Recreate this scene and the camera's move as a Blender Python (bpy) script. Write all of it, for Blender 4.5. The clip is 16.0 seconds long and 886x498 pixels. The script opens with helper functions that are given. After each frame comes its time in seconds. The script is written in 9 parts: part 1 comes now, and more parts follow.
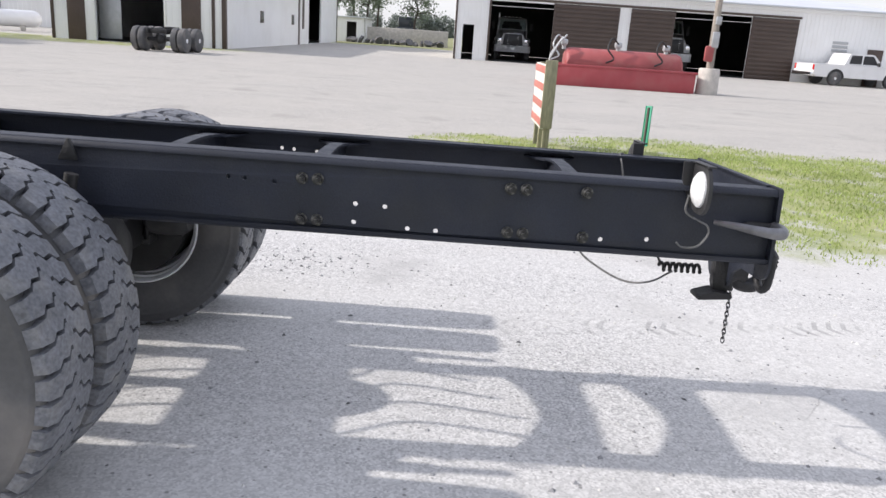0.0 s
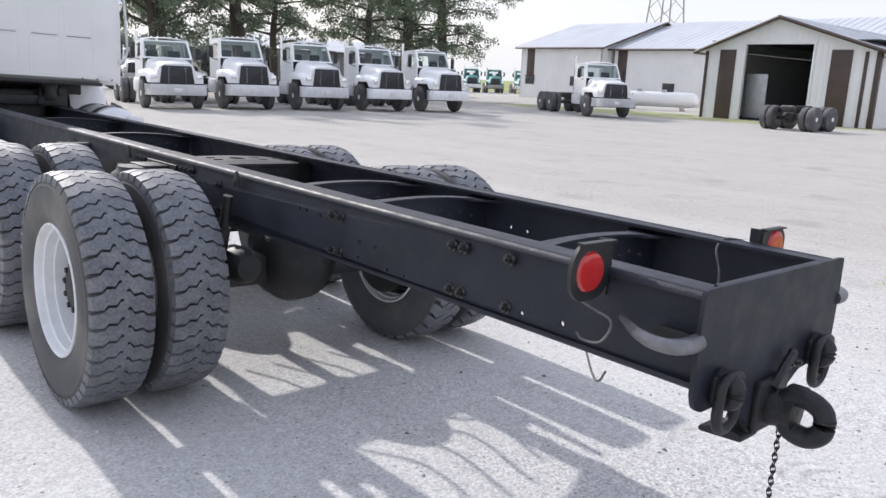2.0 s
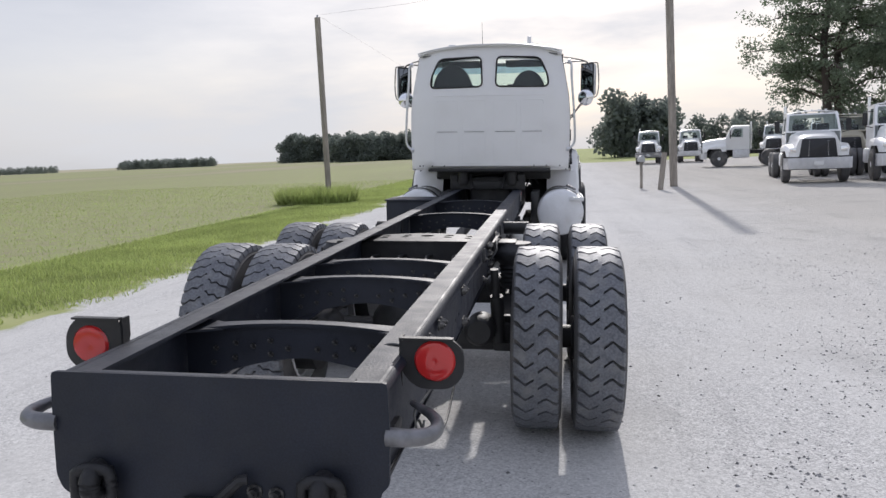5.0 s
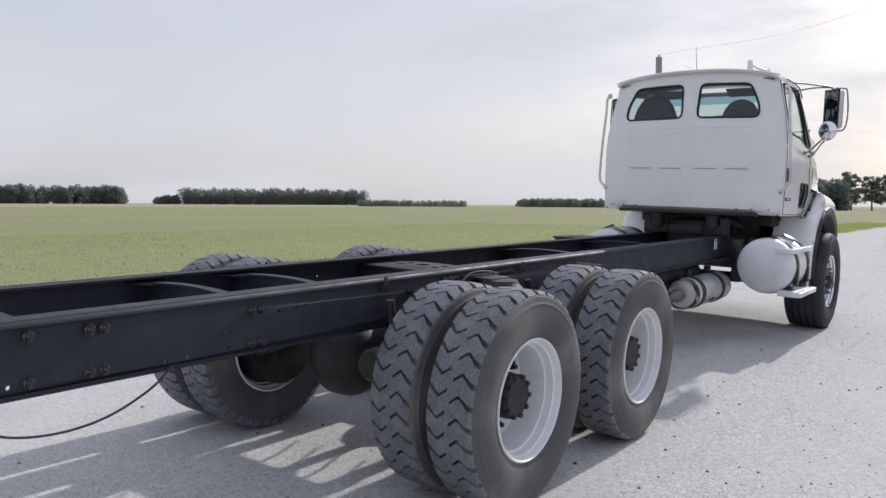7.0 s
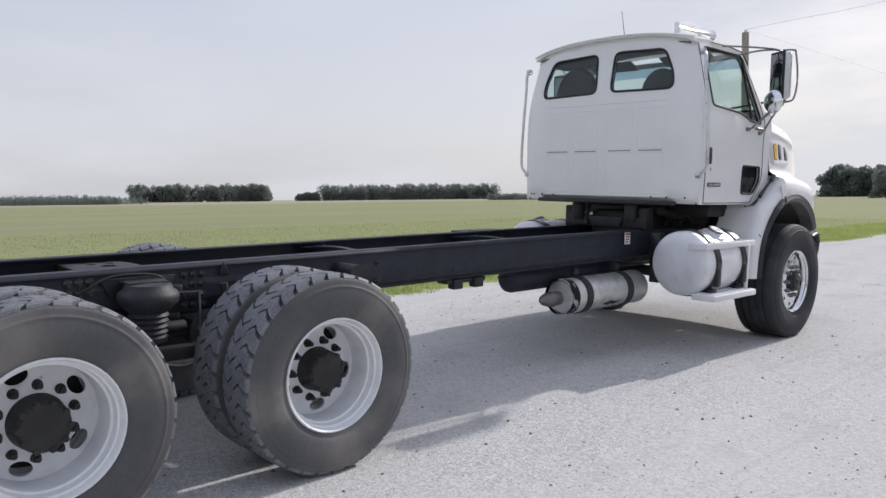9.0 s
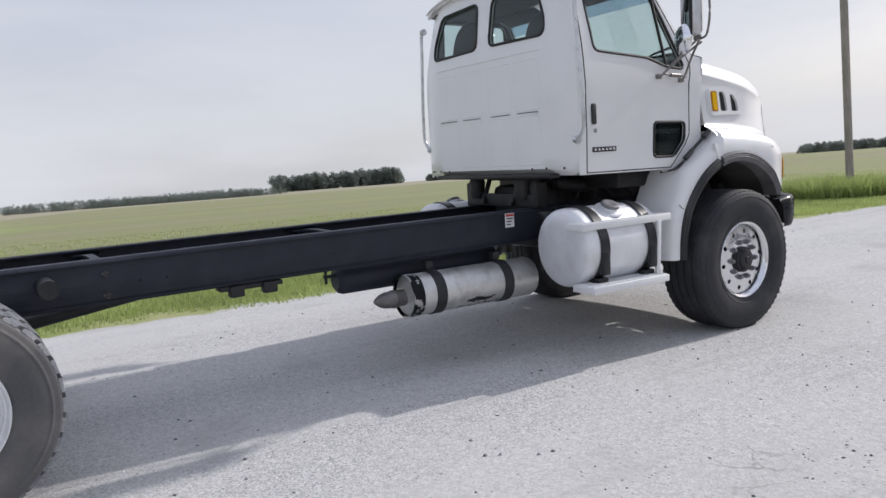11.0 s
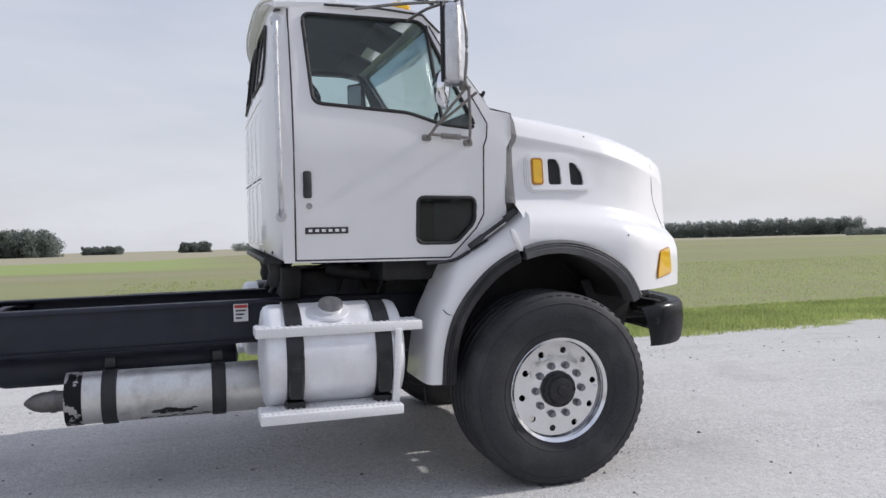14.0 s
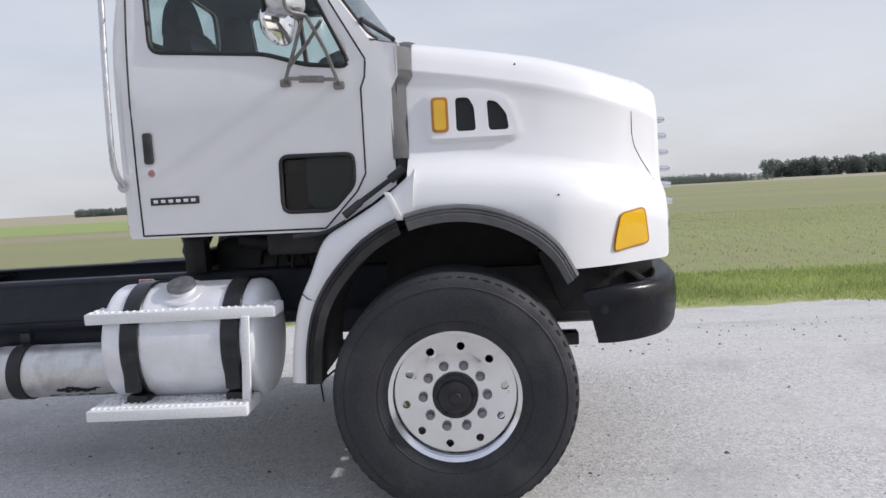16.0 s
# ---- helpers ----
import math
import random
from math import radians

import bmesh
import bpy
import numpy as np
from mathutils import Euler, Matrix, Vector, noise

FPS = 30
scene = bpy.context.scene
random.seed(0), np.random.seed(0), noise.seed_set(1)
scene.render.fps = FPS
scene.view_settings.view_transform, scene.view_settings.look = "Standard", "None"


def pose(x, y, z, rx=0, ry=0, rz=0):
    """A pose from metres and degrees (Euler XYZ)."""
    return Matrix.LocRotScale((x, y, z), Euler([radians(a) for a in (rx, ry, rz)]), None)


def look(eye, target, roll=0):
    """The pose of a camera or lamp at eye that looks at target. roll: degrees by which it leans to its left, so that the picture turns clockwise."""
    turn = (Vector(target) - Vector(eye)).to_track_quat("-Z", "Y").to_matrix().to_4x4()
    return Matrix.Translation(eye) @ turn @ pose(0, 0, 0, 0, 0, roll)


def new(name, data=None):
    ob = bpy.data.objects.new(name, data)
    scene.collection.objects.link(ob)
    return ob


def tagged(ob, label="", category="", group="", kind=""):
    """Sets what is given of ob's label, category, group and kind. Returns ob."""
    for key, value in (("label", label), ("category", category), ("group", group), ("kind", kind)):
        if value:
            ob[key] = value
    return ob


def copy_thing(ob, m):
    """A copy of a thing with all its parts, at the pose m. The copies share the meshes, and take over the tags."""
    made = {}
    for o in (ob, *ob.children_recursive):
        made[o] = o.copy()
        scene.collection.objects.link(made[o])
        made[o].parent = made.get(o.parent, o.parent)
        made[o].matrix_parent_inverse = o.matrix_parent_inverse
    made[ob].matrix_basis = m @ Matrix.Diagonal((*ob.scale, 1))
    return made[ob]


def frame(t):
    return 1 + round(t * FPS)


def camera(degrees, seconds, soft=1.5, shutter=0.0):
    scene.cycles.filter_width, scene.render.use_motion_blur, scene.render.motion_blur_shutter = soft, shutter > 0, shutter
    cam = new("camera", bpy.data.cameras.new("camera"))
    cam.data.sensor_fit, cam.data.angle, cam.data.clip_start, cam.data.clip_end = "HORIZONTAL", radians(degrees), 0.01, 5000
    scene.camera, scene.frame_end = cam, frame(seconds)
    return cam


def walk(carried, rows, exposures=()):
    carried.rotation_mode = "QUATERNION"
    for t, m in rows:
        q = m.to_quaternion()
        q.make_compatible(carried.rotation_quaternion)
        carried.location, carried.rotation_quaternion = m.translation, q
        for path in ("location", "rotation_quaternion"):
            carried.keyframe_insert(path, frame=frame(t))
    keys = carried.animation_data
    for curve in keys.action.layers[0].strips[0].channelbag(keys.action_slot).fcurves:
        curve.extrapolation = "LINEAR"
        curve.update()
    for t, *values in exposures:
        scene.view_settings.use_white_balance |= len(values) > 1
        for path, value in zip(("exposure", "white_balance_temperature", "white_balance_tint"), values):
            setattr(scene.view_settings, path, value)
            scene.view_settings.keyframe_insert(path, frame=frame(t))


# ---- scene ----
cam = camera(60.4, 16.0)
PATH = [
    (0, (-2.896, 1.127, 1.453), (-0.971, 1.106, 0.91), 3.9),
    (0.5, (-2.76, 0.591, 1.497), (-0.848, 0.887, 0.989), 4.5),
    (1, (-2.677, 0.053, 1.498), (-0.864, 0.783, 1.074), 4.4),
    (1.5, (-2.389, -0.373, 1.513), (-0.773, 0.74, 1.127), 3.5),
    (2, (-2.099, -0.873, 1.509), (-0.773, 0.559, 1.07), 2.4),
    (2.5, (-1.71, -1.226, 1.53), (-0.693, 0.444, 1.11), 1.8),
    (3, (-1.242, -1.55, 1.565), (-0.477, 0.255, 1.166), 1.4),
    (3.5, (-0.793, -1.795, 1.577), (-0.265, 0.1, 1.216), 0.5),
    (4, (-0.261, -1.821, 1.596), (0.004, 0.135, 1.273), -1.3),
    (4.5, (0.328, -1.843, 1.556), (0.308, 0.137, 1.273), -2.6),
    (4.7, (0.528, -1.798, 1.548), (0.404, 0.18, 1.28), -2.6),
    (7, (2.931, -0.49, 1.381), (1.73, 1.105, 1.263), 0.3),
    (7.5, (3.364, 0.065, 1.377), (2.14, 1.638, 1.2), -0.6),
    (8, (3.757, 0.564, 1.366), (2.485, 2.099, 1.199), 0.8),
    (8.5, (4.019, 1.157, 1.359), (2.655, 2.615, 1.244), -0.3),
    (9, (4.298, 1.702, 1.358), (2.837, 3.061, 1.224), -0.6),
    (9.2, (4.357, 1.921, 1.354), (2.874, 3.252, 1.188), -0.6),
    (11.3, (5.018, 4.398, 1.329), (3.292, 5.395, 1.169), -4.2),
    (11.5, (5.035, 4.64, 1.331), (3.262, 5.558, 1.213), -2.8),
    (12, (5.103, 5.225, 1.339), (3.278, 6.042, 1.306), -0.3),
    (12.5, (5.134, 5.735, 1.352), (3.269, 6.456, 1.365), -0.0),
    (13, (5.117, 6.274, 1.387), (3.229, 6.933, 1.396), -0.1),
    (13.5, (5.182, 6.818, 1.37), (3.289, 7.463, 1.375), -0.8),
    (14, (5.15, 7.327, 1.365), (3.246, 7.939, 1.349), -1.5),
    (14.5, (5.132, 7.888, 1.358), (3.205, 8.419, 1.323), -2.0),
    (15, (4.969, 8.331, 1.383), (3.012, 8.742, 1.318), -2.2),
    (15.5, (4.748, 8.843, 1.395), (2.758, 9.009, 1.285), -2.1),
    (16, (4.552, 9.421, 1.413), (2.56, 9.321, 1.269), -3.1),
]
LIGHTING = [(0, .54), (1.5, .50), (2.5, .51), (3.5, .2), (4.5, .02), (7, .0), (9, .03), (12.5, .03), (16, .08)]
walk(cam, [(t, look(eye, target, roll)) for t, eye, target, roll in PATH], [(t, stops + 0.05, 6500 if t < 1 else 6320, 13) for t, stops in LIGHTING])



# ---- world and sun ----
SUN_EL, SUN_AZ = radians(32.0), radians(3.5)   # height, and turn from +y towards +x
world = bpy.data.worlds.new("sky")
scene.world = world
world.use_nodes = True
wn, wl = world.node_tree.nodes, world.node_tree.links
wn.clear()
w_out = wn.new("ShaderNodeOutputWorld")
w_bg = wn.new("ShaderNodeBackground")
w_bg.inputs["Strength"].default_value = 0.14
w_sky = wn.new("ShaderNodeTexSky")
w_sky.sky_type, w_sky.sun_disc = "NISHITA", False
w_sky.sun_elevation, w_sky.sun_rotation = SUN_EL, SUN_AZ
w_sky.air_density, w_sky.dust_density, w_sky.ozone_density = 1.0, 4.0, 1.0
w_co = wn.new("ShaderNodeTexCoord")
w_map = wn.new("ShaderNodeMapping")
w_map.inputs["Scale"].default_value = (1.2, 1.2, 5.0)
w_noise = wn.new("ShaderNodeTexNoise")
w_noise.inputs["Scale"].default_value, w_noise.inputs["Detail"].default_value = 2.2, 7.0
w_noise.inputs["Roughness"].default_value = 0.55
w_ramp = wn.new("ShaderNodeValToRGB")
w_ramp.color_ramp.elements[0].position, w_ramp.color_ramp.elements[0].color = 0.36, (0.76, 0.76, 0.76, 1)
w_ramp.color_ramp.elements[1].position, w_ramp.color_ramp.elements[1].color = 0.66, (0.97, 0.97, 0.97, 1)
w_mix = wn.new("ShaderNodeMixRGB")
w_sep = wn.new("ShaderNodeSeparateXYZ")       # thin high cloud, whiter towards the horizon
w_grad = wn.new("ShaderNodeMapRange")
w_veil = wn.new("ShaderNodeValToRGB")
w_veil.color_ramp.elements[0].position, w_veil.color_ramp.elements[0].color = 0.0, (0.83, 0.85, 0.865, 1)
w_veil.color_ramp.elements[1].position, w_veil.color_ramp.elements[1].color = 1.0, (0.80, 0.85, 0.98, 1)
w_mid = w_veil.color_ramp.elements.new(0.5)
w_mid.color = (0.635, 0.685, 0.80, 1)
w_gain = wn.new("ShaderNodeMixRGB")
w_gain.blend_type, w_gain.inputs["Fac"].default_value, w_gain.inputs["Color2"].default_value = "MULTIPLY", 1.0, (5.9, 5.9, 5.95, 1)
w_grad.inputs["From Min"].default_value, w_grad.inputs["From Max"].default_value = 0.03, 1.0
wl.new(w_co.outputs["Generated"], w_sep.inputs["Vector"])
wl.new(w_sep.outputs["Z"], w_grad.inputs["Value"])
wl.new(w_grad.outputs["Result"], w_veil.inputs["Fac"])
wl.new(w_veil.outputs["Color"], w_gain.inputs["Color1"])
wl.new(w_gain.outputs["Color"], w_mix.inputs["Color2"])
wl.new(w_co.outputs["Generated"], w_map.inputs["Vector"])
wl.new(w_map.outputs["Vector"], w_noise.inputs["Vector"])
wl.new(w_noise.outputs["Fac"], w_ramp.inputs["Fac"])
wl.new(w_ramp.outputs["Color"], w_mix.inputs["Fac"])
wl.new(w_sky.outputs["Color"], w_mix.inputs["Color1"])
wl.new(w_mix.outputs["Color"], w_bg.inputs["Color"])
wl.new(w_bg.outputs["Background"], w_out.inputs["Surface"])

sun = new("sun", bpy.data.lights.new("sun", "SUN"))
sun.data.energy, sun.data.angle, sun.data.color = 2.95, radians(1.0), (1.0, 0.96, 0.9)
sun_way = Vector((math.cos(SUN_EL) * math.sin(SUN_AZ), math.cos(SUN_EL) * math.cos(SUN_AZ), math.sin(SUN_EL)))
sun.matrix_world = look(sun_way * 60, (0, 0, 0))

# ---- materials ----
def mat(name, color, rough=0.5, metal=0.0, var=0.0, scale=8.0, fine=0.0, fine_scale=120.0, bump=0.0, bump_scale=60.0,
        coat=0.0, dirt=None, dirt_amount=0.0, dirt_scale=3.0, dirt_from=0.5, dirt_to=0.72, rough_var=0.0, spec=0.5, island=0.0, coords="Object", stretch=(1, 1, 1)):
    """A principled material with broad and fine variation, dirt patches and relief."""
    m = bpy.data.materials.new(name)
    m.use_nodes = True
    nt = m.node_tree
    n, l = nt.nodes, nt.links
    bs = n["Principled BSDF"]
    bs.inputs["Roughness"].default_value, bs.inputs["Metallic"].default_value = rough, metal
    bs.inputs["Specular IOR Level"].default_value = spec
    bs.inputs["Coat Weight"].default_value, bs.inputs["Coat Roughness"].default_value = coat, 0.08
    tc = n.new("ShaderNodeTexCoord")
    mp = n.new("ShaderNodeMapping")
    mp.inputs["Scale"].default_value = stretch
    l.new(tc.outputs[coords], mp.inputs["Vector"])
    vec = mp.outputs["Vector"]

    def noise_tex(s, detail=4.0):
        t = n.new("ShaderNodeTexNoise")
        t.inputs["Scale"].default_value, t.inputs["Detail"].default_value = s, detail
        l.new(vec, t.inputs["Vector"])
        return t.outputs["Fac"]

    def mix(fac, a, b, blend="MIX"):
        x = n.new("ShaderNodeMixRGB")
        x.blend_type = blend
        for key, v in (("Fac", fac), ("Color1", a), ("Color2", b)):
            if isinstance(v, (int, float)):
                x.inputs[key].default_value = v
            elif isinstance(v, tuple):
                x.inputs[key].default_value = (*v, 1)
            else:
                l.new(v, x.inputs[key])
        return x.outputs["Color"]

    def spread(src, lo, hi, a, b):
        r = n.new("ShaderNodeMapRange")
        for key, v in (("From Min", lo), ("From Max", hi), ("To Min", a), ("To Max", b)):
            r.inputs[key].default_value = v
        l.new(src, r.inputs["Value"])
        return r.outputs["Result"]

    col = tuple(color)
    if var:
        col = mix(spread(noise_tex(scale), 0.3, 0.7, 0, 1), tuple(c * (1 - var) for c in color), tuple(min(1, c * (1 + var)) for c in color))
    if fine:
        f = spread(noise_tex(fine_scale, 6.0), 0.3, 0.7, 1 - fine, 1 + fine)
        col = mix(1.0, col, f, "MULTIPLY")
    if island:
        g = n.new("ShaderNodeNewGeometry")
        col = mix(1.0, col, spread(g.outputs["Random Per Island"], 0, 1, 1 - island, 1 + island), "MULTIPLY")
    if dirt:
        col = mix(spread(noise_tex(dirt_scale, 8.0), dirt_from, dirt_to, 0, dirt_amount), col, tuple(dirt))
    if isinstance(col, tuple):
        bs.inputs["Base Color"].default_value = (*col, 1)
    else:
        l.new(col, bs.inputs["Base Color"])
    if rough_var:
        l.new(spread(noise_tex(scale * 2), 0.3, 0.7, max(0.02, rough - rough_var), min(1, rough + rough_var)), bs.inputs["Roughness"])
    if bump:
        b = n.new("ShaderNodeBump")
        b.inputs["Strength"].default_value, b.inputs["Distance"].default_value = bump, 0.01
        l.new(noise_tex(bump_scale, 6.0), b.inputs["Height"])
        l.new(b.outputs["Normal"], bs.inputs["Normal"])
    return m


def lens_mat(name, color, rough=0.12):
    m = mat(name, color, rough, coat=0.6, var=0.06, scale=9)
    m.node_tree.nodes["Principled BSDF"].inputs["Subsurface Weight"].default_value = 0.1
    return m


def glass_mat(name, tint, rough=0.0):
    """A thin pane: mostly clear, with a mirror-like sheen at its surface."""
    m = bpy.data.materials.new(name)
    m.use_nodes = True
    n, l = m.node_tree.nodes, m.node_tree.links
    n.clear()
    out, mx, tr, gl, fr = (n.new("ShaderNode" + k) for k in ("OutputMaterial", "MixShader", "BsdfTransparent", "BsdfGlossy", "LayerWeight"))
    tr.inputs["Color"].default_value = (*tint, 1)
    gl.inputs["Roughness"].default_value = 0.03
    fr.inputs["Blend"].default_value = 0.5
    power, gain = n.new("ShaderNodeMath"), n.new("ShaderNodeMath")
    power.operation, power.inputs[1].default_value = "POWER", 5.0
    gain.operation, gain.inputs[1].default_value, gain.inputs[2].default_value = "MULTIPLY_ADD", 0.8, 0.04
    l.new(fr.outputs["Facing"], power.inputs[0])
    l.new(power.outputs["Value"], gain.inputs[0])
    l.new(gain.outputs["Value"], mx.inputs["Fac"])
    l.new(tr.outputs["BSDF"], mx.inputs[1])
    l.new(gl.outputs["BSDF"], mx.inputs[2])
    l.new(mx.outputs["Shader"], out.inputs["Surface"])
    return m


M_BLACK = mat("black_frame_paint", (0.014, 0.0175, 0.029), 0.56, var=0.2, scale=6, fine=0.2, fine_scale=220, bump=0.15, bump_scale=130, dirt=(0.09, 0.088, 0.085), dirt_amount=0.08, dirt_scale=5, rough_var=0.1, spec=0.45)
M_BLACKROUGH = mat("dark_running_gear", (0.014, 0.014, 0.015), 0.55, var=0.3, scale=9, bump=0.25, bump_scale=70, dirt=(0.09, 0.088, 0.085), dirt_amount=0.2, dirt_scale=7)
M_PLASTIC = mat("black_moulded_plastic", (0.018, 0.018, 0.02), 0.5, var=0.15, scale=12, bump=0.15, bump_scale=260, dirt=(0.13, 0.13, 0.13), dirt_amount=0.25, dirt_scale=4)
M_RUBBER = mat("tyre_rubber", (0.094, 0.094, 0.097), 0.66, var=0.2, scale=2.5, fine=0.08, fine_scale=60, bump=0.08, bump_scale=60, dirt=(0.235, 0.215, 0.195), dirt_amount=0.65, dirt_scale=2.6, spec=0.4)
M_TREAD = mat("tyre_tread", (0.145, 0.151, 0.168), 0.55, var=0.16, scale=6, fine=0.32, fine_scale=80, bump=0.15, bump_scale=80, dirt=(0.27, 0.265, 0.255), dirt_amount=0.55, dirt_scale=11, spec=0.4)
M_FRONTRUBBER = mat("clean_tyre_rubber", (0.032, 0.033, 0.037), 0.7, var=0.12, scale=5, fine=0.2, fine_scale=90, bump=0.15, bump_scale=90, dirt=(0.12, 0.118, 0.115), dirt_amount=0.3, dirt_scale=4, spec=0.35)
M_BELLOWS = mat("dusty_black_bellows", (0.02, 0.021, 0.025), 0.6, var=0.2, scale=9, fine=0.2, fine_scale=60, bump=0.2, dirt=(0.07, 0.07, 0.072), dirt_amount=0.4, dirt_scale=8)
M_GASKET = mat("window_rubber", (0.012, 0.012, 0.013), 0.6)
M_GLOSSBLACK = mat("gloss_black_strap", (0.008, 0.009, 0.011), 0.3, var=0.2, scale=12, bump=0.1, bump_scale=60, dirt=(0.12, 0.12, 0.118), dirt_amount=0.15, dirt_scale=9)
M_BUMPER = mat("glossy_black_bumper", (0.016, 0.0175, 0.023), 0.27, var=0.15, scale=5, bump=0.03, bump_scale=40, dirt=(0.1, 0.1, 0.1), dirt_amount=0.12, dirt_scale=5)
# grey of the flare's sunlit ribs, put into the colour; also the nose seam
M_RIBGREY = mat("sunlit_flare_and_seam_grey", (0.11, 0.11, 0.115), 0.55, var=0.25, scale=9, bump=0.1)
M_WHITE = mat("white_cab_paint", (0.785, 0.785, 0.79), 0.28, var=0.02, scale=3, coat=0.7, dirt=(0.6, 0.59, 0.57), dirt_amount=0.16, dirt_scale=2.2, bump=0.012, bump_scale=18)
M_LOTCHROME = mat("dull_bright_bumper", (0.84, 0.84, 0.85), 0.3, 0.0, var=0.08, scale=6)
M_LOTWHITE = mat("bright_white_truck_paint", (0.9, 0.9, 0.9), 0.35, var=0.02, scale=2, coat=0.4)
M_WHEELWHITE = mat("painted_steel_wheel", (0.80, 0.81, 0.83), 0.38, var=0.04, scale=10, dirt=(0.5, 0.48, 0.45), dirt_amount=0.3, dirt_scale=9, bump=0.05)
M_ALU = mat("polished_aluminium", (0.78, 0.79, 0.81), 0.17, 1.0, var=0.05, scale=8, rough_var=0.08, dirt=(0.5, 0.48, 0.45), dirt_amount=0.12, dirt_scale=10)
M_TANK = mat("brushed_tank_metal", (0.78, 0.79, 0.815), 0.5, 0.36, var=0.06, scale=5, fine=0.08, fine_scale=200, rough_var=0.1, bump=0.05, bump_scale=100, dirt=(0.45, 0.43, 0.41), dirt_amount=0.3, dirt_scale=6)
M_TREADPLATE = mat("aluminium_tread_plate", (0.76, 0.765, 0.77), 0.5, 0.12, fine=0.08, fine_scale=120, bump=0.15, bump_scale=90)
M_CHROME = mat("chrome", (0.85, 0.86, 0.88), 0.08, 1.0, var=0.05, scale=20, rough_var=0.05)
M_STAINLESS = mat("dull_stainless_steel", (0.62, 0.63, 0.65), 0.34, 0.85, var=0.12, scale=12, fine=0.06, fine_scale=90, rough_var=0.08)
M_MUFFLER = mat("scuffed_muffler_metal", (0.66, 0.655, 0.64), 0.42, 0.75, var=0.1, scale=5, fine=0.06, fine_scale=60, dirt=(0.30, 0.28, 0.26), dirt_amount=0.5, dirt_scale=5.5, dirt_from=0.56, dirt_to=0.70, bump=0.06)
M_MUFFLER.node_tree.nodes["Mapping"].inputs["Location"].default_value = (0, 0, 0.13)
M_CASTIRON = mat("dark_cast_iron", (0.03, 0.03, 0.033), 0.5, 0.4, var=0.25, scale=20, bump=0.35, bump_scale=90)
M_HOOK = mat("worn_forged_steel", (0.20, 0.20, 0.21), 0.45, 0.6, var=0.3, scale=20, bump=0.2, bump_scale=70)
M_BOLT = mat("painted_bolt", (0.03, 0.03, 0.032), 0.4, 0.3, var=0.3, scale=50, dirt=(0.35, 0.34, 0.32), dirt_amount=0.5, dirt_scale=40)
M_RED = lens_mat("red_lamp_lens", (0.55, 0.03, 0.03))
M_AMBERDARK = lens_mat("deep_amber_lens_edge", (0.42, 0.17, 0.006))
M_AMBER = lens_mat("amber_lamp_lens", (0.76, 0.44, 0.01))
M_GLASS = glass_mat("clear_window_glass", (0.86, 0.915, 0.905))
M_BLUEGLASS = glass_mat("blue_shade_band", (0.70, 0.79, 0.87))
M_DARKGLASS = glass_mat("tinted_window_glass", (0.55, 0.60, 0.59))
M_ARM = mat("worn_steel_tube", (0.24, 0.23, 0.22), 0.42, 0.8, var=0.2, scale=18, dirt=(0.10, 0.075, 0.06), dirt_amount=0.6, dirt_scale=22)
M_MIRROR = mat("mirror_glass", (0.2, 0.21, 0.22), 0.03, 1.0)
M_SEAL = mat("grey_seal_rubber", (0.24, 0.24, 0.245), 0.6, var=0.1, scale=14, bump=0.1)
M_SEAT = mat("dark_seat_cloth", (0.03, 0.031, 0.036), 0.9, var=0.2, scale=30, bump=0.2, bump_scale=200)
M_TRIM = mat("grey_cab_trim", (0.13, 0.13, 0.135), 0.8, var=0.15, scale=8)
M_PAPER = mat("white_label", (0.75, 0.75, 0.74), 0.6, var=0.05)
M_REDPRINT = mat("red_print", (0.5, 0.05, 0.04), 0.6, var=0.1)
M_DARKPRINT = mat("dark_print", (0.03, 0.03, 0.035), 0.6, var=0.1)
M_WIRE = mat("grey_wire", (0.12, 0.12, 0.12), 0.6, var=0.3, scale=30)
# yard and field
M_SIDING = mat("white_metal_siding", (0.85, 0.85, 0.84), 0.5, var=0.03, scale=0.5, dirt=(0.66, 0.64, 0.6), dirt_amount=0.25, dirt_scale=0.6)
M_ROOF = mat("pale_metal_roofing", (0.6, 0.62, 0.65), 0.4, 0.2, var=0.07, scale=0.4, dirt=(0.42, 0.42, 0.42), dirt_amount=0.3, dirt_scale=0.5)
M_BROWN = mat("brown_metal_panel", (0.075, 0.052, 0.042), 0.5, var=0.12, scale=1.5, fine=0.1, fine_scale=20)
M_INSIDE = mat("shade_dark_interior", (0.06, 0.06, 0.06), 0.9, var=0.2, scale=1)
M_GREYWALL = mat("weathered_grey_siding", (0.3, 0.3, 0.31), 0.7, var=0.1, scale=1.2)
M_CONCRETE = mat("weathered_concrete", (0.5, 0.47, 0.43), 0.85, var=0.15, scale=4, fine=0.15, fine_scale=40, bump=0.3, bump_scale=40)
M_REDTANK = mat("faded_red_tank_paint", (0.33, 0.075, 0.075), 0.55, var=0.15, scale=2, dirt=(0.32, 0.16, 0.14), dirt_amount=0.5, dirt_scale=1.6)
M_REDBOX = mat("red_containment_paint", (0.36, 0.06, 0.07), 0.5, var=0.12, scale=2, dirt=(0.25, 0.12, 0.11), dirt_amount=0.3, dirt_scale=2)
M_WOOD = mat("weathered_pole_wood", (0.30, 0.27, 0.235), 0.85, var=0.25, scale=6, fine=0.2, fine_scale=30, bump=0.5, bump_scale=30, stretch=(1, 1, 0.12))
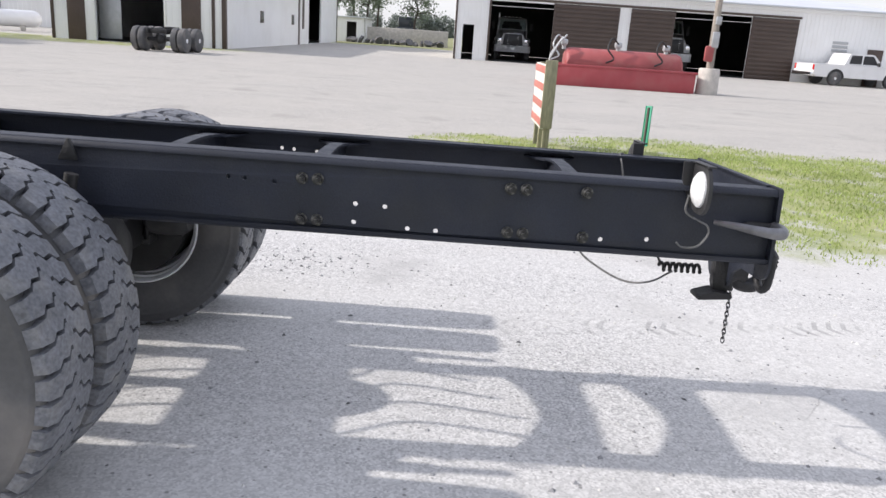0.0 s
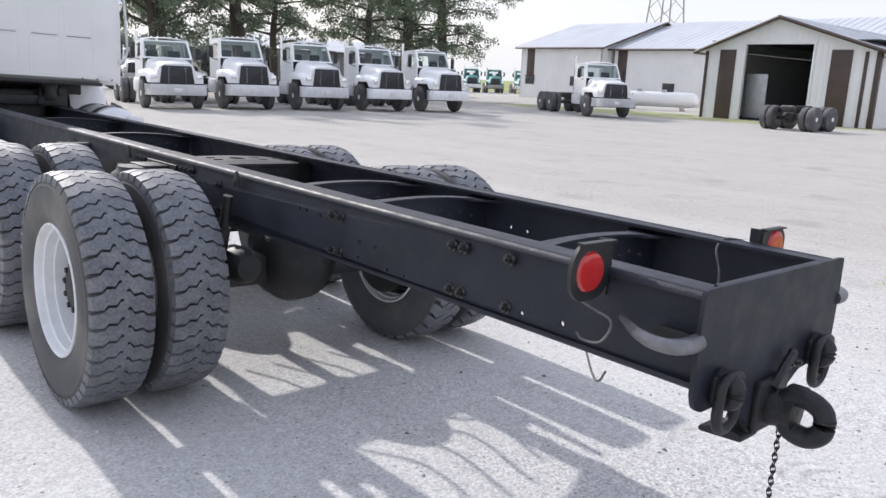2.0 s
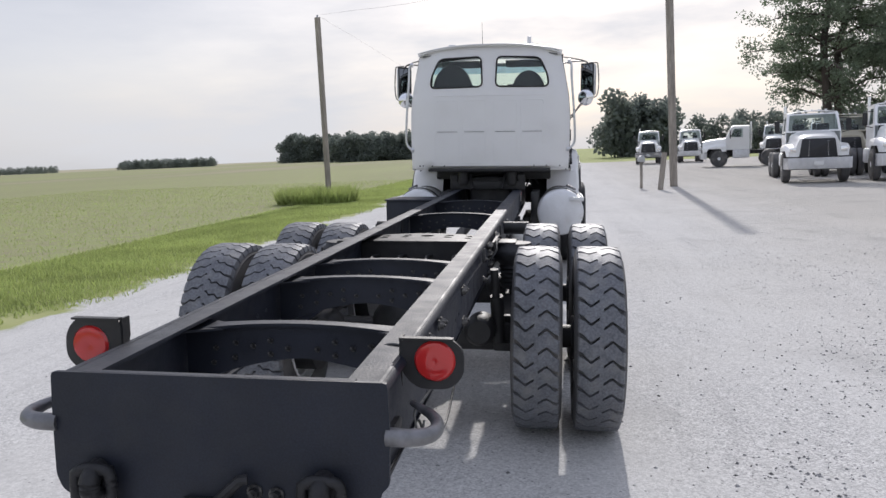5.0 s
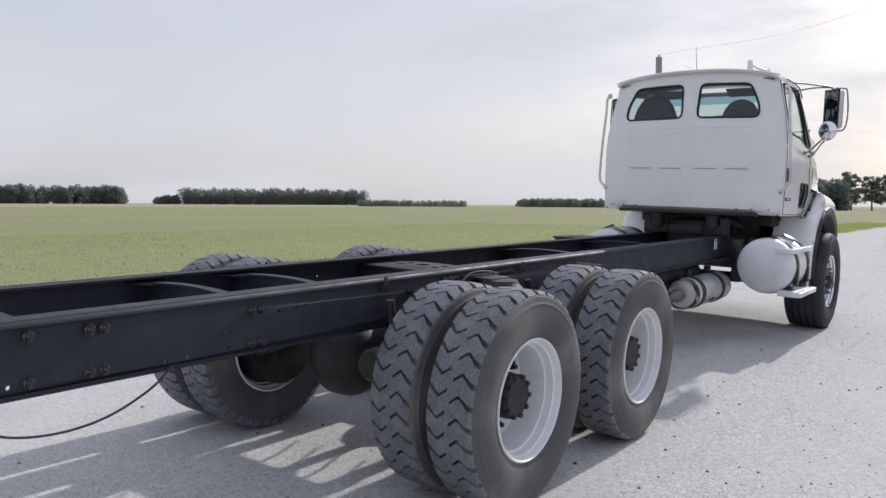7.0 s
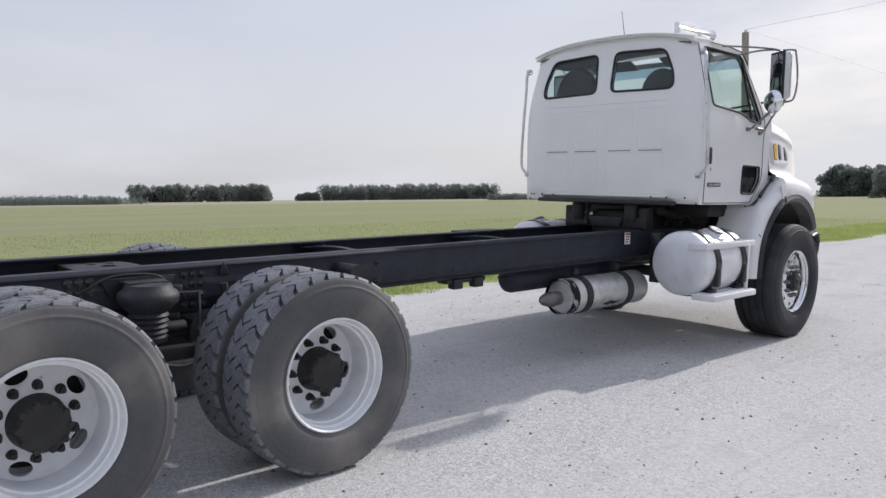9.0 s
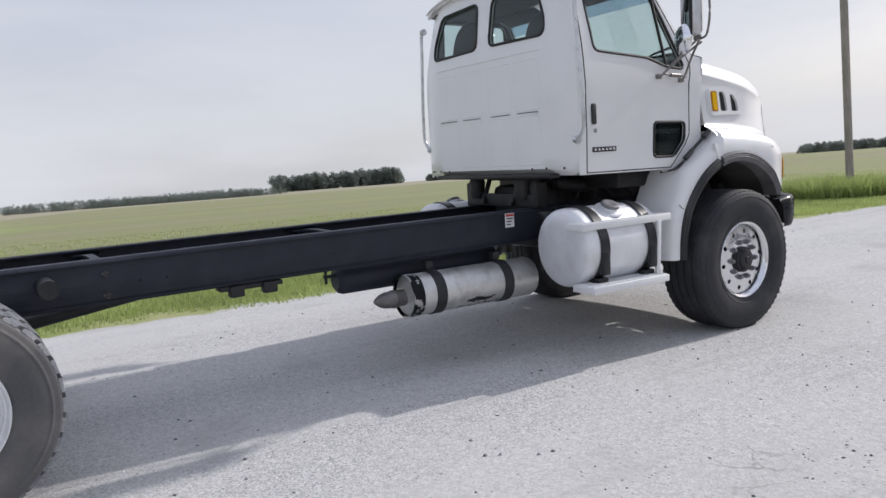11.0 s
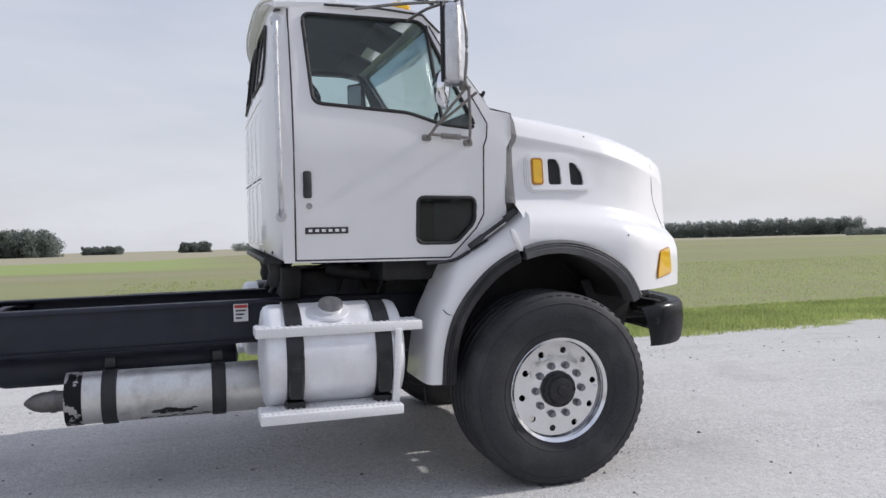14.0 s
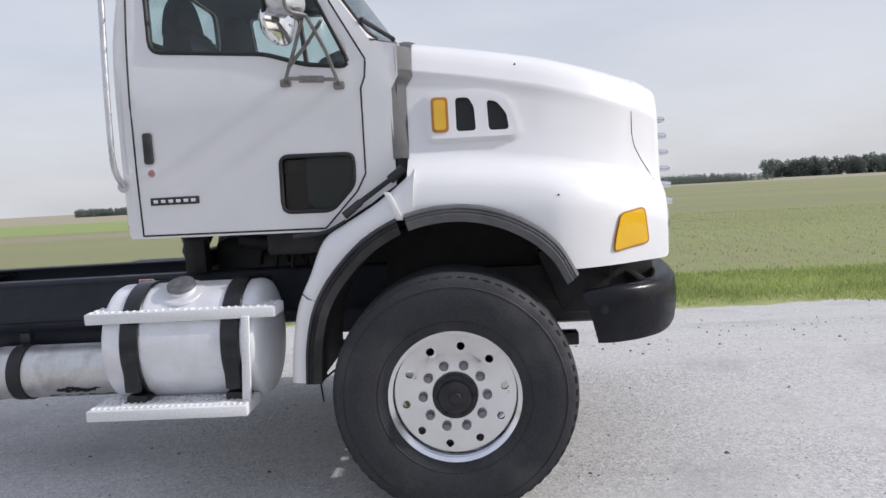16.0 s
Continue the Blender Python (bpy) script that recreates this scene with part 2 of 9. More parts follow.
M_POST = mat("treated_post_wood", (0.25, 0.24, 0.16), 0.85, var=0.2, scale=8, fine=0.2, fine_scale=40, bump=0.3, stretch=(1, 1, 0.2))
M_GREENPOST = mat("green_marker_paint", (0.05, 0.3, 0.19), 0.5, var=0.1, scale=10)
M_SIGNRED = mat("faded_sign_red", (0.46, 0.16, 0.13), 0.6, var=0.15, scale=6)
M_SIGNWHITE = mat("sign_white", (0.68, 0.66, 0.62), 0.6, var=0.1, scale=6)
M_GALV = mat("galvanised_steel", (0.45, 0.46, 0.47), 0.5, 0.6, var=0.1, scale=5)
M_CARDARK = mat("dark_car_paint", (0.05, 0.06, 0.07), 0.3, coat=0.5, var=0.1)
M_TEAL = mat("teal_truck_paint", (0.05, 0.25, 0.24), 0.35, coat=0.4, var=0.08)
M_CREAM = mat("cream_truck_paint", (0.5, 0.46, 0.36), 0.4, coat=0.3, var=0.08)
M_GRILLE = mat("dark_grille", (0.02, 0.021, 0.026), 0.4, var=0.2, scale=30)
M_BARK = mat("tree_bark", (0.075, 0.062, 0.052), 0.9, var=0.3, scale=5, bump=0.6, bump_scale=18, stretch=(1, 1, 0.3))


M_STONEDARK = mat("dark_stone", (0.22, 0.22, 0.222), 0.9, island=0.6, var=0.2, scale=30)
M_STONEPALE = mat("pale_stone", (0.5, 0.49, 0.47), 0.9, island=0.3, var=0.2, scale=30)


def leaf_mat(name, color, island=0.25):
    """Leaves and blades: half of their light is let through."""
    m = mat(name, color, 0.6, island=island, var=0.2, scale=0.6, spec=0.25)
    n, l = m.node_tree.nodes, m.node_tree.links
    bs, out = n["Principled BSDF"], n["Material Output"]
    tr, mx = n.new("ShaderNodeBsdfTranslucent"), n.new("ShaderNodeMixShader")
    mx.inputs["Fac"].default_value = 0.45
    src = bs.inputs["Base Color"].links[0].from_socket
    l.new(src, tr.inputs["Color"])
    l.new(bs.outputs["BSDF"], mx.inputs[1])
    l.new(tr.outputs["BSDF"], mx.inputs[2])
    l.new(mx.outputs["Shader"], out.inputs["Surface"])
    return m


M_LEAF = leaf_mat("dark_tree_leaves", (0.17, 0.215, 0.145))
# distance haze is mixed into this leaf colour: paler and bluer than near leaves
M_HAZEWOODS = leaf_mat("haze_paled_leaves", (0.19, 0.22, 0.195), 0.15)
M_BLADE = leaf_mat("verge_grass", (0.35, 0.415, 0.15))


def ground_mat():
    """One sheet: pale stony yard, verge grass and a green field, set out by the plan."""
    m = bpy.data.materials.new("ground_surface")
    m.use_nodes = True
    n, l = m.node_tree.nodes, m.node_tree.links
    bs = n["Principled BSDF"]
    bs.inputs["Roughness"].default_value = 0.92
    bs.inputs["Specular IOR Level"].default_value = 0.08
    geo = n.new("ShaderNodeNewGeometry")
    pos = geo.outputs["Position"]

    def tex(kind, s, detail=5.0, src=pos):
        t = n.new("ShaderNodeTex" + kind)
        t.inputs["Scale"].default_value = s
        if kind == "Noise":
            t.inputs["Detail"].default_value = detail
        l.new(src, t.inputs["Vector"])
        return t

    def ramp(src, *stops):
        r = n.new("ShaderNodeValToRGB")
        e = r.color_ramp.elements
        for k, (p, c) in enumerate(stops):
            el = e[k] if k < 2 else e.new(p)
            el.position, el.color = p, (*c, 1)
        l.new(src, r.inputs["Fac"])
        return r.outputs["Color"]

    def mix(fac, a, b, blend="MIX"):
        x = n.new("ShaderNodeMixRGB")
        x.blend_type = blend
        for key, v in (("Fac", fac), ("Color1", a), ("Color2", b)):
            if isinstance(v, (int, float)):
                x.inputs[key].default_value = v
            elif isinstance(v, tuple):
                x.inputs[key].default_value = (*v, 1)
            else:
                l.new(v, x.inputs[key])
        return x.outputs["Color"]

    def math_node(op, a, b):
        x = n.new("ShaderNodeMath")
        x.operation = op
        for k, v in enumerate((a, b)):
            if isinstance(v, (int, float)):
                x.inputs[k].default_value = v
            else:
                l.new(v, x.inputs[k])
        return x.outputs["Value"]

    # stony yard: packed chippings in an old grey seal, with dusty patches and darker stains
    chips = tex("Voronoi", 110.0).outputs["Color"]
    sep = n.new("ShaderNodeSeparateColor")
    l.new(chips, sep.inputs["Color"])
    stone = ramp(sep.outputs["Red"], (0.0, (0.29, 0.288, 0.285)), (0.5, (0.465, 0.46, 0.452)), (1.0, (0.625, 0.617, 0.60)))
    dust = ramp(tex("Noise", 0.55, 11.0).outputs["Fac"], (0.38, (0, 0, 0)), (0.62, (1, 1, 1)))
    stone = mix(mix(1.0, dust, (0.55, 0.55, 0.55), "MULTIPLY"), stone, (0.51, 0.502, 0.484))
    stain = ramp(tex("Noise", 1.1, 10.0).outputs["Fac"], (0.56, (0, 0, 0)), (0.70, (0.45, 0.45, 0.45)))
    stone = mix(stain, stone, (0.30, 0.295, 0.29))
    # long wear along the road
    mp = n.new("ShaderNodeMapping")
    mp.inputs["Scale"].default_value = (1.3, 0.12, 1)
    l.new(pos, mp.inputs["Vector"])
    wear = ramp(tex("Noise", 1.0, 6.0, mp.outputs["Vector"]).outputs["Fac"], (0.42, (0, 0, 0)), (0.62, (0.4, 0.4, 0.4)))
    stone = mix(wear, stone, (0.54, 0.533, 0.515))
    # thin dark drag marks along the way, and mid-sized mottling
    mp2 = n.new("ShaderNodeMapping")
    mp2.inputs["Scale"].default_value = (7.0, 0.5, 1)
    l.new(pos, mp2.inputs["Vector"])
    drag = ramp(tex("Noise", 1.0, 8.0, mp2.outputs["Vector"]).outputs["Fac"], (0.57, (0, 0, 0)), (0.72, (0.22, 0.22, 0.22)))
    stone = mix(drag, stone, (0.30, 0.296, 0.29))
    mottle = ramp(tex("Noise", 26.0, 6.0).outputs["Fac"], (0.34, (0.93, 0.93, 0.93)), (0.66, (1.06, 1.06, 1.06)))
    stone = mix(1.0, stone, mottle, "MULTIPLY")
    # sparse dark pebbles set in the surface
    pebble = tex("Voronoi", 34.0)
    pick = n.new("ShaderNodeSeparateColor")
    l.new(pebble.outputs["Color"], pick.inputs["Color"])
    some = ramp(pick.outputs["Green"], (0.90, (0, 0, 0)), (0.92, (1, 1, 1)))
    body = ramp(pebble.outputs["Distance"], (0.16, (0.75, 0.75, 0.75)), (0.30, (0, 0, 0)))
    stone = mix(mix(1.0, some, body, "MULTIPLY"), stone, (0.16, 0.158, 0.155))
    # fine cracks, in places
    bent = n.new("ShaderNodeVectorMath")
    bent.operation = "ADD"
    l.new(pos, bent.inputs[0])
    wob = tex("Noise", 2.2, 4.0)
    scaled = n.new("ShaderNodeVectorMath")
    scaled.operation = "SCALE"
    scaled.inputs["Scale"].default_value = 0.5
    l.new(wob.outputs["Color"], scaled.inputs[0])
    l.new(scaled.outputs["Vector"], bent.inputs[1])
    cells = tex("Voronoi", 1.5, src=bent.outputs["Vector"])
    cells.feature = "DISTANCE_TO_EDGE"
    crack = ramp(cells.outputs["Distance"], (0.003, (1, 1, 1)), (0.014, (0, 0, 0)))
    where = ramp(tex("Noise", 0.45, 6.0).outputs["Fac"], (0.60, (0, 0, 0)), (0.68, (0.5, 0.5, 0.5)))
    stone = mix(mix(1.0, crack, where, "MULTIPLY"), stone, (0.16, 0.155, 0.15))
    # the gravel of the yard is a little browner than the seal of the way
    sepw = n.new("ShaderNodeSeparateXYZ")
    l.new(pos, sepw.inputs["Vector"])
    gravel = ramp(math_node("DIVIDE", math_node("ADD", sepw.outputs["X"], math_node("MULTIPLY", tex("Noise", 0.5, 5.0).outputs["Fac"], 4.0)), 20.0), (0.22, (1.06, 1.06, 1.065)), (0.45, (0.88, 0.855, 0.82)))
    stone = mix(1.0, stone, gravel, "MULTIPLY")
    # prints of a lug tyre beside the truck, worn away in places
    lane = math_node("SUBTRACT", sepw.outputs["X"], math_node("SUBTRACT", 1.03, math_node("MULTIPLY", sepw.outputs["Y"], 0.17)))
    across = math_node("ABSOLUTE", lane, 0)
    edge_in = ramp(across, (0.10, (1, 1, 1)), (0.13, (0, 0, 0)))
    beat = math_node("SINE", math_node("ADD", math_node("MULTIPLY", sepw.outputs["Y"], 68.0), math_node("MULTIPLY", across, 30.0)), 0)
    beat = ramp(beat, (0.25, (0, 0, 0)), (0.6, (1, 1, 1)))
    left_in = ramp(tex("Noise", 3.0, 7.0).outputs["Fac"], (0.46, (0, 0, 0)), (0.60, (0.5, 0.5, 0.5)))
    near_tail = ramp(math_node("MULTIPLY", math_node("ADD", sepw.outputs["Y"], 4.0), 0.1), (0.50, (1, 1, 1)), (0.62, (0, 0, 0)))
    print_in = mix(1.0, mix(1.0, mix(1.0, edge_in, beat, "MULTIPLY"), left_in, "MULTIPLY"), near_tail, "MULTIPLY")
    stone = mix(print_in, stone, (0.22, 0.218, 0.215))
    # crops and verge
    rows_map = n.new("ShaderNodeMapping")
    rows_map.inputs["Scale"].default_value = (0.035, 0.006, 1)
    l.new(pos, rows_map.inputs["Vector"])
    crop = ramp(tex("Noise", 1.0, 7.0, rows_map.outputs["Vector"]).outputs["Fac"], (0.36, (0.33, 0.30, 0.215)), (0.5, (0.258, 0.275, 0.138)), (0.66, (0.29, 0.318, 0.145)))
    crop = mix(ramp(tex("Noise", 3.0, 9.0).outputs["Fac"], (0.42, (0, 0, 0)), (0.68, (0.8, 0.8, 0.8))), crop, (0.275, 0.245, 0.17))
    crop = mix(ramp(tex("Noise", 14.0, 4.0).outputs["Fac"], (0.56, (0, 0, 0)), (0.64, (0.3, 0.3, 0.3))), crop, (0.13, 0.15, 0.05))
    verge = ramp(tex("Noise", 1.2, 9.0).outputs["Fac"], (0.35, (0.25, 0.295, 0.10)), (0.65, (0.35, 0.36, 0.175)))
    sepx = n.new("ShaderNodeSeparateXYZ")
    l.new(pos, sepx.inputs["Vector"])
    x, y = sepx.outputs["X"], sepx.outputs["Y"]
    ragged = math_node("MULTIPLY", math_node("SUBTRACT", tex("Noise", 1.4, 6.0).outputs["Fac"], 0.5), 1.6)
    xr = math_node("ADD", x, ragged)
    in_verge = math_node("MULTIPLY", math_node("SUBTRACT", -5.15, xr), 6.0)
    in_field = math_node("MULTIPLY", math_node("SUBTRACT", -8.6, xr), 1.5)

    def clamp(v):
        c = n.new("ShaderNodeClamp")
        l.new(v, c.inputs["Value"])
        return c.outputs["Result"]
    col = mix(clamp(in_verge), stone, verge)
    # a greener strip across the field, and paler stubble behind it
    strip = math_node("MULTIPLY", clamp(math_node("MULTIPLY", math_node("SUBTRACT", -56.0, math_node("ADD", x, math_node("MULTIPLY", ragged, 4.0))), 0.3)), clamp(math_node("MULTIPLY", math_node("SUBTRACT", 12.0, math_node("ADD", y, math_node("MULTIPLY", ragged, 5.0))), 0.12)))
    crop = mix(strip, crop, (0.28, 0.335, 0.135))
    stubble = clamp(math_node("MULTIPLY", math_node("SUBTRACT", math_node("SUBTRACT", -112.0, math_node("MULTIPLY", clamp(math_node("MULTIPLY", math_node("SUBTRACT", y, 0.0), 0.025)), 140.0)), math_node("ADD", x, math_node("MULTIPLY", ragged, 8.0))), 0.1))
    crop = mix(stubble, crop, (0.35, 0.325, 0.235))
    col = mix(clamp(in_field), col, crop)
    # grass island beside the drive: an ellipse, ragged
    def island(cx, cy, ax, ay, col_in, turn=0.0):
        c, s = math.cos(turn), math.sin(turn)
        dx, dy = math_node("SUBTRACT", x, cx), math_node("SUBTRACT", y, cy)
        u = math_node("DIVIDE", math_node("ADD", math_node("MULTIPLY", dx, c), math_node("MULTIPLY", dy, s)), ax)
        v = math_node("DIVIDE", math_node("SUBTRACT", math_node("MULTIPLY", dy, c), math_node("MULTIPLY", dx, s)), ay)
        d = math_node("SQRT", math_node("ADD", math_node("MULTIPLY", u, u), math_node("MULTIPLY", v, v)), 0)
        d = math_node("ADD", d, math_node("MULTIPLY", ragged, 0.35))
        patch = ramp(tex("Noise", 2.6, 10.0).outputs["Fac"], (0.36, (0.15, 0.15, 0.15)), (0.52, (0.95, 0.95, 0.95)))
        return mix(math_node("MULTIPLY", clamp(math_node("MULTIPLY", math_node("SUBTRACT", 1.0, d), 5.0)), patch), col_in, verge)
    col = island(7.3, -2.8, 4.6, 1.5, col, radians(-62))
    col = island(6.7, -2.6, 3.9, 3.0, col)
    col = island(8.3, 0.3, 1.4, 1.4, col)
    col = island(38.0, 24.5, 4.0, 14.0, col)
    # far ground beyond the yard is grass and crops too
    far = math_node("MULTIPLY", math_node("SUBTRACT", math_node("ADD", x, math_node("MULTIPLY", ragged, 6.0)), 74.0), 0.4)
    col = mix(clamp(far), col, crop)
    far_y = math_node("MULTIPLY", math_node("SUBTRACT", math_node("ADD", y, math_node("MULTIPLY", ragged, 3.0)), 82.0), 0.4)
    right_of_road = math_node("MULTIPLY", math_node("SUBTRACT", xr, 3.6), 2.0)
    col = mix(math_node("MULTIPLY", clamp(far_y), clamp(right_of_road)), col, verge)
    l.new(col, bs.inputs["Base Color"])
    bump = n.new("ShaderNodeBump")
    bump.inputs["Strength"].default_value, bump.inputs["Distance"].default_value = 0.45, 0.010
    hsum = math_node("ADD", math_node("MULTIPLY", sep.outputs["Red"], 0.7), tex("Noise", 9.0, 9.0).outputs["Fac"])
    l.new(hsum, bump.inputs["Height"])
    l.new(bump.outputs["Normal"], bs.inputs["Normal"])
    return m


M_GROUND = ground_mat()

# ---- mesh tools ----
def box(bm, c, s, bev=0.0, m=None, seg=2):
    """A box round c of the sizes s, its edges rounded by bev."""
    made = bmesh.ops.create_cube(bm, size=1.0, matrix=(m or Matrix()) @ Matrix.Translation(c) @ Matrix.Diagonal((*s, 1)))
    if bev:
        edges = list({e for v in made["verts"] for e in v.link_edges})
        bmesh.ops.bevel(bm, geom=edges, offset=bev, segments=seg, affect="EDGES", profile=0.5)
    return bm


def bar(bm, a, b, r, r2=None, seg=14):
    """A round bar from a to b."""
    a, b = Vector(a), Vector(b)
    d = b - a
    m = Matrix.Translation((a + b) / 2) @ d.to_track_quat("Z", "Y").to_matrix().to_4x4()
    bmesh.ops.create_cone(bm, cap_ends=True, segments=seg, radius1=r, radius2=r if r2 is None else r2, depth=d.length, matrix=m)
    return bm


def tube(bm, pts, r, seg=8, closed=False):
    """A tube along points; r is one radius or a list of them."""
    pts = [Vector(p) for p in pts]
    radii = r if isinstance(r, list) else [r] * len(pts)
    rings, up = [], Vector((0, 0, 1))
    count = len(pts)
    for k, p in enumerate(pts):
        a = pts[k - 1] if (k or closed) else p
        b = pts[(k + 1) % count] if (k < count - 1 or closed) else p
        t = (b - a).normalized()
        side = t.cross(up)
        if side.length < 1e-3:
            side = t.cross(Vector((1, 0, 0)))
        side.normalize()
        over = side.cross(t)
        rings.append([bm.verts.new(p + radii[k] * (math.cos(q) * side + math.sin(q) * over)) for q in [2 * math.pi * j / seg for j in range(seg)]])
    pairs = list(zip(rings, rings[1:])) + ([(rings[-1], rings[0])] if closed else [])
    for u, v in pairs:
        for j in range(seg):
            bm.faces.new((u[j], u[(j + 1) % seg], v[(j + 1) % seg], v[j]))
    if not closed:
        bm.faces.new(rings[0][::-1])
        bm.faces.new(rings[-1])
    return bm


def bend(pts, steps=6):
    """A smooth curve through points."""
    pts = [Vector(p) for p in pts]
    ext = [2 * pts[0] - pts[1], *pts, 2 * pts[-1] - pts[-2]]
    out = []
    for k in range(1, len(ext) - 2):
        p0, p1, p2, p3 = ext[k - 1:k + 3]
        for j in range(steps):
            t = j / steps
            out.append(0.5 * (2 * p1 + (p2 - p0) * t + (2 * p0 - 5 * p1 + 4 * p2 - p3) * t * t + (3 * p1 - p0 - 3 * p2 + p3) * t ** 3))
    return out + [pts[-1]]


def lathe(bm, prof, seg=48, m=None, closed=False):
    """A body turned about the x axis from pairs of (along, radius)."""
    m = m or Matrix()
    rings = [[bm.verts.new(m @ Vector((a, r * math.cos(2 * math.pi * j / seg), r * math.sin(2 * math.pi * j / seg)))) for j in range(seg)] for a, r in prof]
    pairs = list(zip(rings, rings[1:])) + ([(rings[-1], rings[0])] if closed else [])
    for u, v in pairs:
        for j in range(seg):
            bm.faces.new((u[j], v[j], v[(j + 1) % seg], u[(j + 1) % seg]))
    if not closed:
        for ring, (a, r) in ((rings[0], prof[0]), (rings[-1], prof[-1])):
            if r > 1e-4:
                bm.faces.new(ring)
    return bm


def prism(bm, poly, axis, a, b, bev=0.0):
    """A flat outline drawn out along an axis. x: (y, z) pairs; y: (x, z); z: (x, y)."""
    def at(p, d):
        return {"x": (d, p[0], p[1]), "y": (p[0], d, p[1]), "z": (p[0], p[1], d)}[axis]
    lo, hi = [bm.verts.new(at(p, a)) for p in poly], [bm.verts.new(at(p, b)) for p in poly]
    k = len(poly)
    fs = [bm.faces.new(lo), bm.faces.new(hi[::-1])]
    fs += [bm.faces.new((lo[j], hi[j], hi[(j + 1) % k], lo[(j + 1) % k])) for j in range(k)]
    if bev:
        bmesh.ops.bevel(bm, geom=list({e for f in fs for e in f.edges}), offset=bev, segments=2, affect="EDGES", profile=0.5)
    return bm


def rounded(poly, r=0.04, steps=4):
    """An outline with its corners rounded."""
    out, k = [], len(poly)
    for j in range(k):
        p, a, b = Vector(poly[j]), Vector(poly[j - 1]), Vector(poly[(j + 1) % k])
        q = min(r, (a - p).length * 0.45, (b - p).length * 0.45)
        u, v = p + (a - p).normalized() * q, p + (b - p).normalized() * q
        for s in range(steps + 1):
            t = s / steps
            out.append(tuple((1 - t) ** 2 * u + 2 * t * (1 - t) * p + t * t * v))
    return out


def ring_of(cx, cy, rx, ry=None, n=20):
    return [(cx + rx * math.cos(2 * math.pi * k / n), cy + (ry or rx) * math.sin(2 * math.pi * k / n)) for k in range(n)]


def panel(bm, outer, holes, place, deep, grid=0.0):
    """A sheet with openings, laid into space by place(u, v) and thickened by deep(u, v) (an offset vector)."""
    from mathutils import geometry
    pts, edges, count = [], [], 0
    for loop in [outer, *holes]:
        k = len(loop)
        pts += [Vector(p[:2]) for p in loop]
        edges += [(count + j, count + (j + 1) % k) for j in range(k)]
        count += k
    if grid:
        us, vs = [p[0] for p in outer], [p[1] for p in outer]
        u = min(us) + grid * 0.5
        while u < max(us):
            v = min(vs) + grid * 0.5
            while v < max(vs):
                pts.append(Vector((u, v)))
                v += grid
            u += grid
    vs, _, fs, *_ = geometry.delaunay_2d_cdt(pts, edges, [], 2, 1e-5)

    def inside(p, loop):
        hit, k = False, len(loop)
        for j in range(k):
            (x1, y1), (x2, y2) = loop[j][:2], loop[(j + 1) % k][:2]
            if (y1 > p[1]) != (y2 > p[1]) and p[0] < (x2 - x1) * (p[1] - y1) / (y2 - y1) + x1:
                hit = not hit
        return hit
    keep = []
    for f in fs:
        c = sum((vs[k] for k in f), Vector((0, 0))) / len(f)
        if inside(c, outer) and not any(inside(c, h) for h in holes):
            keep.append(f)
    front = [bm.verts.new(place(*p)) for p in vs]
    back = [bm.verts.new(Vector(place(*p)) + Vector(deep(*p))) for p in vs]
    used = {}
    for f in keep:
        bm.faces.new([front[k] for k in f])
        bm.faces.new([back[k] for k in f][::-1])
        for a, b in zip(f, f[1:] + f[:1]):
            used[(a, b)] = True
    for a, b in used:
        if (b, a) not in used:
            bm.faces.new((front[b], front[a], back[a], back[b]))
    bmesh.ops.delete(bm, geom=[v for v in front + back if not v.link_faces], context="VERTS")
    return bm


def finish(name, bm, material, sharp=38.0):
    bmesh.ops.recalc_face_normals(bm, faces=bm.faces)
    me = bpy.data.meshes.new(name)
    bm.to_mesh(me)
    bm.free()
    for poly in me.polygons:
        poly.use_smooth = True
    me.set_sharp_from_angle(angle=radians(sharp))
    me.materials.append(material)
    return me


def part(name, bm, material, parent, label="", m=None, sharp=38.0):
    """One mesh under a thing or a part."""
    ob = new(name, finish(name, bm, material, sharp) if isinstance(bm, bmesh.types.BMesh) else bm)
    ob.parent = parent
    if m is not None:
        ob.matrix_basis = m
    if label:
        ob["label"] = label
    return ob


def thing(name, m=None, label="", category="", group="", kind=""):
    ob = new(name)
    ob.empty_display_size = 0.2
    if m is not None:
        ob.matrix_basis = m
    return tagged(ob, label, category, group, kind)


def solid(name, bm, material, label="", category="", group="", kind="", m=None, sharp=38.0):
    """A thing that is one mesh."""
    ob = new(name, finish(name, bm, material, sharp))
    if m is not None:
        ob.matrix_basis = m
    return tagged(ob, label, category, group, kind)


def B():
    return bmesh.new()


def ground_z(x):
    """The road is cambered below the truck and falls to a shallow verge; the yard and field lie flat beside it."""
    if x < -1.6:
        t = min(1.0, (-x - 1.6) / 3.6)
        return 0.053 - 0.253 * t * t * (3 - 2 * t)
    a = abs(x)
    return -0.0332 * math.copysign(a if a < 1.6 else 1.6 + 1.2 * (1 - math.exp(-(a - 1.6) / 1.2)), x)

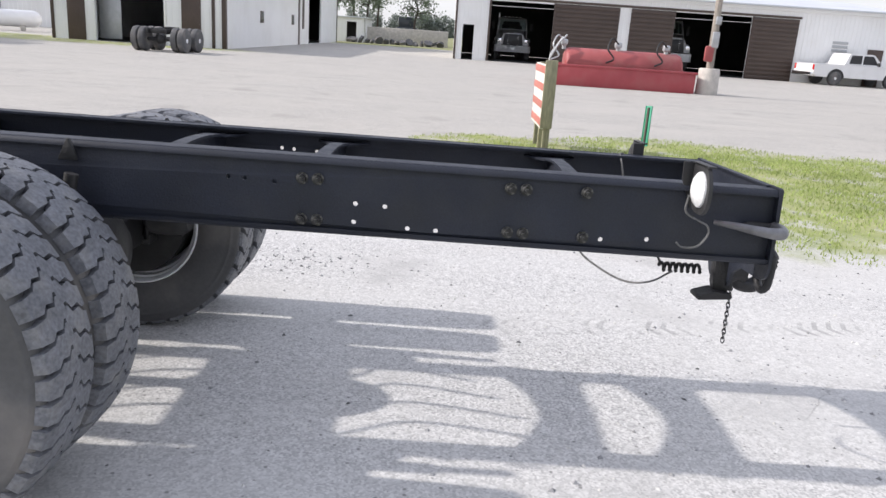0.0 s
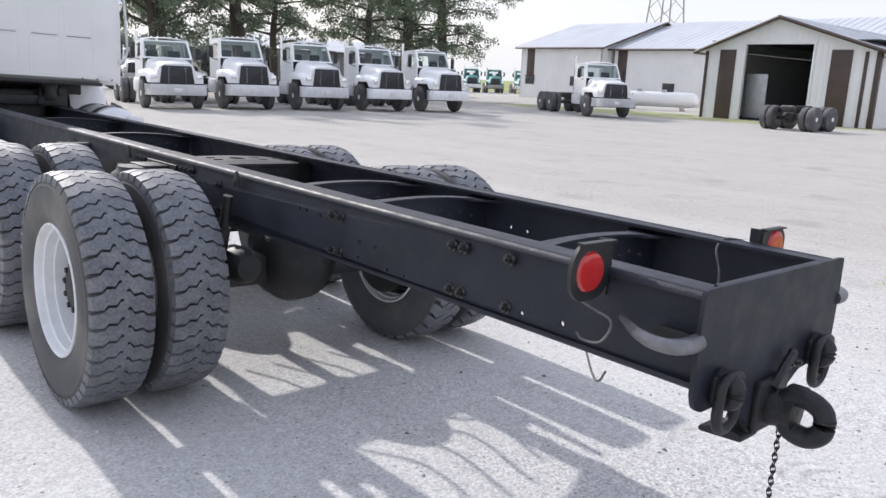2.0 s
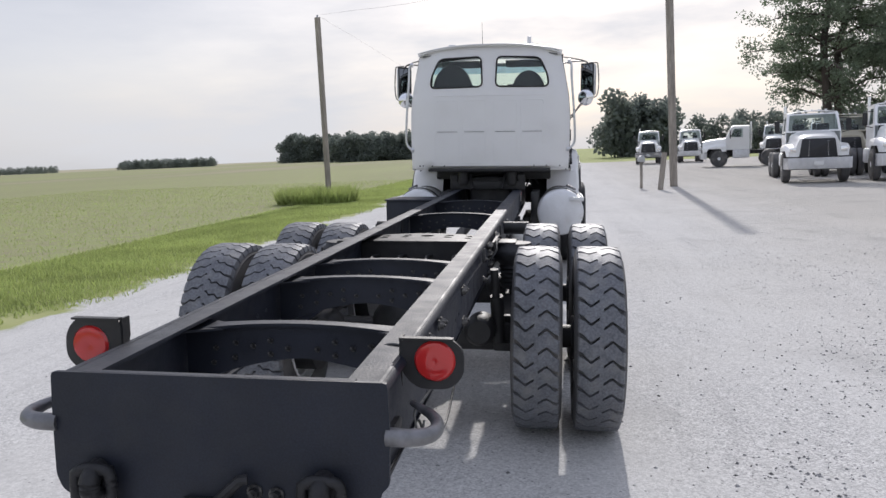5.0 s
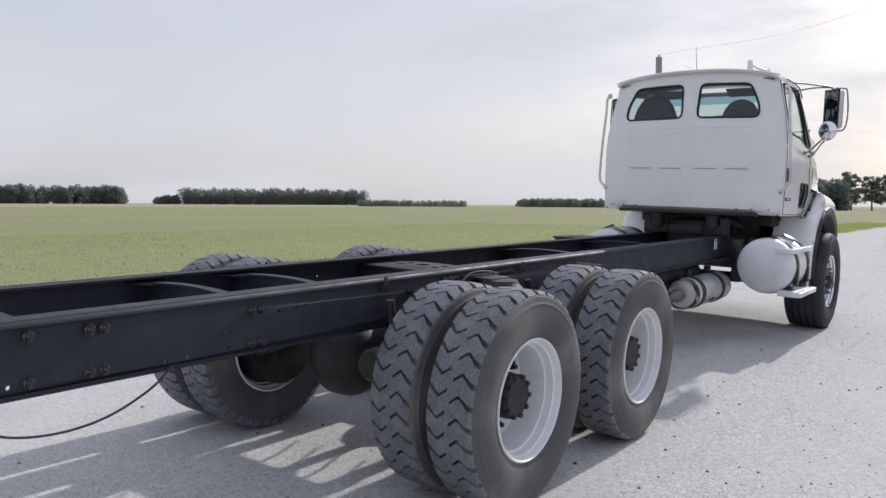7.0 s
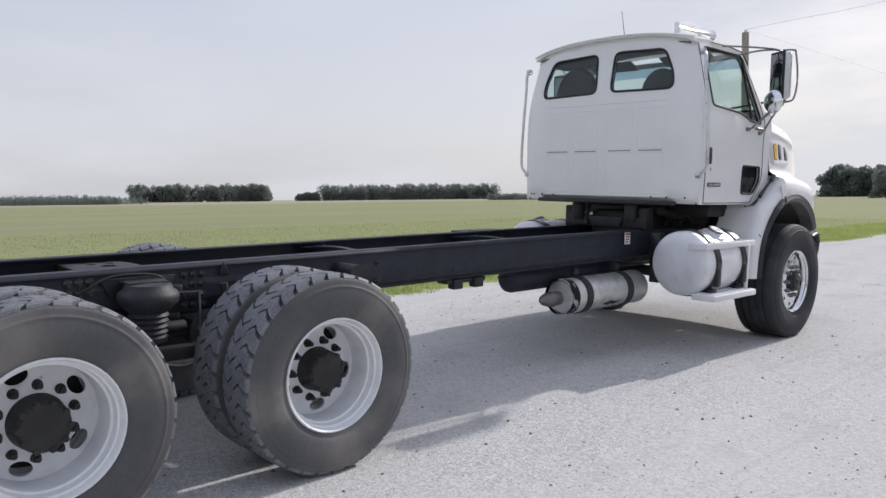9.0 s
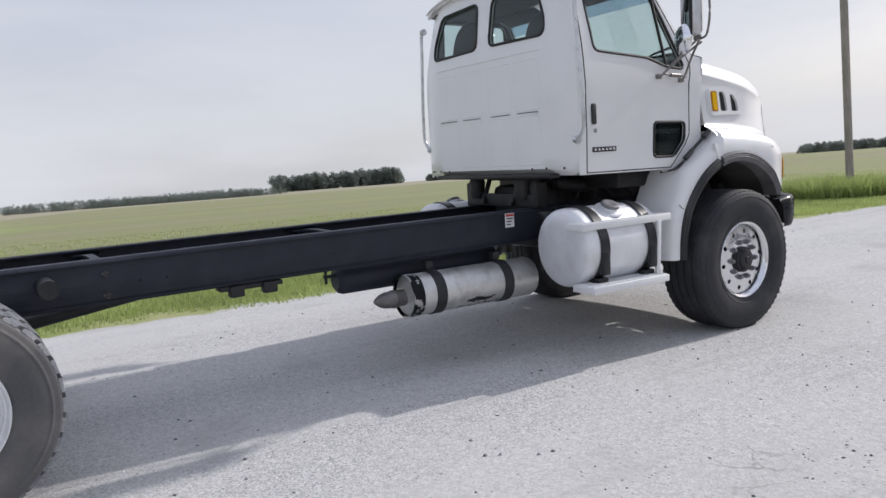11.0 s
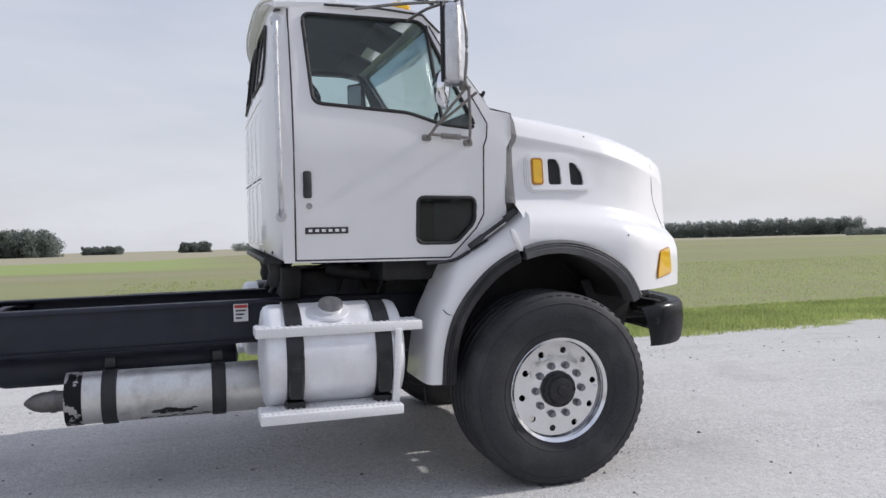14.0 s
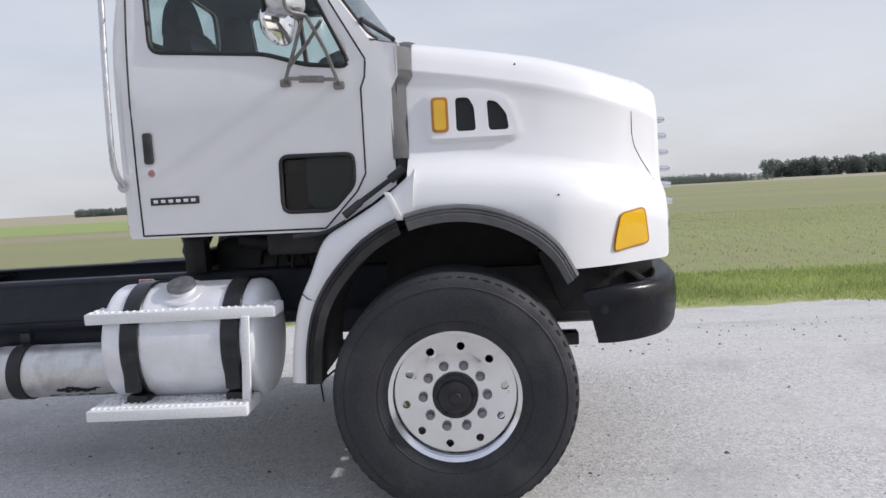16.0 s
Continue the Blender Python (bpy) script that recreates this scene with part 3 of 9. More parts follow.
# ---- ground ----
def build_ground():
    xs = [-1500, -900, -500, -250, -120, -60, -30, -15, -9, -7] + [x * 0.5 for x in range(-12, 13)] + [7, 9, 15, 30, 60, 120, 250, 500, 900, 1500]
    ys = [-900, -400, -150, -60, -25, -10, -4, 0, 4, 8, 12, 16, 22, 30, 45, 70, 110, 180, 300, 600, 1000, 1600]
    bm = B()
    grid = [[bm.verts.new((x, y, ground_z(x) - (0.12 if x < -6.5 and x > -8 else 0))) for x in xs] for y in ys]
    for r0, r1 in zip(grid, grid[1:]):
        for k in range(len(xs) - 1):
            bm.faces.new((r0[k], r0[k + 1], r1[k + 1], r1[k]))
    solid("ground", bm, M_GROUND, "pale stony yard and road beside a flat green crop field", "ground", kind="structure")


build_ground()
ZG = ground_z(20)     # level of the yard
ZF = ground_z(-20)    # level of the field

# ---- the truck: x to its right, y ahead, z up, from the ground below its tail ----
truck = thing("truck", pose(0, 0, 0, 0, 1.9, 0), "white conventional heavy truck, bare black chassis, parked on a stony road", "truck")
FX = -0.028           # the frame's middle


def rail_top(y):
    return 1.014 + 0.0066 * y


RAIL_H, RAIL_W, RAIL_HALF = 0.258, 0.09, 0.425


def build_rail(side):
    """A channel with its open side inwards: a web with bolt holes and two flanges with a rounded bend."""
    end = 8.9
    x_out = FX + side * RAIL_HALF
    outer = [(0.005, 0), (end, 0), (end, RAIL_H), (0.005, RAIL_H)]
    spots = [(1.401, .877), (1.405, .815), (1.303, .873), (1.224, .804), (1.129, .802), (1.823, .942), (1.77, .94), (1.67, .935), (0.575, .81), (0.42, .82),
             (4.9, .90), (5.05, .90), (5.4, .86), (5.75, .90), (2.7, .93), (2.86, .84)]
    holes = [ring_of(y, z - rail_top(y) + RAIL_H, 0.0085, n=8) for y, z in spots]
    holes = [h for h in holes if all(0.01 < p[1] < RAIL_H - 0.01 for p in h)]
    bm = B()
    r = 0.022

    def place(y, h):
        # the web leans over into the flanges at top and bottom
        e = max(0.0, r - h, h - (RAIL_H - r)) / r
        return Vector((x_out - side * r * (1 - math.sqrt(max(0.0, 1 - e * e))), y, rail_top(y) - RAIL_H + h))
    panel(bm, outer, holes, place, lambda y, h: Vector((-side * 0.009, 0, 0)), 0)
    for top in (True, False):
        def flange(y, u, top=top):
            z = rail_top(y) - (0.0 if top else RAIL_H)
            return Vector((x_out - side * (r * 0.55 + u), y, z + (-0.001 if top else 0.001)))
        panel(bm, [(0.005, 0), (end, 0), (end, RAIL_W), (0.005, RAIL_W)], [], flange, lambda y, u, top=top: Vector((0, 0, -0.010 if top else 0.010)))
        # the rounded bend
        rows = []
        for k in range(6):
            q = math.pi / 2 * k / 5
            rows.append([bm.verts.new((x_out - side * r * (1 - math.sin(q)) + side * 0.0006, y, rail_top(y) + (-r + r * math.cos(q) if top else -RAIL_H + r - r * math.cos(q)))) for y in (0.005, end)])
        for u, v in zip(rows, rows[1:]):
            bm.faces.new((u[0], u[1], v[1], v[0]))
    part("frame_rail", bm, M_BLACK, truck, "long black-painted steel channel with rows of bolt holes")


build_rail(-1)
build_rail(1)


def bolt_mesh():
    bm = B()
    bar(bm, (0, 0, 0), (0.006, 0, 0), 0.020, seg=14)
    bar(bm, (0.005, 0, 0), (0.020, 0, 0), 0.015, 0.0135, seg=6)
    bar(bm, (0.017, 0, 0), (0.027, 0, 0), 0.006, seg=8)
    return finish("bolt", bm, M_BOLT)


BOLT = bolt_mesh()


def build_bolts():
    groups = [(y + d, z) for y, zs in ((1.527, (.952, .815)), (0.838, (.962, .814))) for z in zs for d in (0, 0.052)]
    groups += [(0.637, .965), (0.637, .814), (2.55, .945), (2.55, .83), (4.72, .96), (4.72, .84)]
    groups += [(3.19 + dx, z) for dx in (-0.34, -0.29, -0.24, 0.24, 0.29, 0.34) for z in (0.98, 0.93, 0.87, 0.82)]
    for side in (-1, 1):
        for y, z in groups:
            part("bolt", BOLT, None, truck, m=pose(FX + side * (RAIL_HALF - 0.001), y, z, 0, 0, 0 if side > 0 else 180))


build_bolts()


def build_crossmember(y, arch=True, depth=0.2, wide=0.10):
    """A pressed cross beam with gusset ends; its lower edge is arched."""
    bm = B()
    half, zt = RAIL_HALF - 0.02, rail_top(y) - 0.03
    n = 16
    rows = []
    for k in range(n + 1):
        u = -1 + 2 * k / n
        x = FX + u * half
        rise = 0.028 * (1 - u * u) if arch else 0.0
        low = depth * (0.62 + 0.38 * abs(u) ** 1.5) if arch else depth
        w = wide * (0.5 + 0.65 * abs(u) ** 3)
        pts = [(x, y - w / 2, zt + rise - 0.012), (x, y + w / 2, zt + rise - 0.012), (x, y + w / 2, zt + rise - 0.022), (x, y + 0.006, zt + rise - 0.022),
               (x, y + 0.006, zt + rise - low), (x, y + w * 0.35, zt + rise - low), (x, y + w * 0.35, zt + rise - low - 0.009), (x, y - 0.006, zt + rise - low - 0.009), (x, y - 0.006, zt + rise - 0.022), (x, y - w / 2, zt + rise - 0.022)]
        rows.append([bm.verts.new(p) for p in pts])
    m = len(rows[0])
    for a, b in zip(rows, rows[1:]):
        for j in range(m):
            bm.faces.new((a[j], a[(j + 1) % m], b[(j + 1) % m], b[j]))
    bm.faces.new(rows[0])
    bm.faces.new(rows[-1][::-1])
    for s in (-1, 1):   # gusset plates at the rails
        prism(bm, [(FX + s * 0.40, y - 0.11), (FX + s * 0.40, y + 0.11), (FX + s * 0.26, y + 0.035), (FX + s * 0.26, y - 0.035)], "z", zt - 0.010, zt - 0.002)
    cm = part("crossmember", bm, M_BLACK, truck, "black pressed-steel cross beam with arched web")
    for s in (-1, 1):
        for dx, dz in ((0.05, 0.085), (0.11, 0.06), (0.11, 0.105), (0.17, 0.08), (0.23, 0.07), (0.235, 0.12), (0.30, 0.09), (0.31, 0.14)):
            part("bolt", BOLT, None, cm, m=pose(FX + s * dx, y - 0.007, zt - dz + 0.012, 0, 0, -90) @ Matrix.Scale(0.5, 4))


for cy in (0.66, 1.55, 2.07, 4.72, 6.2):
    build_crossmember(cy)


def build_suspension_bridge():
    """The deep beam between the two axles, with round openings in its top plate."""
    bm = B()
    y, z = 3.19, rail_top(3.19) - 0.03
    holes = [ring_of(FX + dx, y + dy, 0.03, n=12) for dx in (-0.28, -0.14, 0.14, 0.28) for dy in (-0.05, 0.05)] + [ring_of(FX, y, 0.045, n=14)]
    panel(bm, rounded([(FX - 0.41, y - 0.16), (FX + 0.41, y - 0.16), (FX + 0.41, y + 0.16), (FX - 0.41, y + 0.16)], 0.04), holes, lambda a, b: Vector((a, b, z - 0.02 + 0.02 * (1 - ((a - FX) / 0.41) ** 2))), lambda a, b: Vector((0, 0, -0.014)), 0.09)
    box(bm, (FX, y - 0.14, z - 0.13), (0.82, 0.014, 0.2))
    box(bm, (FX, y + 0.14, z - 0.13), (0.82, 0.014, 0.2))
    part("suspension_bridge", bm, M_BLACKROUGH, truck)


build_suspension_bridge()


def build_tail():
    # closing plate with stepped lower corners
    bm = B()
    h = rail_top(0) + 0.006
    outline = [(-0.430, h), (0.430, h), (0.434, 0.90), (0.431, 0.765), (0.412, 0.748), (0.408, 0.728), (0.385, 0.703), (0.205, 0.695), (0.13, 0.655), (0.10, 0.60), (0.06, 0.575), (-0.08, 0.575), (-0.115, 0.60), (-0.14, 0.655), (-0.205, 0.692), (-0.385, 0.694), (-0.418, 0.712), (-0.434, 0.75), (-0.434, 0.90)]
    prism(bm, rounded([(FX + x, z) for x, z in outline], 0.012, 2), "y", -0.008, 0.004)
    box(bm, (FX, 0.008, h - 0.003), (0.70, 0.02, 0.007))
    part("end_plate", bm, M_BLACK, truck, "flat black end plate with stepped lower edge")
    # pintle hook on its mount
    bm = B()
    box(bm, (FX, -0.018, 0.64), (0.18, 0.024, 0.15), 0.008)
    lathe(bm, [(0.0, 0.0), (0.0, 0.052), (0.02, 0.056), (0.05, 0.046), (0.07, 0.05), (0.08, 0.05), (0.085, 0.0)], 18, pose(FX, -0.02, 0.63, 0, 0, -90))
    tube(bm, bend([(FX, -0.065, 0.610), (FX, -0.09, 0.578), (FX, -0.138, 0.572), (FX, -0.172, 0.60), (FX, -0.176, 0.642)], 5), 0.030, 12)
    tube(bm, bend([(FX, -0.055, 0.655), (FX, -0.09, 0.680), (FX, -0.134, 0.678), (FX, -0.166, 0.660), (FX, -0.176, 0.635)], 5), 0.029, 12)
    box(bm, (FX, -0.095, 0.70), (0.04, 0.055, 0.022), 0.008)
    hook = part("pintle_hook", bm, M_CASTIRON, truck, "dark cast pintle hook with closed jaw")
    bm = B()
    tube(bm, [(FX - 0.02, -0.03, 0.69), (FX + 0.07, -0.035, 0.775), (FX + 0.085, -0.03, 0.775)], 0.014, 8)
    part("latch_lever", bm, M_CASTIRON, hook)
    bm = B()
    prism(bm, [(-0.008, 0.70), (0.06, 0.70), (0.052, 0.60), (0.045, 0.556), (-0.012, 0.552), (-0.004, 0.60)], "x", FX - 0.10, FX - 0.055, 0.008)
    prism(bm, rounded([(-0.015, 0.546), (0.115, 0.536), (0.115, 0.551), (0.05, 0.572), (-0.015, 0.564)], 0.006), "x", FX - 0.135, FX - 0.04, 0.004)
    part("safety_bracket", bm, M_CASTIRON, hook)
    # safety chain
    for k in range(14):
        bm = B()
        z = 0.575 - 0.0185 * k
        loop = [(0.007 * math.cos(q), 0, 0.0135 * math.sin(q)) for q in [2 * math.pi * j / 10 for j in range(10)]]
        tube(bm, loop, 0.0025, 6, True)
        part("chain_link", bm, M_CASTIRON, hook, m=pose(FX + 0.0, -0.06, z, 0, 4, 90 * (k % 2)))
    # two shackle rings with their clips
    for s in (-1, 1):
        bm = B()
        x = FX + s * 0.285 - (0.026 if s < 0 else 0.012)
        box(bm, (x, -0.016, 0.748), (0.08, 0.026, 0.075), 0.012)
        tube(bm, bend([(x, -0.012, 0.718), (x, -0.046, 0.722), (x, -0.060, 0.747), (x, -0.046, 0.772), (x, -0.012, 0.778)], 4), 0.026, 12)
        clip = part("ring_clip", bm, M_CASTIRON, truck)
        bm = B()
        loop = [(x + dx, -0.044 + 0.006 * t, 0.764 - dz) for dx, dz, t in ((-0.046, -0.010, 0), (-0.048, 0.045, 0.3), (-0.046, 0.08, 0.6), (-0.033, 0.108, 0.8), (0, 0.122, 1), (0.033, 0.108, 0.8), (0.046, 0.08, 0.6), (0.048, 0.045, 0.3), (0.046, -0.010, 0), (0.02, -0.022, 0), (-0.02, -0.022, 0))]
        tube(bm, bend(loop + loop[:1], 4)[:-1], 0.0145, 10, True)
        part("ring", bm, M_CASTIRON, clip, "dark steel lifting ring")
    for x, z in ((0.095, 0.735), (0.15, 0.73)):
        part("bolt", BOLT, None, truck, m=pose(FX + x, -0.009, z, 0, 0, -90))
    # forged side hooks
    for s in (-1, 1):
        bm = B()
        x0 = FX + s * RAIL_HALF
        pts = bend([(x0, 0.002, 0.886), (x0 + s * 0.05, 0.0, 0.886), (x0 + s * 0.097, 0.020, 0.887), (x0 + s * 0.112, 0.062, 0.891), (x0 + s * 0.097, 0.115, 0.896), (x0 + s * 0.06, 0.165, 0.899), (x0 + s * 0.022, 0.212, 0.899)], 4)
        tube(bm, pts, [0.023 - 0.015 * (k / (len(pts) - 1)) ** 1.5 for k in range(len(pts))], 12)
        hook_ob = part("tow_hook", bm, M_HOOK, truck, "worn grey forged tow hook")
        bm = B()
        prism(bm, rounded([(0.012, 0.868), (0.10, 0.868), (0.125, 0.886), (0.10, 0.906), (0.012, 0.904)], 0.012), "x", min(x0, x0 + s * 0.014), max(x0, x0 + s * 0.014), 0.003)
        part("hook_plate", bm, M_BLACKROUGH, hook_ob)
    # lamps on folded brackets
    for s in (-1, 1):
        x = FX + s * (0.508 if s < 0 else 0.503)
        y, z = (0.283 if s < 0 else 0.25), (1.012 if s < 0 else 1.004)
        lip = 0.077 if s < 0 else 0.060
        bm = B()
        holder = rounded([(x - s * 0.095, z + lip), (x + s * 0.045, z + lip), (x + s * 0.078, z + 0.03), (x + s * 0.078, z - 0.04), (x + s * 0.04, z - 0.078), (x - s * 0.05, z - 0.078), (x - s * 0.095, z - 0.03)], 0.03)
        panel(bm, holder, [ring_of(x, z, 0.056, n=28)], lambda a, b, y=y: Vector((a, y, b)), lambda a, b: Vector((0, 0.012, 0)))
        prism(bm, [(x - s * 0.095, z + lip + 0.003), (x + s * 0.05, z + lip + 0.003), (x + s * 0.05, z + lip - 0.003), (x - s * 0.095, z + lip - 0.003)], "y", y - 0.012, y + 0.012)
        prism(bm, [(y + 0.006, z + lip), (y + 0.045, z + lip), (y + 0.045, z + 0.02), (y + 0.006, z - 0.075)], "x", min(x - s * 0.098, x - s * 0.09), max(x - s * 0.098, x - s * 0.09))
        lamp = part("tail_lamp", bm, M_PLASTIC, truck, "round red tail lamp in a black folded bracket")
        bm = B()
        lathe(bm, [(0, 0.0), (0.004, 0.03), (0.0, 0.050), (-0.008, 0.0555)], 32, pose(x, y - 0.008, z, 0, 0, -90))
        part("lens", bm, M_RED, lamp, "red ribbed lens")
        bm = B()
        lathe(bm, [(-0.006, 0.0), (-0.004, 0.05), (0.008, 0.058), (0.018, 0.057), (0.028, 0.045), (0.034, 0.03), (0.035, 0.0)], 28, pose(x, y, z, 0, 0, 90))
        part("housing", bm, M_TREADPLATE if s < 0 else M_PLASTIC, lamp, "pale lamp body" if s < 0 else "black lamp body")
        bm = B()
        wire = bend([(x, y + 0.045, z - 0.02), (x - s * 0.01, y + 0.045, z - 0.075), (x - s * 0.03, y - 0.005, z - 0.105), (x - s * 0.048, y - 0.045, z - 0.125), (x - s * 0.045, y - 0.05, z - 0.155), (x - s * 0.045, y - 0.02, z - 0.195), (x - s * 0.04, y + 0.03, z - 0.20), (x - s * 0.04, y + 0.052, z - 0.185)], 5)
        tube(bm, wire, 0.0035, 6)
        part("wire", bm, M_WIRE, lamp)
    bm = B()
    tube(bm, bend([(FX + 0.43, 0.33, 1.013), (FX + 0.36, 0.36, 1.018), (FX + 0.31, 0.36, 0.985), (FX + 0.315, 0.34, 0.90), (FX + 0.29, 0.33, 0.80), (FX + 0.30, 0.36, 0.77)], 6), 0.004, 6)
    part("lamp_cable", bm, M_WIRE, truck)
    bm = B()
    tube(bm, bend([(FX - 0.08, 0.60, 0.72), (FX - 0.12, 0.55, 0.665), (FX - 0.22, 0.44, 0.62), (FX - 0.30, 0.36, 0.64), (FX - 0.36, 0.30, 0.70)], 7), 0.004, 6)
    part("hanging_cable", bm, M_WIRE, truck)
    bm = B()
    tube(bm, bend([(FX + 0.44, 1.15, 0.79), (FX + 0.455, 1.05, 0.723), (FX + 0.455, 0.9, 0.66), (FX + 0.455, 0.75, 0.638), (FX + 0.45, 0.60, 0.65), (FX + 0.44, 0.50, 0.69), (FX + 0.42, 0.46, 0.76)], 7), 0.0045, 6)
    part("hanging_hose", bm, M_BLACKROUGH, truck)
    # spring along the lower edge of the tail
    bm = B()
    pts = [(FX + 0.016 * math.cos(a), 0.235 - 0.0038 * a, 0.625 + 0.016 * math.sin(a)) for a in [k * math.pi / 4 for k in range(8 * 7)]]
    bar(bm, (FX, 0.235, 0.64), (FX, 0.30, 0.76), 0.005, seg=6)
    tube(bm, pts, 0.0072, 6)
    part("tail_spring", bm, M_BLACKROUGH, truck)


build_tail()


# ---- wheels ----
def drive_tyre(closed_shoulder=False):
    """A lug tyre about the x axis: the carcass, with an open or a rounded shoulder."""
    bm = B()
    prof = [(-0.105, 0.295), (-0.118, 0.305), (-0.128, 0.335), (-0.132, 0.342), (-0.1365, 0.36), (-0.140, 0.38), (-0.142, 0.40), (-0.1425, 0.42), (-0.1422, 0.44), (-0.1408, 0.46), (-0.1385, 0.476),
            (-0.1395, 0.479), (-0.138, 0.484), (-0.1350, 0.487), (-0.133, 0.497), (-0.129, 0.505), (-0.118, 0.514), (-0.06, 0.517), (0, 0.518)]
    if closed_shoulder:
        prof = prof[:-4] + [(-0.1305, 0.510), (-0.1275, 0.519), (-0.122, 0.5245), (-0.116, 0.5255), (-0.108, 0.521), (-0.06, 0.519), (0, 0.520)]
    lathe(bm, prof + [(-a, r) for a, r in prof[-2::-1]], 72, closed=False)
    bmesh.ops.delete(bm, geom=[f for f in bm.faces if len(f.verts) > 4], context="FACES")
    return bm


def drive_lugs(n, share, line, mirrored, rt=0.546):
    """Lugs from shoulder to centre on both halves: their number, their share of the pitch, their line (across, along in pitches, radius)."""
    bm = B()
    pitch = 2 * math.pi / n
    half = pitch * share
    for k in range(n):
        for s in (-1, 1):
            a0 = pitch * (k + (0.0 if s < 0 else 0.5))
            way = s if mirrored else 1

            def vert(ax, turn, r):
                return bm.verts.new((s * ax, r * math.cos(turn), r * math.sin(turn)))
            t, b = [], []
            for ax, da, r in line:
                c = a0 + way * pitch * da
                w = half * (0.88 if ax > 0.09 else 1.0)
                t.append((vert(ax, c - w, r), vert(ax, c + w, r)))
                b.append((vert(ax, c - w * 1.07, 0.498), vert(ax, c + w * 1.07, 0.498)))
            for j in range(len(line) - 1):
                bm.faces.new((t[j][0], t[j][1], t[j + 1][1], t[j + 1][0]))
                bm.faces.new((t[j][0], t[j + 1][0], b[j + 1][0], b[j][0]))
                bm.faces.new((t[j][1], b[j][1], b[j + 1][1], t[j + 1][1]))
            bm.faces.new((t[0][0], b[0][0], b[0][1], t[0][1]))
            bm.faces.new((t[-1][0], t[-1][1], b[-1][1], b[-1][0]))
    # the closed rib round the middle
    half_rib = line[-1][0] + 0.001
    rows = [[bm.verts.new((x, r * math.cos(a), r * math.sin(a))) for x, r in ((-half_rib, 0.50), (-half_rib, rt - 0.0005), (half_rib, rt - 0.0005), (half_rib, 0.50))] for a in [2 * math.pi * k / 96 for k in range(96)]]
    for k in range(96):
        for j in range(3):
            bm.faces.new((rows[k][j], rows[k][j + 1], rows[(k + 1) % 96][j + 1], rows[(k + 1) % 96][j]))
    return bm


WORN_LINE = [(0.136, 0.0, 0.500), (0.128, 0.0, 0.532), (0.090, 0.054, 0.5445), (0.070, 0.306, 0.546), (0.036, 0.252, 0.546), (0.020, 0.558, 0.546), (0.007, 0.54, 0.546)]
ARROW_LINE = [(0.1265, 0.18, 0.516), (0.1245, 0.17, 0.528), (0.117, 0.14, 0.5385), (0.098, 0.05, 0.543), (0.076, -0.16, 0.545), (0.058, -0.30, 0.5455), (0.044, -0.24, 0.546), (0.026, -0.08, 0.546), (0.010, 0.02, 0.546)]
DRIVE_TYRE = finish("tyre", drive_tyre(), M_RUBBER)
DRIVE_TYRE_RIGHT = finish("tyre", drive_tyre(True), M_RUBBER)
LUGS_LEFT = finish("tread", drive_lugs(44, 0.42, WORN_LINE, False), M_TREAD, 25)
LUGS_RIGHT = finish("tread", drive_lugs(34, 0.415, ARROW_LINE, True), M_TREAD, 25)


def dish_rim():
    """Steel disc wheel, deep dish: +x is the side that the dish opens to."""
    bm = B()
    prof = [(0.110, 0.312), (0.126, 0.310), (0.130, 0.303), (0.122, 0.296), (0.106, 0.294), (0.094, 0.289), (0.090, 0.280), (0.050, 0.276), (0.046, 0.266), (-0.088, 0.260), (-0.118, 0.268), (-0.13, 0.300)]
    lathe(bm, prof, 56)
    bmesh.ops.delete(bm, geom=[f for f in bm.faces if len(f.verts) > 4], context="FACES")
    holes = [[(math.cos(a) * (0.211 + 0.034 * math.cos(q)) - math.sin(a) * 0.049 * math.sin(q), math.sin(a) * (0.211 + 0.034 * math.cos(q)) + math.cos(a) * 0.049 * math.sin(q)) for q in [2 * math.pi * j / 16 for j in range(16)]] for a in [2 * math.pi * (k + 0.3) / 5 for k in range(5)]]
    holes += [ring_of(0, 0, 0.105, n=28)]

    def place(u, v):
        r = math.hypot(u, v)
        return Vector((-0.088 - 0.012 * max(0, (r - 0.15) / 0.12) + (0.012 if r < 0.17 else 0), u, v))
    panel(bm, ring_of(0, 0, 0.272, n=48), holes, place, lambda u, v: Vector((-0.012, 0, 0)), 0.045)
    return bm


def hub_mesh(length=0.05, r=0.112):
    bm = B()
    lathe(bm, [(-0.15, 0.0), (-0.15, 0.13), (-0.086, 0.13), (-0.082, 0.124), (-0.06, r + 0.008), (length * 0.5, r), (length - 0.01, r * 0.96), (length, r * 0.86), (length, 0.0)], 32)
    for k in range(10):
        a = 2 * math.pi * (k + 0.5) / 10
        bar(bm, (length - 0.03, 0.101 * math.cos(a), 0.101 * math.sin(a)), (length + 0.006, 0.101 * math.cos(a), 0.101 * math.sin(a)), 0.014, seg=8)
    return bm


def stud_mesh():
    bm = B()
    bar(bm, (-0.085, 0, 0), (-0.076, 0, 0), 0.023, seg=14)
    bar(bm, (-0.078, 0, 0), (-0.050, 0, 0), 0.020, 0.018, seg=6)
    bar(bm, (-0.05, 0, 0), (-0.03, 0, 0), 0.012, seg=8)
    return bm


RIM_DISH = finish("rim", dish_rim(), M_WHEELWHITE)
HUB = finish("hub", hub_mesh(), M_BLACKROUGH)
NUT = finish("wheel_nut", stud_mesh(), M_BLACKROUGH)


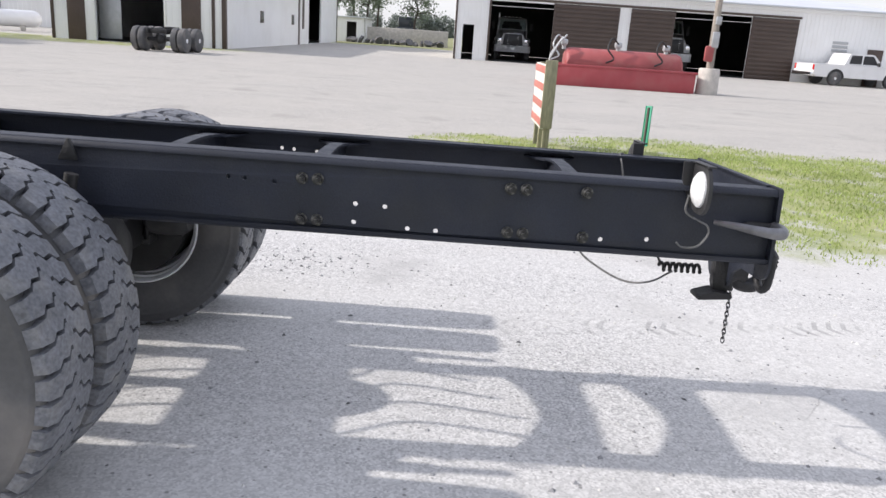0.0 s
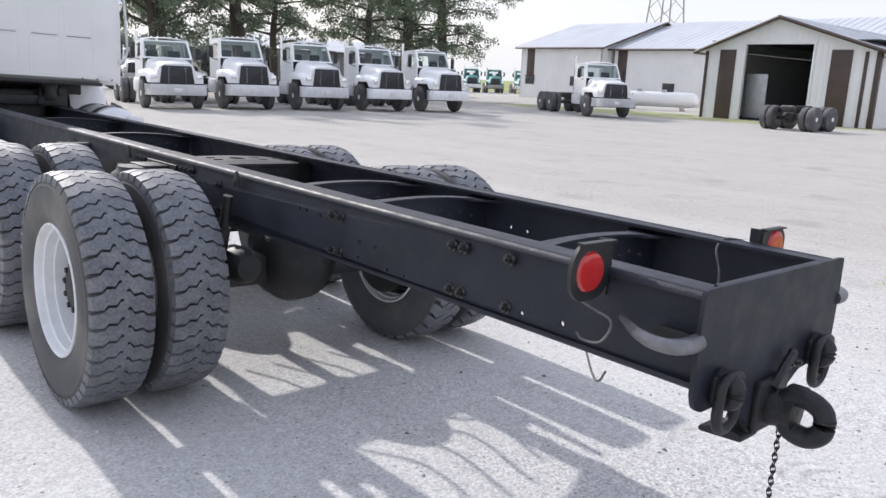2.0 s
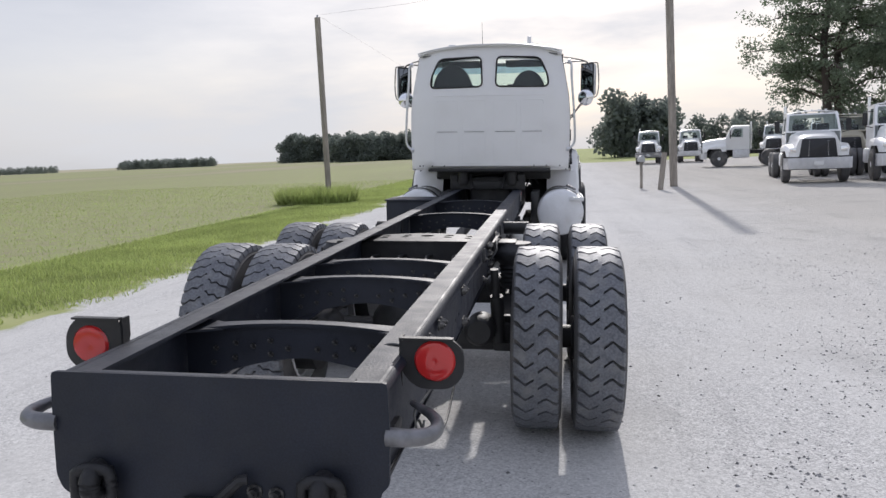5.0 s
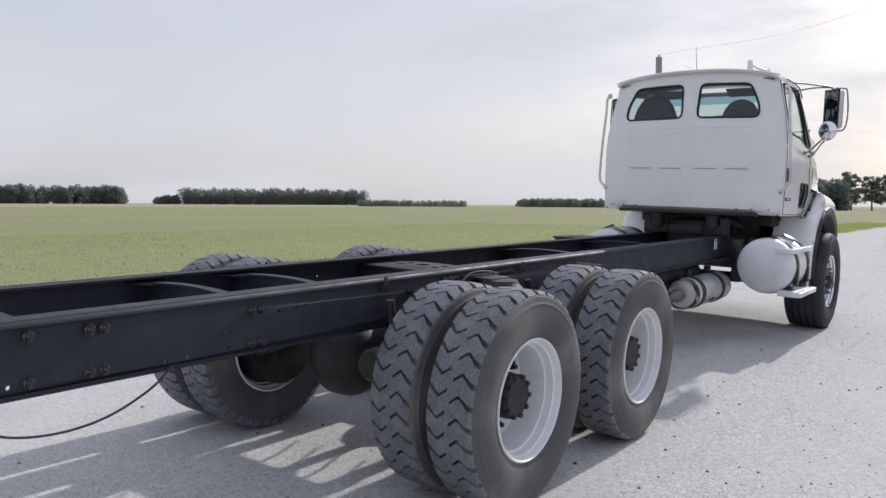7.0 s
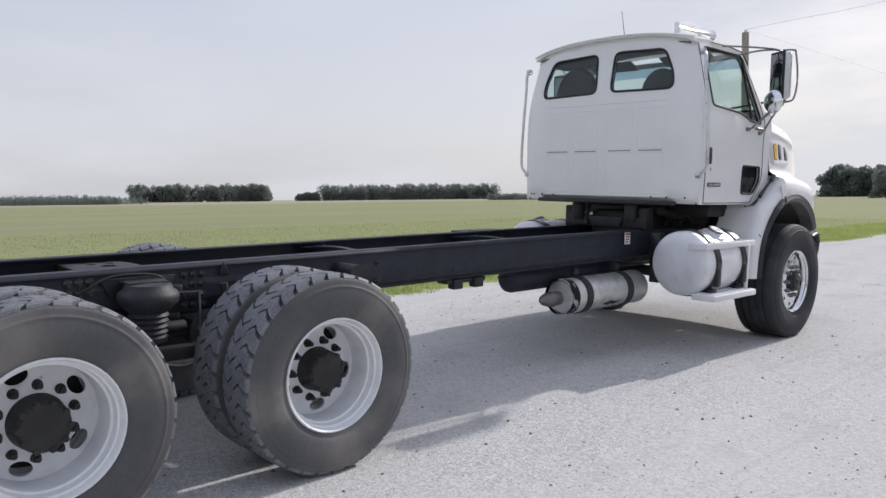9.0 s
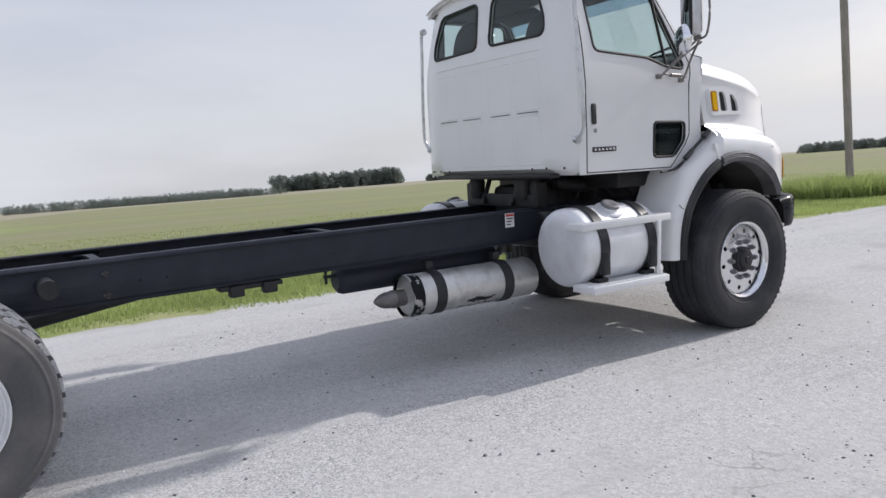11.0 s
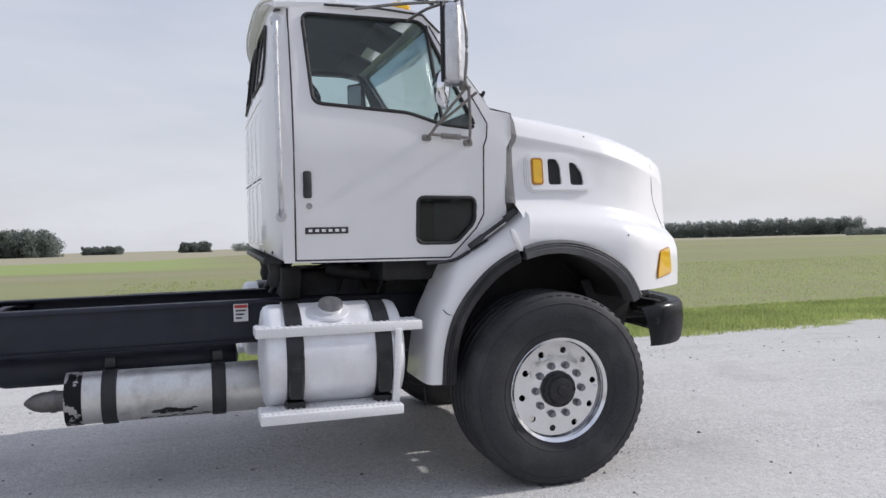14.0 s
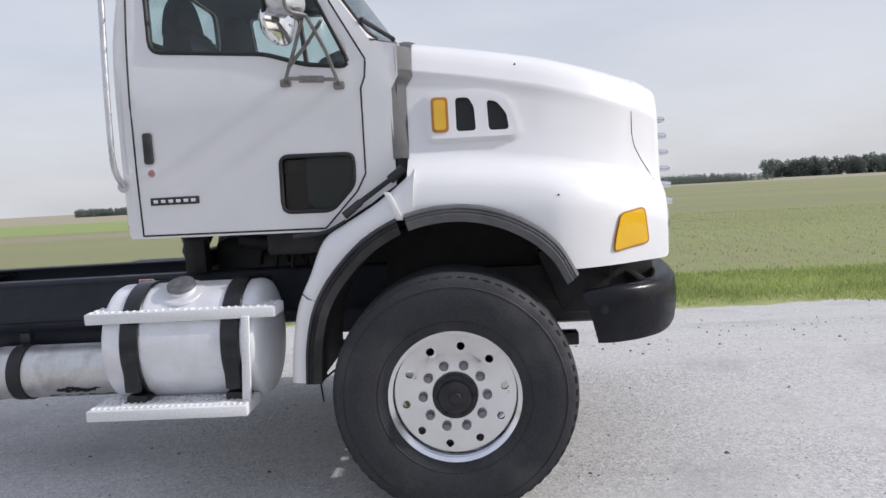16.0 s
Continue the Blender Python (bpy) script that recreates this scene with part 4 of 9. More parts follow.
def front_tyre():
    """A wide ribbed tyre with grooves round its tread."""
    bm = B()
    side = [(-0.165, 0.292), (-0.180, 0.305), (-0.200, 0.37), (-0.208, 0.43), (-0.204, 0.485), (-0.192, 0.525), (-0.178, 0.545), (-0.150, 0.555)]
    crown = []
    for c in (-0.105, -0.035, 0.035, 0.105):
        top = 0.558 - 0.1 * c * c
        crown += [(c - 0.009, top), (c - 0.006, top - 0.013), (c + 0.006, top - 0.013), (c + 0.009, top)]
    lathe(bm, side + crown + [(-a, r) for a, r in side[::-1]], 84)
    bmesh.ops.delete(bm, geom=[f for f in bm.faces if len(f.verts) > 4], context="FACES")
    for s in (-1, 1):    # moulded rings on the walls
        for r, x in ((0.50, 0.2005), (0.345, 0.192)):
            lathe(bm, [(s * (x - 0.006), r - 0.006), (s * (x + 0.003), r), (s * (x - 0.006), r + 0.006)], 84)
    bmesh.ops.delete(bm, geom=[f for f in bm.faces if len(f.verts) > 4], context="FACES")
    n = 60               # shoulder cuts
    for k in range(n):
        a = 2 * math.pi * k / n
        for s in (-1, 1):
            m = Matrix.Rotation(a, 4, "X")
            box(bm, (s * 0.178, 0, 0.5425), (0.012, 0.03, 0.006), 0.0, m)
    return bm


def alu_rim():
    bm = B()
    prof = [(0.17, 0.282), (0.182, 0.300), (0.176, 0.306), (0.162, 0.296), (0.15, 0.285), (0.10, 0.272), (-0.15, 0.27), (-0.17, 0.3)]
    lathe(bm, prof, 72)
    bmesh.ops.delete(bm, geom=[f for f in bm.faces if len(f.verts) > 4], context="FACES")
    holes = [ring_of(0.226 * math.cos(a), 0.226 * math.sin(a), 0.0185, n=16) for a in [2 * math.pi * (k + 0.25) / 10 for k in range(10)]]
    holes += [ring_of(0, 0, 0.10, n=36)]

    def place(u, v):
        r = math.hypot(u, v)
        return Vector((0.148 - 0.006 * abs(r - 0.2) / 0.07 + (0.01 if r < 0.185 else 0.0), u, v))
    panel(bm, ring_of(0, 0, 0.286, n=72), holes, place, lambda u, v: Vector((-0.018, 0, 0)), 0.035)
    return bm


def alu_stud():
    bm = B()
    bar(bm, (0.152, 0, 0), (0.164, 0, 0), 0.022, seg=14)
    bar(bm, (0.160, 0, 0), (0.185, 0, 0), 0.0175, 0.015, seg=6)
    return bm


def build_nuts(nut, wheel, r):
    for k in range(10):
        a = 2 * math.pi * k / 10
        part("wheel_nut", nut, None, wheel, m=pose(0, r * math.cos(a), r * math.sin(a), 23 * k, 0, 0))


def alu_cap():
    bm = B()
    lathe(bm, [(0.10, 0.0), (0.10, 0.102), (0.168, 0.102), (0.176, 0.097), (0.180, 0.08), (0.196, 0.072), (0.20, 0.06), (0.2, 0.028), (0.208, 0.024), (0.208, 0.0)], 36)
    for k in range(6):
        a = 2 * math.pi * k / 6
        bar(bm, (0.178, 0.088 * math.cos(a), 0.088 * math.sin(a)), (0.186, 0.088 * math.cos(a), 0.088 * math.sin(a)), 0.008, seg=6)
    return bm


FRONT_TYRE = finish("tyre", front_tyre(), M_FRONTRUBBER)
RIM_ALU = finish("rim", alu_rim(), M_ALU)
NUT_ALU = finish("wheel_nut", alu_stud(), M_HOOK)
CAP_ALU = finish("hub_cap", alu_cap(), M_CASTIRON)


def build_wheels():
    turns = {(2.55, 1, True): 87.0, (3.88, 1, True): 254.0}
    turn = 7.0
    for y in (2.55, 3.88):
        for s in (-1, 1):
            for outer in (True, False):
                turn += 37.0
                w = part("wheel", finish("wheel_valve", bar(B(), (-0.03, 0.2, 0.0), (0.0, 0.215, 0.0), 0.006, seg=6), M_CHROME), None, truck, "outer dual wheel with worn lug tyre" if outer else "inner dual wheel with worn lug tyre",
                         m=pose(-0.03 + s * (1.06 if outer else 0.735), y, 0.511, 0, 0, 0 if s > 0 else 180) @ pose(0, 0, 0, turns.get((y, s, outer), turn), 0, 0) @ Matrix.Scale(0.938, 4))
                flip = pose(0, 0, 0) if outer else pose(0, 0, 0, 0, 0, 180)
                tyre = part("tyre", DRIVE_TYRE_RIGHT if s > 0 else DRIVE_TYRE, None, w, "black lug tyre with zigzag tread")
                part("tread", LUGS_RIGHT if s > 0 else LUGS_LEFT, None, tyre)
                part("rim", RIM_DISH, None, w, "white-painted steel disc rim", m=flip)
                if outer:
                    part("hub", HUB, None, w, "black drive hub")
                    build_nuts(NUT, w, 0.159)
    for s in (-1, 1):
        w = part("wheel", finish("wheel_valve", bar(B(), (0.13, 0.235, 0.0), (0.165, 0.245, 0.0), 0.006, seg=6), M_CHROME), None, truck, "wide front wheel with polished aluminium rim", m=pose(s * 1.022, 9.272, 0.548, 0, 0, 0 if s > 0 else 180))
        part("tyre", FRONT_TYRE, None, w, "wide black ribbed tyre")
        part("rim", RIM_ALU, None, w, "polished aluminium rim with ten hand holes")
        build_nuts(NUT_ALU, w, 0.144)
        part("hub_cap", CAP_ALU, None, w, "dark hub cap")


build_wheels()


def build_axles():
    for k, y in enumerate((2.55, 3.88)):
        bm = B()
        bar(bm, (-0.99, y, 0.515), (0.95, y, 0.515), 0.065, seg=18)
        for s in (-1, 1):
            box(bm, (s * 0.36, y, 0.515), (0.42, 0.15, 0.16), 0.03)
        axle = part("drive_axle", bm, M_BLACKROUGH, truck, "dark axle housing with a round differential bowl")
        for s in (-1, 1):
            part("brake_drum", bar(B(), (s * 0.56, y, 0.515), (s * 0.82, y, 0.515), 0.232, 0.232, 28), M_BLACKROUGH, axle)
        bm = B()
        lathe(bm, [(-0.21, 0.02), (-0.19, 0.10), (-0.12, 0.19), (-0.03, 0.225), (0.06, 0.22), (0.15, 0.15), (0.20, 0.06)], 28, pose(FX, y, 0.54, 0, 0, 90))
        part("differential", bm, M_BLACKROUGH, axle)
        bm = B()
        lathe(bm, [(-0.05, 0.0), (-0.05, 0.16), (0.05, 0.16), (0.28, 0.12), (0.34, 0.07), (0.36, 0.0)], 24, pose(FX + 0.03, y + 0.05, 0.58, 0, 0, 90))
        part("pinion_housing", bm, M_BLACKROUGH, axle)
    # shafts
    bm = B()
    bar(bm, (FX + 0.03, 2.80, 0.62), (FX + 0.03, 3.60, 0.62), 0.045)
    part("drive_shaft", bm, M_BLACKROUGH, truck)
    bm = B()
    bar(bm, (FX + 0.03, 4.15, 0.66), (FX - 0.02, 5.2, 0.80), 0.045)
    bar(bm, (FX - 0.02, 5.2, 0.80), (FX, 8.3, 0.90), 0.045)
    part("drive_shaft", bm, M_BLACKROUGH, truck)
    # air springs, hangers, beams, shocks
    for s in (-1, 1):
        x = FX + s * 0.545
        bm = B()
        lathe(bm, [(-0.24, 0.0), (-0.24, 0.03), (-0.17, 0.034), (-0.16, 0.085), (-0.135, 0.09), (-0.125, 0.078), (-0.11, 0.09), (-0.098, 0.078), (-0.083, 0.092), (-0.07, 0.08), (-0.055, 0.095), (-0.042, 0.083), (-0.028, 0.098), (-0.012, 0.088), (0.004, 0.105), (0.018, 0.12), (0.04, 0.142), (0.07, 0.148), (0.09, 0.14), (0.105, 0.118), (0.128, 0.11), (0.135, 0.0)], 30, pose(x + s * 0.02, 3.18, 0.84, 0, -90, 0))
        part("air_spring", bm, M_BELLOWS, truck, "dusty black bellows air spring below the frame")
        bm = B()
        box(bm, (x - s * 0.03, 3.18, 0.972), (0.13, 0.20, 0.016), 0.004)
        prism(bm, [(2.99, 0.99), (3.37, 0.99), (3.33, 0.905), (3.03, 0.905)], "x", min(FX + s * 0.434, FX + s * 0.452), max(FX + s * 0.434, FX + s * 0.452), 0.003)
        part("spring_hanger", bm, M_BLACKROUGH, truck)
        bm = B()
        box(bm, (x, 3.11, 0.60), (0.09, 1.2, 0.07), 0.015)
        for y in (2.55, 3.88):
            box(bm, (x, y, 0.47), (0.11, 0.22, 0.05), 0.01)
            tube(bm, [(x - 0.045, y - 0.09, 0.47), (x - 0.045, y - 0.09, 0.64), (x - 0.045, y + 0.09, 0.64), (x - 0.045, y + 0.09, 0.47)], 0.014, 8)
        part("walking_beam", bm, M_BLACKROUGH, truck)
        for y in (2.35, 3.66):
            bm = B()
            bar(bm, (x - s * 0.02, y + 0.04, 0.52), (x - s * 0.03, y - 0.02, 0.78), 0.036)
            bar(bm, (x - s * 0.03, y - 0.015, 0.74), (x - s * 0.04, y - 0.05, 0.93), 0.022)
            part("shock_absorber", bm, M_BLACKROUGH, truck)
            bm = B()
            prism(bm, [(y - 0.045, 0.965), (y + 0.02, 0.965), (y - 0.012, 1.036), (y - 0.022, 1.036)], "x", min(FX + s * 0.44, FX + s * 0.454), max(FX + s * 0.44, FX + s * 0.454), 0.004)
            part("shock_bracket", bm, M_BLACKROUGH, truck)
        for y in (2.55, 3.88):   # brake chambers
            bm = B()
            lathe(bm, [(-0.1, 0.0), (-0.1, 0.06), (-0.07, 0.082), (-0.005, 0.085), (0.005, 0.085), (0.07, 0.08), (0.1, 0.05), (0.1, 0.0)], 22, pose(FX + s * 0.43, y - 0.22, 0.60, 0, 0, 90))
            part("brake_chamber", bm, M_BLACKROUGH, truck)
        bm = B()
        bar(bm, (FX + s * 0.41, 4.42, 0.935), (FX + s * 0.62, 4.42, 0.935), 0.05, seg=18)
        part("torque_rod_bush", bm, M_BLACKROUGH, truck)
    # levelling valve on the right rail with its rod and line
    bm = B()
    box(bm, (FX + 0.475, 3.36, 0.905), (0.05, 0.06, 0.07), 0.01)
    bar(bm, (FX + 0.505, 3.36, 0.90), (FX + 0.505, 3.47, 0.895), 0.008, seg=8)
    valve = part("levelling_valve", bm, M_BLACKROUGH, truck)
    bm = B()
    tube(bm, [(FX + 0.51, 3.47, 0.90), (FX + 0.512, 3.475, 0.80), (FX + 0.512, 3.47, 0.70)], 0.006, 8)
    for z in (0.895, 0.70):
        bar(bm, (FX + 0.495, 3.472, z), (FX + 0.53, 3.472, z), 0.011, seg=8)
    part("valve_rod", bm, M_HOOK, valve, "bright worn linkage rod")
    bm = B()
    tube(bm, bend([(FX + 0.48, 3.33, 0.94), (FX + 0.47, 3.25, 1.0), (FX + 0.465, 3.05, 1.005), (FX + 0.47, 2.92, 0.95), (FX + 0.44, 2.86, 0.90)], 6), 0.006, 6)
    part("air_line", bm, M_BLACKROUGH, valve)
    # air lines looped between the axles
    for k in range(4):
        bm = B()
        x = FX - 0.25 + 0.17 * k
        tube(bm, bend([(x, 2.1 + 0.1 * k, 0.93), (x + 0.08, 2.5, 0.84 - 0.03 * k), (x - 0.06, 2.95, 0.90), (x + 0.1, 3.4, 0.83), (x, 3.9, 0.9)], 6), 0.010, 6)
        part("air_line", bm, M_BLACKROUGH, truck)


build_axles()

# ---- cab ----
def cab_half(z):
    t = min(1.0, max(0.0, (z - 1.93) / 0.81))
    return 0.978 - 0.012 * max(0.0, (1.6 - z) / 0.3) - 0.115 * t * t * (3 - 2 * t) ** 0.5


def cab_back(x, z):
    lean = 0.06 * max(0.0, (z - 2.2) / 0.5) ** 1.3
    return 7.675 + lean + 0.085 * (abs(x) / cab_half(z)) ** 7


SIDE_OUT = [(7.765, 1.31), (7.765, 2.16), (7.835, 2.725), (8.40, 2.745), (8.60, 2.715), (8.94, 2.165), (9.08, 2.143), (9.08, 2.0), (9.048, 1.94), (9.045, 1.50), (8.98, 1.46), (8.80, 1.335), (8.72, 1.30), (8.2, 1.305)]
SIDE_WIN = rounded([(7.90, 2.665), (8.575, 2.66), (8.862, 2.055), (8.66, 2.075), (8.47, 2.135), (7.94, 2.175)], 0.045)
SIDE_VENT = rounded([(8.515, 1.655), (8.85, 1.65), (8.845, 1.515), (8.735, 1.402), (8.51, 1.405)], 0.035)


def grow(loop, d):
    """An outline moved outwards by d (inwards: minus)."""
    c = Vector((sum(p[0] for p in loop), sum(p[1] for p in loop))) / len(loop)
    out, k = [], len(loop)
    area = sum(loop[j][0] * loop[(j + 1) % k][1] - loop[(j + 1) % k][0] * loop[j][1] for j in range(k))
    sgn = 1 if area > 0 else -1
    for j in range(k):
        a, b = Vector(loop[j - 1]), Vector(loop[(j + 1) % k])
        t = (b - a).normalized()
        out.append(tuple(Vector(loop[j]) + sgn * d * Vector((t.y, -t.x))))
    return out


cab_bm = B()
box(cab_bm, (0, 8.35, 1.325), (1.86, 1.15, 0.03), 0.01)
cab = part("cab", cab_bm, M_WHITE, truck, "white steel day cab with rounded corners")


def build_cab_shell():
    for s in (-1, 1):
        def side_at(y, z, s=s, d=0.0):
            bulge = 0.004 * math.exp(-((z - 1.93) / 0.05) ** 2)
            return Vector((s * (cab_half(z) + bulge - d), y, z))
        bm = B()
        panel(bm, SIDE_OUT, [SIDE_WIN, SIDE_VENT], side_at, lambda y, z, s=s: Vector((-s * 0.02, 0, 0)), 0.07)
        wall = part("side_wall", bm, M_WHITE, cab, "white cab side with its door", sharp=50)
        bm = B()
        panel(bm, SIDE_OUT, [SIDE_WIN, SIDE_VENT], lambda y, z, s=s: side_at(y, z, s, 0.026), lambda y, z, s=s: Vector((-s * 0.01, 0, 0)), 0.1)
        part("side_lining", bm, M_TRIM, cab)
        # door seams
        for line in ([(7.82, 2.69), (7.825, 2.2), (7.826, 1.32)], [(8.62, 2.64), (8.935, 2.08), (8.928, 2.0), (8.908, 1.95), (8.905, 1.56), (8.86, 1.48), (8.70, 1.315)], [(7.826, 1.322), (8.70, 1.315)]):
            bm = B()
            fine_line = [tuple(Vector(p).lerp(Vector(q), j / 16)) for p, q in zip(line, line[1:]) for j in range(16)] + [line[-1]]
            tube(bm, [side_at(y, z) for y, z in fine_line], 0.0045, 6)
            part("door_seam", bm, M_GASKET, cab)
        for loop, glass, name in ((SIDE_WIN, M_GLASS, "door_window"), (SIDE_VENT, M_DARKGLASS, "lower_door_window")):
            bm = B()
            panel(bm, grow(loop, 0.004), [], lambda y, z, s=s: side_at(y, z, s, 0.014), lambda y, z, s=s: Vector((-s * 0.004, 0, 0)), 0.12)
            pane = part(name, bm, glass, cab, "tinted side pane in black rubber" if glass == M_DARKGLASS else "clear side pane in black rubber")
            bm = B()
            tube(bm, [side_at(y, z) for y, z in grow(loop, 0.004)], 0.0105, 8, True)
            part("rubber_seal", bm, M_GASKET, pane)
        bm = B()
        tube(bm, [side_at(8.60, 2.64), side_at(8.665, 2.08)], 0.012, 8)
        part("window_divider", bm, M_GASKET, cab)
        # handle, lock, badge, grab rail
        bm = B()
        box(bm, (s * 0.985, 7.893, 1.73), (0.02, 0.045, 0.145), 0.012)
        handle = part("door_handle", bm, M_PLASTIC, cab, "black upright door handle")
        bm = B()
        bar(bm, (s * 0.970, 7.90, 1.615), (s * 0.986, 7.90, 1.615), 0.017, seg=16)
        part("door_lock", bm, M_CHROME, cab)
        bm = B()
        box(bm, (s * 0.9755, 7.995, 1.482), (0.008, 0.235, 0.036), 0.004)
        badge = part("badge", bm, M_DARKPRINT, cab, "small dark maker's badge with pale marks")
        for k in range(6):
            bm = B()
            box(bm, (s * 0.980, 7.905 + 0.036 * k, 1.482), (0.004, 0.022, 0.015), 0.001)
            part("badge_mark", bm, M_CHROME, badge)
        bm = B()
        rail = bend([(s * 0.945, 7.748, 2.60), (s * 0.985, 7.745, 2.565), (s * 0.992, 7.743, 2.40), (s * 1.022, 7.743, 2.04), (s * 1.038, 7.745, 1.72), (s * 1.022, 7.75, 1.62), (s * 0.965, 7.753, 1.563)], 6)
        tube(bm, rail, 0.0145, 10)
        for y, z in ((7.748, 2.60), (7.753, 1.56)):
            bar(bm, (s * 0.94, y, z), (s * 0.975, y, z), 0.028, seg=14)
        part("grab_rail", bm, M_STAINLESS, cab, "polished upright grab rail")

    # rear wall with two windows and pressed panels
    def back_at(x, z, d=0.0):
        return Vector((x, cab_back(x, z) + d, z))
    back_out = []
    for k in range(13):
        z = 1.325 + (2.735 - 1.325) * k / 12
        back_out.append((cab_half(z) - 0.004, z))
    back_out += [(x, 2.735 + 0.085 * (1 - (x / 0.87) ** 2)) for x in (0.7, 0.5, 0.25, 0, -0.25, -0.5, -0.7)]
    back_out += [(-x, z) for x, z in back_out[12::-1]]
    wins = [rounded([(s * 0.085, 2.325), (s * 0.715, 2.315), (s * 0.70, 2.45), (s * 0.605, 2.655), (s * 0.10, 2.675)], 0.06) for s in (-1, 1)]
    bm = B()
    panel(bm, back_out, wins, back_at, lambda x, z: Vector((0, 0.02, 0)), 0.08)
    part("rear_wall", bm, M_WHITE, cab, "white rear wall with two windows and pressed panels", sharp=50)
    bm = B()
    panel(bm, grow(back_out, -0.03), wins, lambda x, z: back_at(x, z, 0.026), lambda x, z: Vector((0, 0.01, 0)), 0.12)
    part("rear_lining", bm, M_TRIM, cab)
    for w in wins:
        bm = B()
        panel(bm, grow(w, 0.004), [], lambda x, z: back_at(x, z, 0.010), lambda x, z: Vector((0, 0.004, 0)), 0.1)
        pane = part("rear_window", bm, M_GLASS, cab, "rounded rear pane in a black rubber seal")
        bm = B()
        tube(bm, [back_at(x, z, -0.002) for x, z in grow(w, 0.004)], 0.011, 8, True)
        part("rubber_seal", bm, M_GASKET, pane)
    # pressed ribs: one long line below the windows, raised fields with short slots
    bm = B()
    tube(bm, [back_at(x, 2.215, 0.0025) for x in [-0.68 + 0.085 * k for k in range(17)]], 0.006, 8)
    part("pressed_line", bm, M_WHITE, cab)
    for x0, x1 in ((-0.66, -0.37), (-0.32, -0.04), (0.06, 0.34), (0.39, 0.66)):
        for z0, z1 in ((1.80, 2.16), (1.40, 1.76)):
            bm = B()
            ringp = rounded([(x0, z0), (x1, z0), (x1, z1), (x0, z1)], 0.03)
            ringp = [tuple(Vector(p).lerp(Vector(q), j / 6)) for p, q in zip(ringp, ringp[1:] + ringp[:1]) for j in range(6)]
            tube(bm, [back_at(x, z, 0.0100) for x, z in ringp], 0.012, 10, True)
            part("pressed_field", bm, M_WHITE, cab)
        bm = B()
        box(bm, ((x0 + x1) / 2, cab_back((x0 + x1) / 2, 1.78) - 0.0015, 1.78), (abs(x1 - x0) * 0.86, 0.008, 0.006), 0.002)
        part("pressed_slot", bm, M_TRIM, cab)
    bm = B()
    box(bm, (0, 7.72, 1.312), (1.5, 0.10, 0.035), 0.01)
    part("rear_sill", bm, M_PLASTIC, cab, "black sill under the rear wall")
    for x in (-0.86, -0.82, -0.70, 0.70, 0.86, -0.55, 0.55):
        bm = B()
        bar(bm, (x, cab_back(x, 1.36) + 0.002, 1.365), (x, cab_back(x, 1.36) - 0.004, 1.365), 0.009, seg=8)
        part("sill_rivet", bm, M_GASKET, cab)
    # roof with a small drip edge
    bm = B()
    rows = []
    for j in range(11):
        t = j / 10
        y = 7.70 + 0.92 * t
        row = []
        for k in range(25):
            u = -1 + k / 12
            half = 0.872 - 0.02 * t
            z = 2.742 + 0.088 * (1 - abs(u) ** 2.4) + 0.02 * math.sin(math.pi * t) - 0.055 * max(0, (t - 0.75) / 0.25) ** 2
            back = 0.05 * abs(u) ** 4 * (1 - t)
            row.append(bm.verts.new((u * half, y + back, z - 0.02 * abs(u) ** 14)))
        rows.append(row)
    for a, b in zip(rows, rows[1:]):
        for k in range(24):
            bm.faces.new((a[k], a[k + 1], b[k + 1], b[k]))
    ext = bmesh.ops.extrude_face_region(bm, geom=bm.faces[:])
    bmesh.ops.translate(bm, verts=[v for v in ext["geom"] if isinstance(v, bmesh.types.BMVert)], vec=(0, 0, -0.028))
    part("roof", bm, M_WHITE, cab, "white crowned cab roof", sharp=50)
    bm = B()
    edge = [rows_p for rows_p in [(u * 0.878, 7.69 + 0.055 * abs(u) ** 4, 2.733 + 0.088 * (1 - abs(u) ** 2.4)) for u in [-1 + k / 12 for k in range(25)]]]
    tube(bm, edge, 0.008, 8)
    part("drip_edge", bm, M_WHITE, cab)
    # windscreen and its frame
    def ws_at(u, t):
        half = 0.86 + 0.10 * (1 - t)
        y = 8.96 - 0.37 * t + 0.14 * (1 - u * u)
        return Vector((u * half, y, 2.165 + 0.535 * t))
    outer = [(-1, 0), (1, 0), (1, 1), (-1, 1)]
    bm = B()
    panel(bm, outer, [rounded([(-0.955, 0.06), (0.955, 0.06), (0.955, 0.93), (-0.955, 0.93)], 0.08)], ws_at, lambda u, t: Vector((0, -0.02, -0.01)), 0.12)
    part("windscreen_frame", bm, M_WHITE, cab, sharp=60)
    bm = B()
    panel(bm, rounded([(-0.965, 0.05), (0.965, 0.05), (0.965, 0.94), (-0.965, 0.94)], 0.08), [], lambda u, t: ws_at(u, t) + Vector((0, -0.012, 0)), lambda u, t: Vector((0, -0.004, 0)), 0.12)
    part("windscreen", bm, M_GLASS, cab, "wide curved windscreen")
    bm = B()
    panel(bm, [(-0.95, 0.76), (0.95, 0.76), (0.95, 0.925), (-0.95, 0.925)], [], lambda u, t: ws_at(u, t) + Vector((0, -0.022, -0.004)), lambda u, t: Vector((0, -0.002, 0)), 0.12)
    part("shade_band", bm, M_BLUEGLASS, cab, "blue tinted band along the top of the windscreen")
    bm = B()
    tube(bm, [ws_at(u, t) for u, t in rounded([(-0.96, 0.055), (0.96, 0.055), (0.96, 0.935), (-0.96, 0.935)], 0.08)], 0.012, 6, True)
    part("windscreen_seal", bm, M_GASKET, cab)
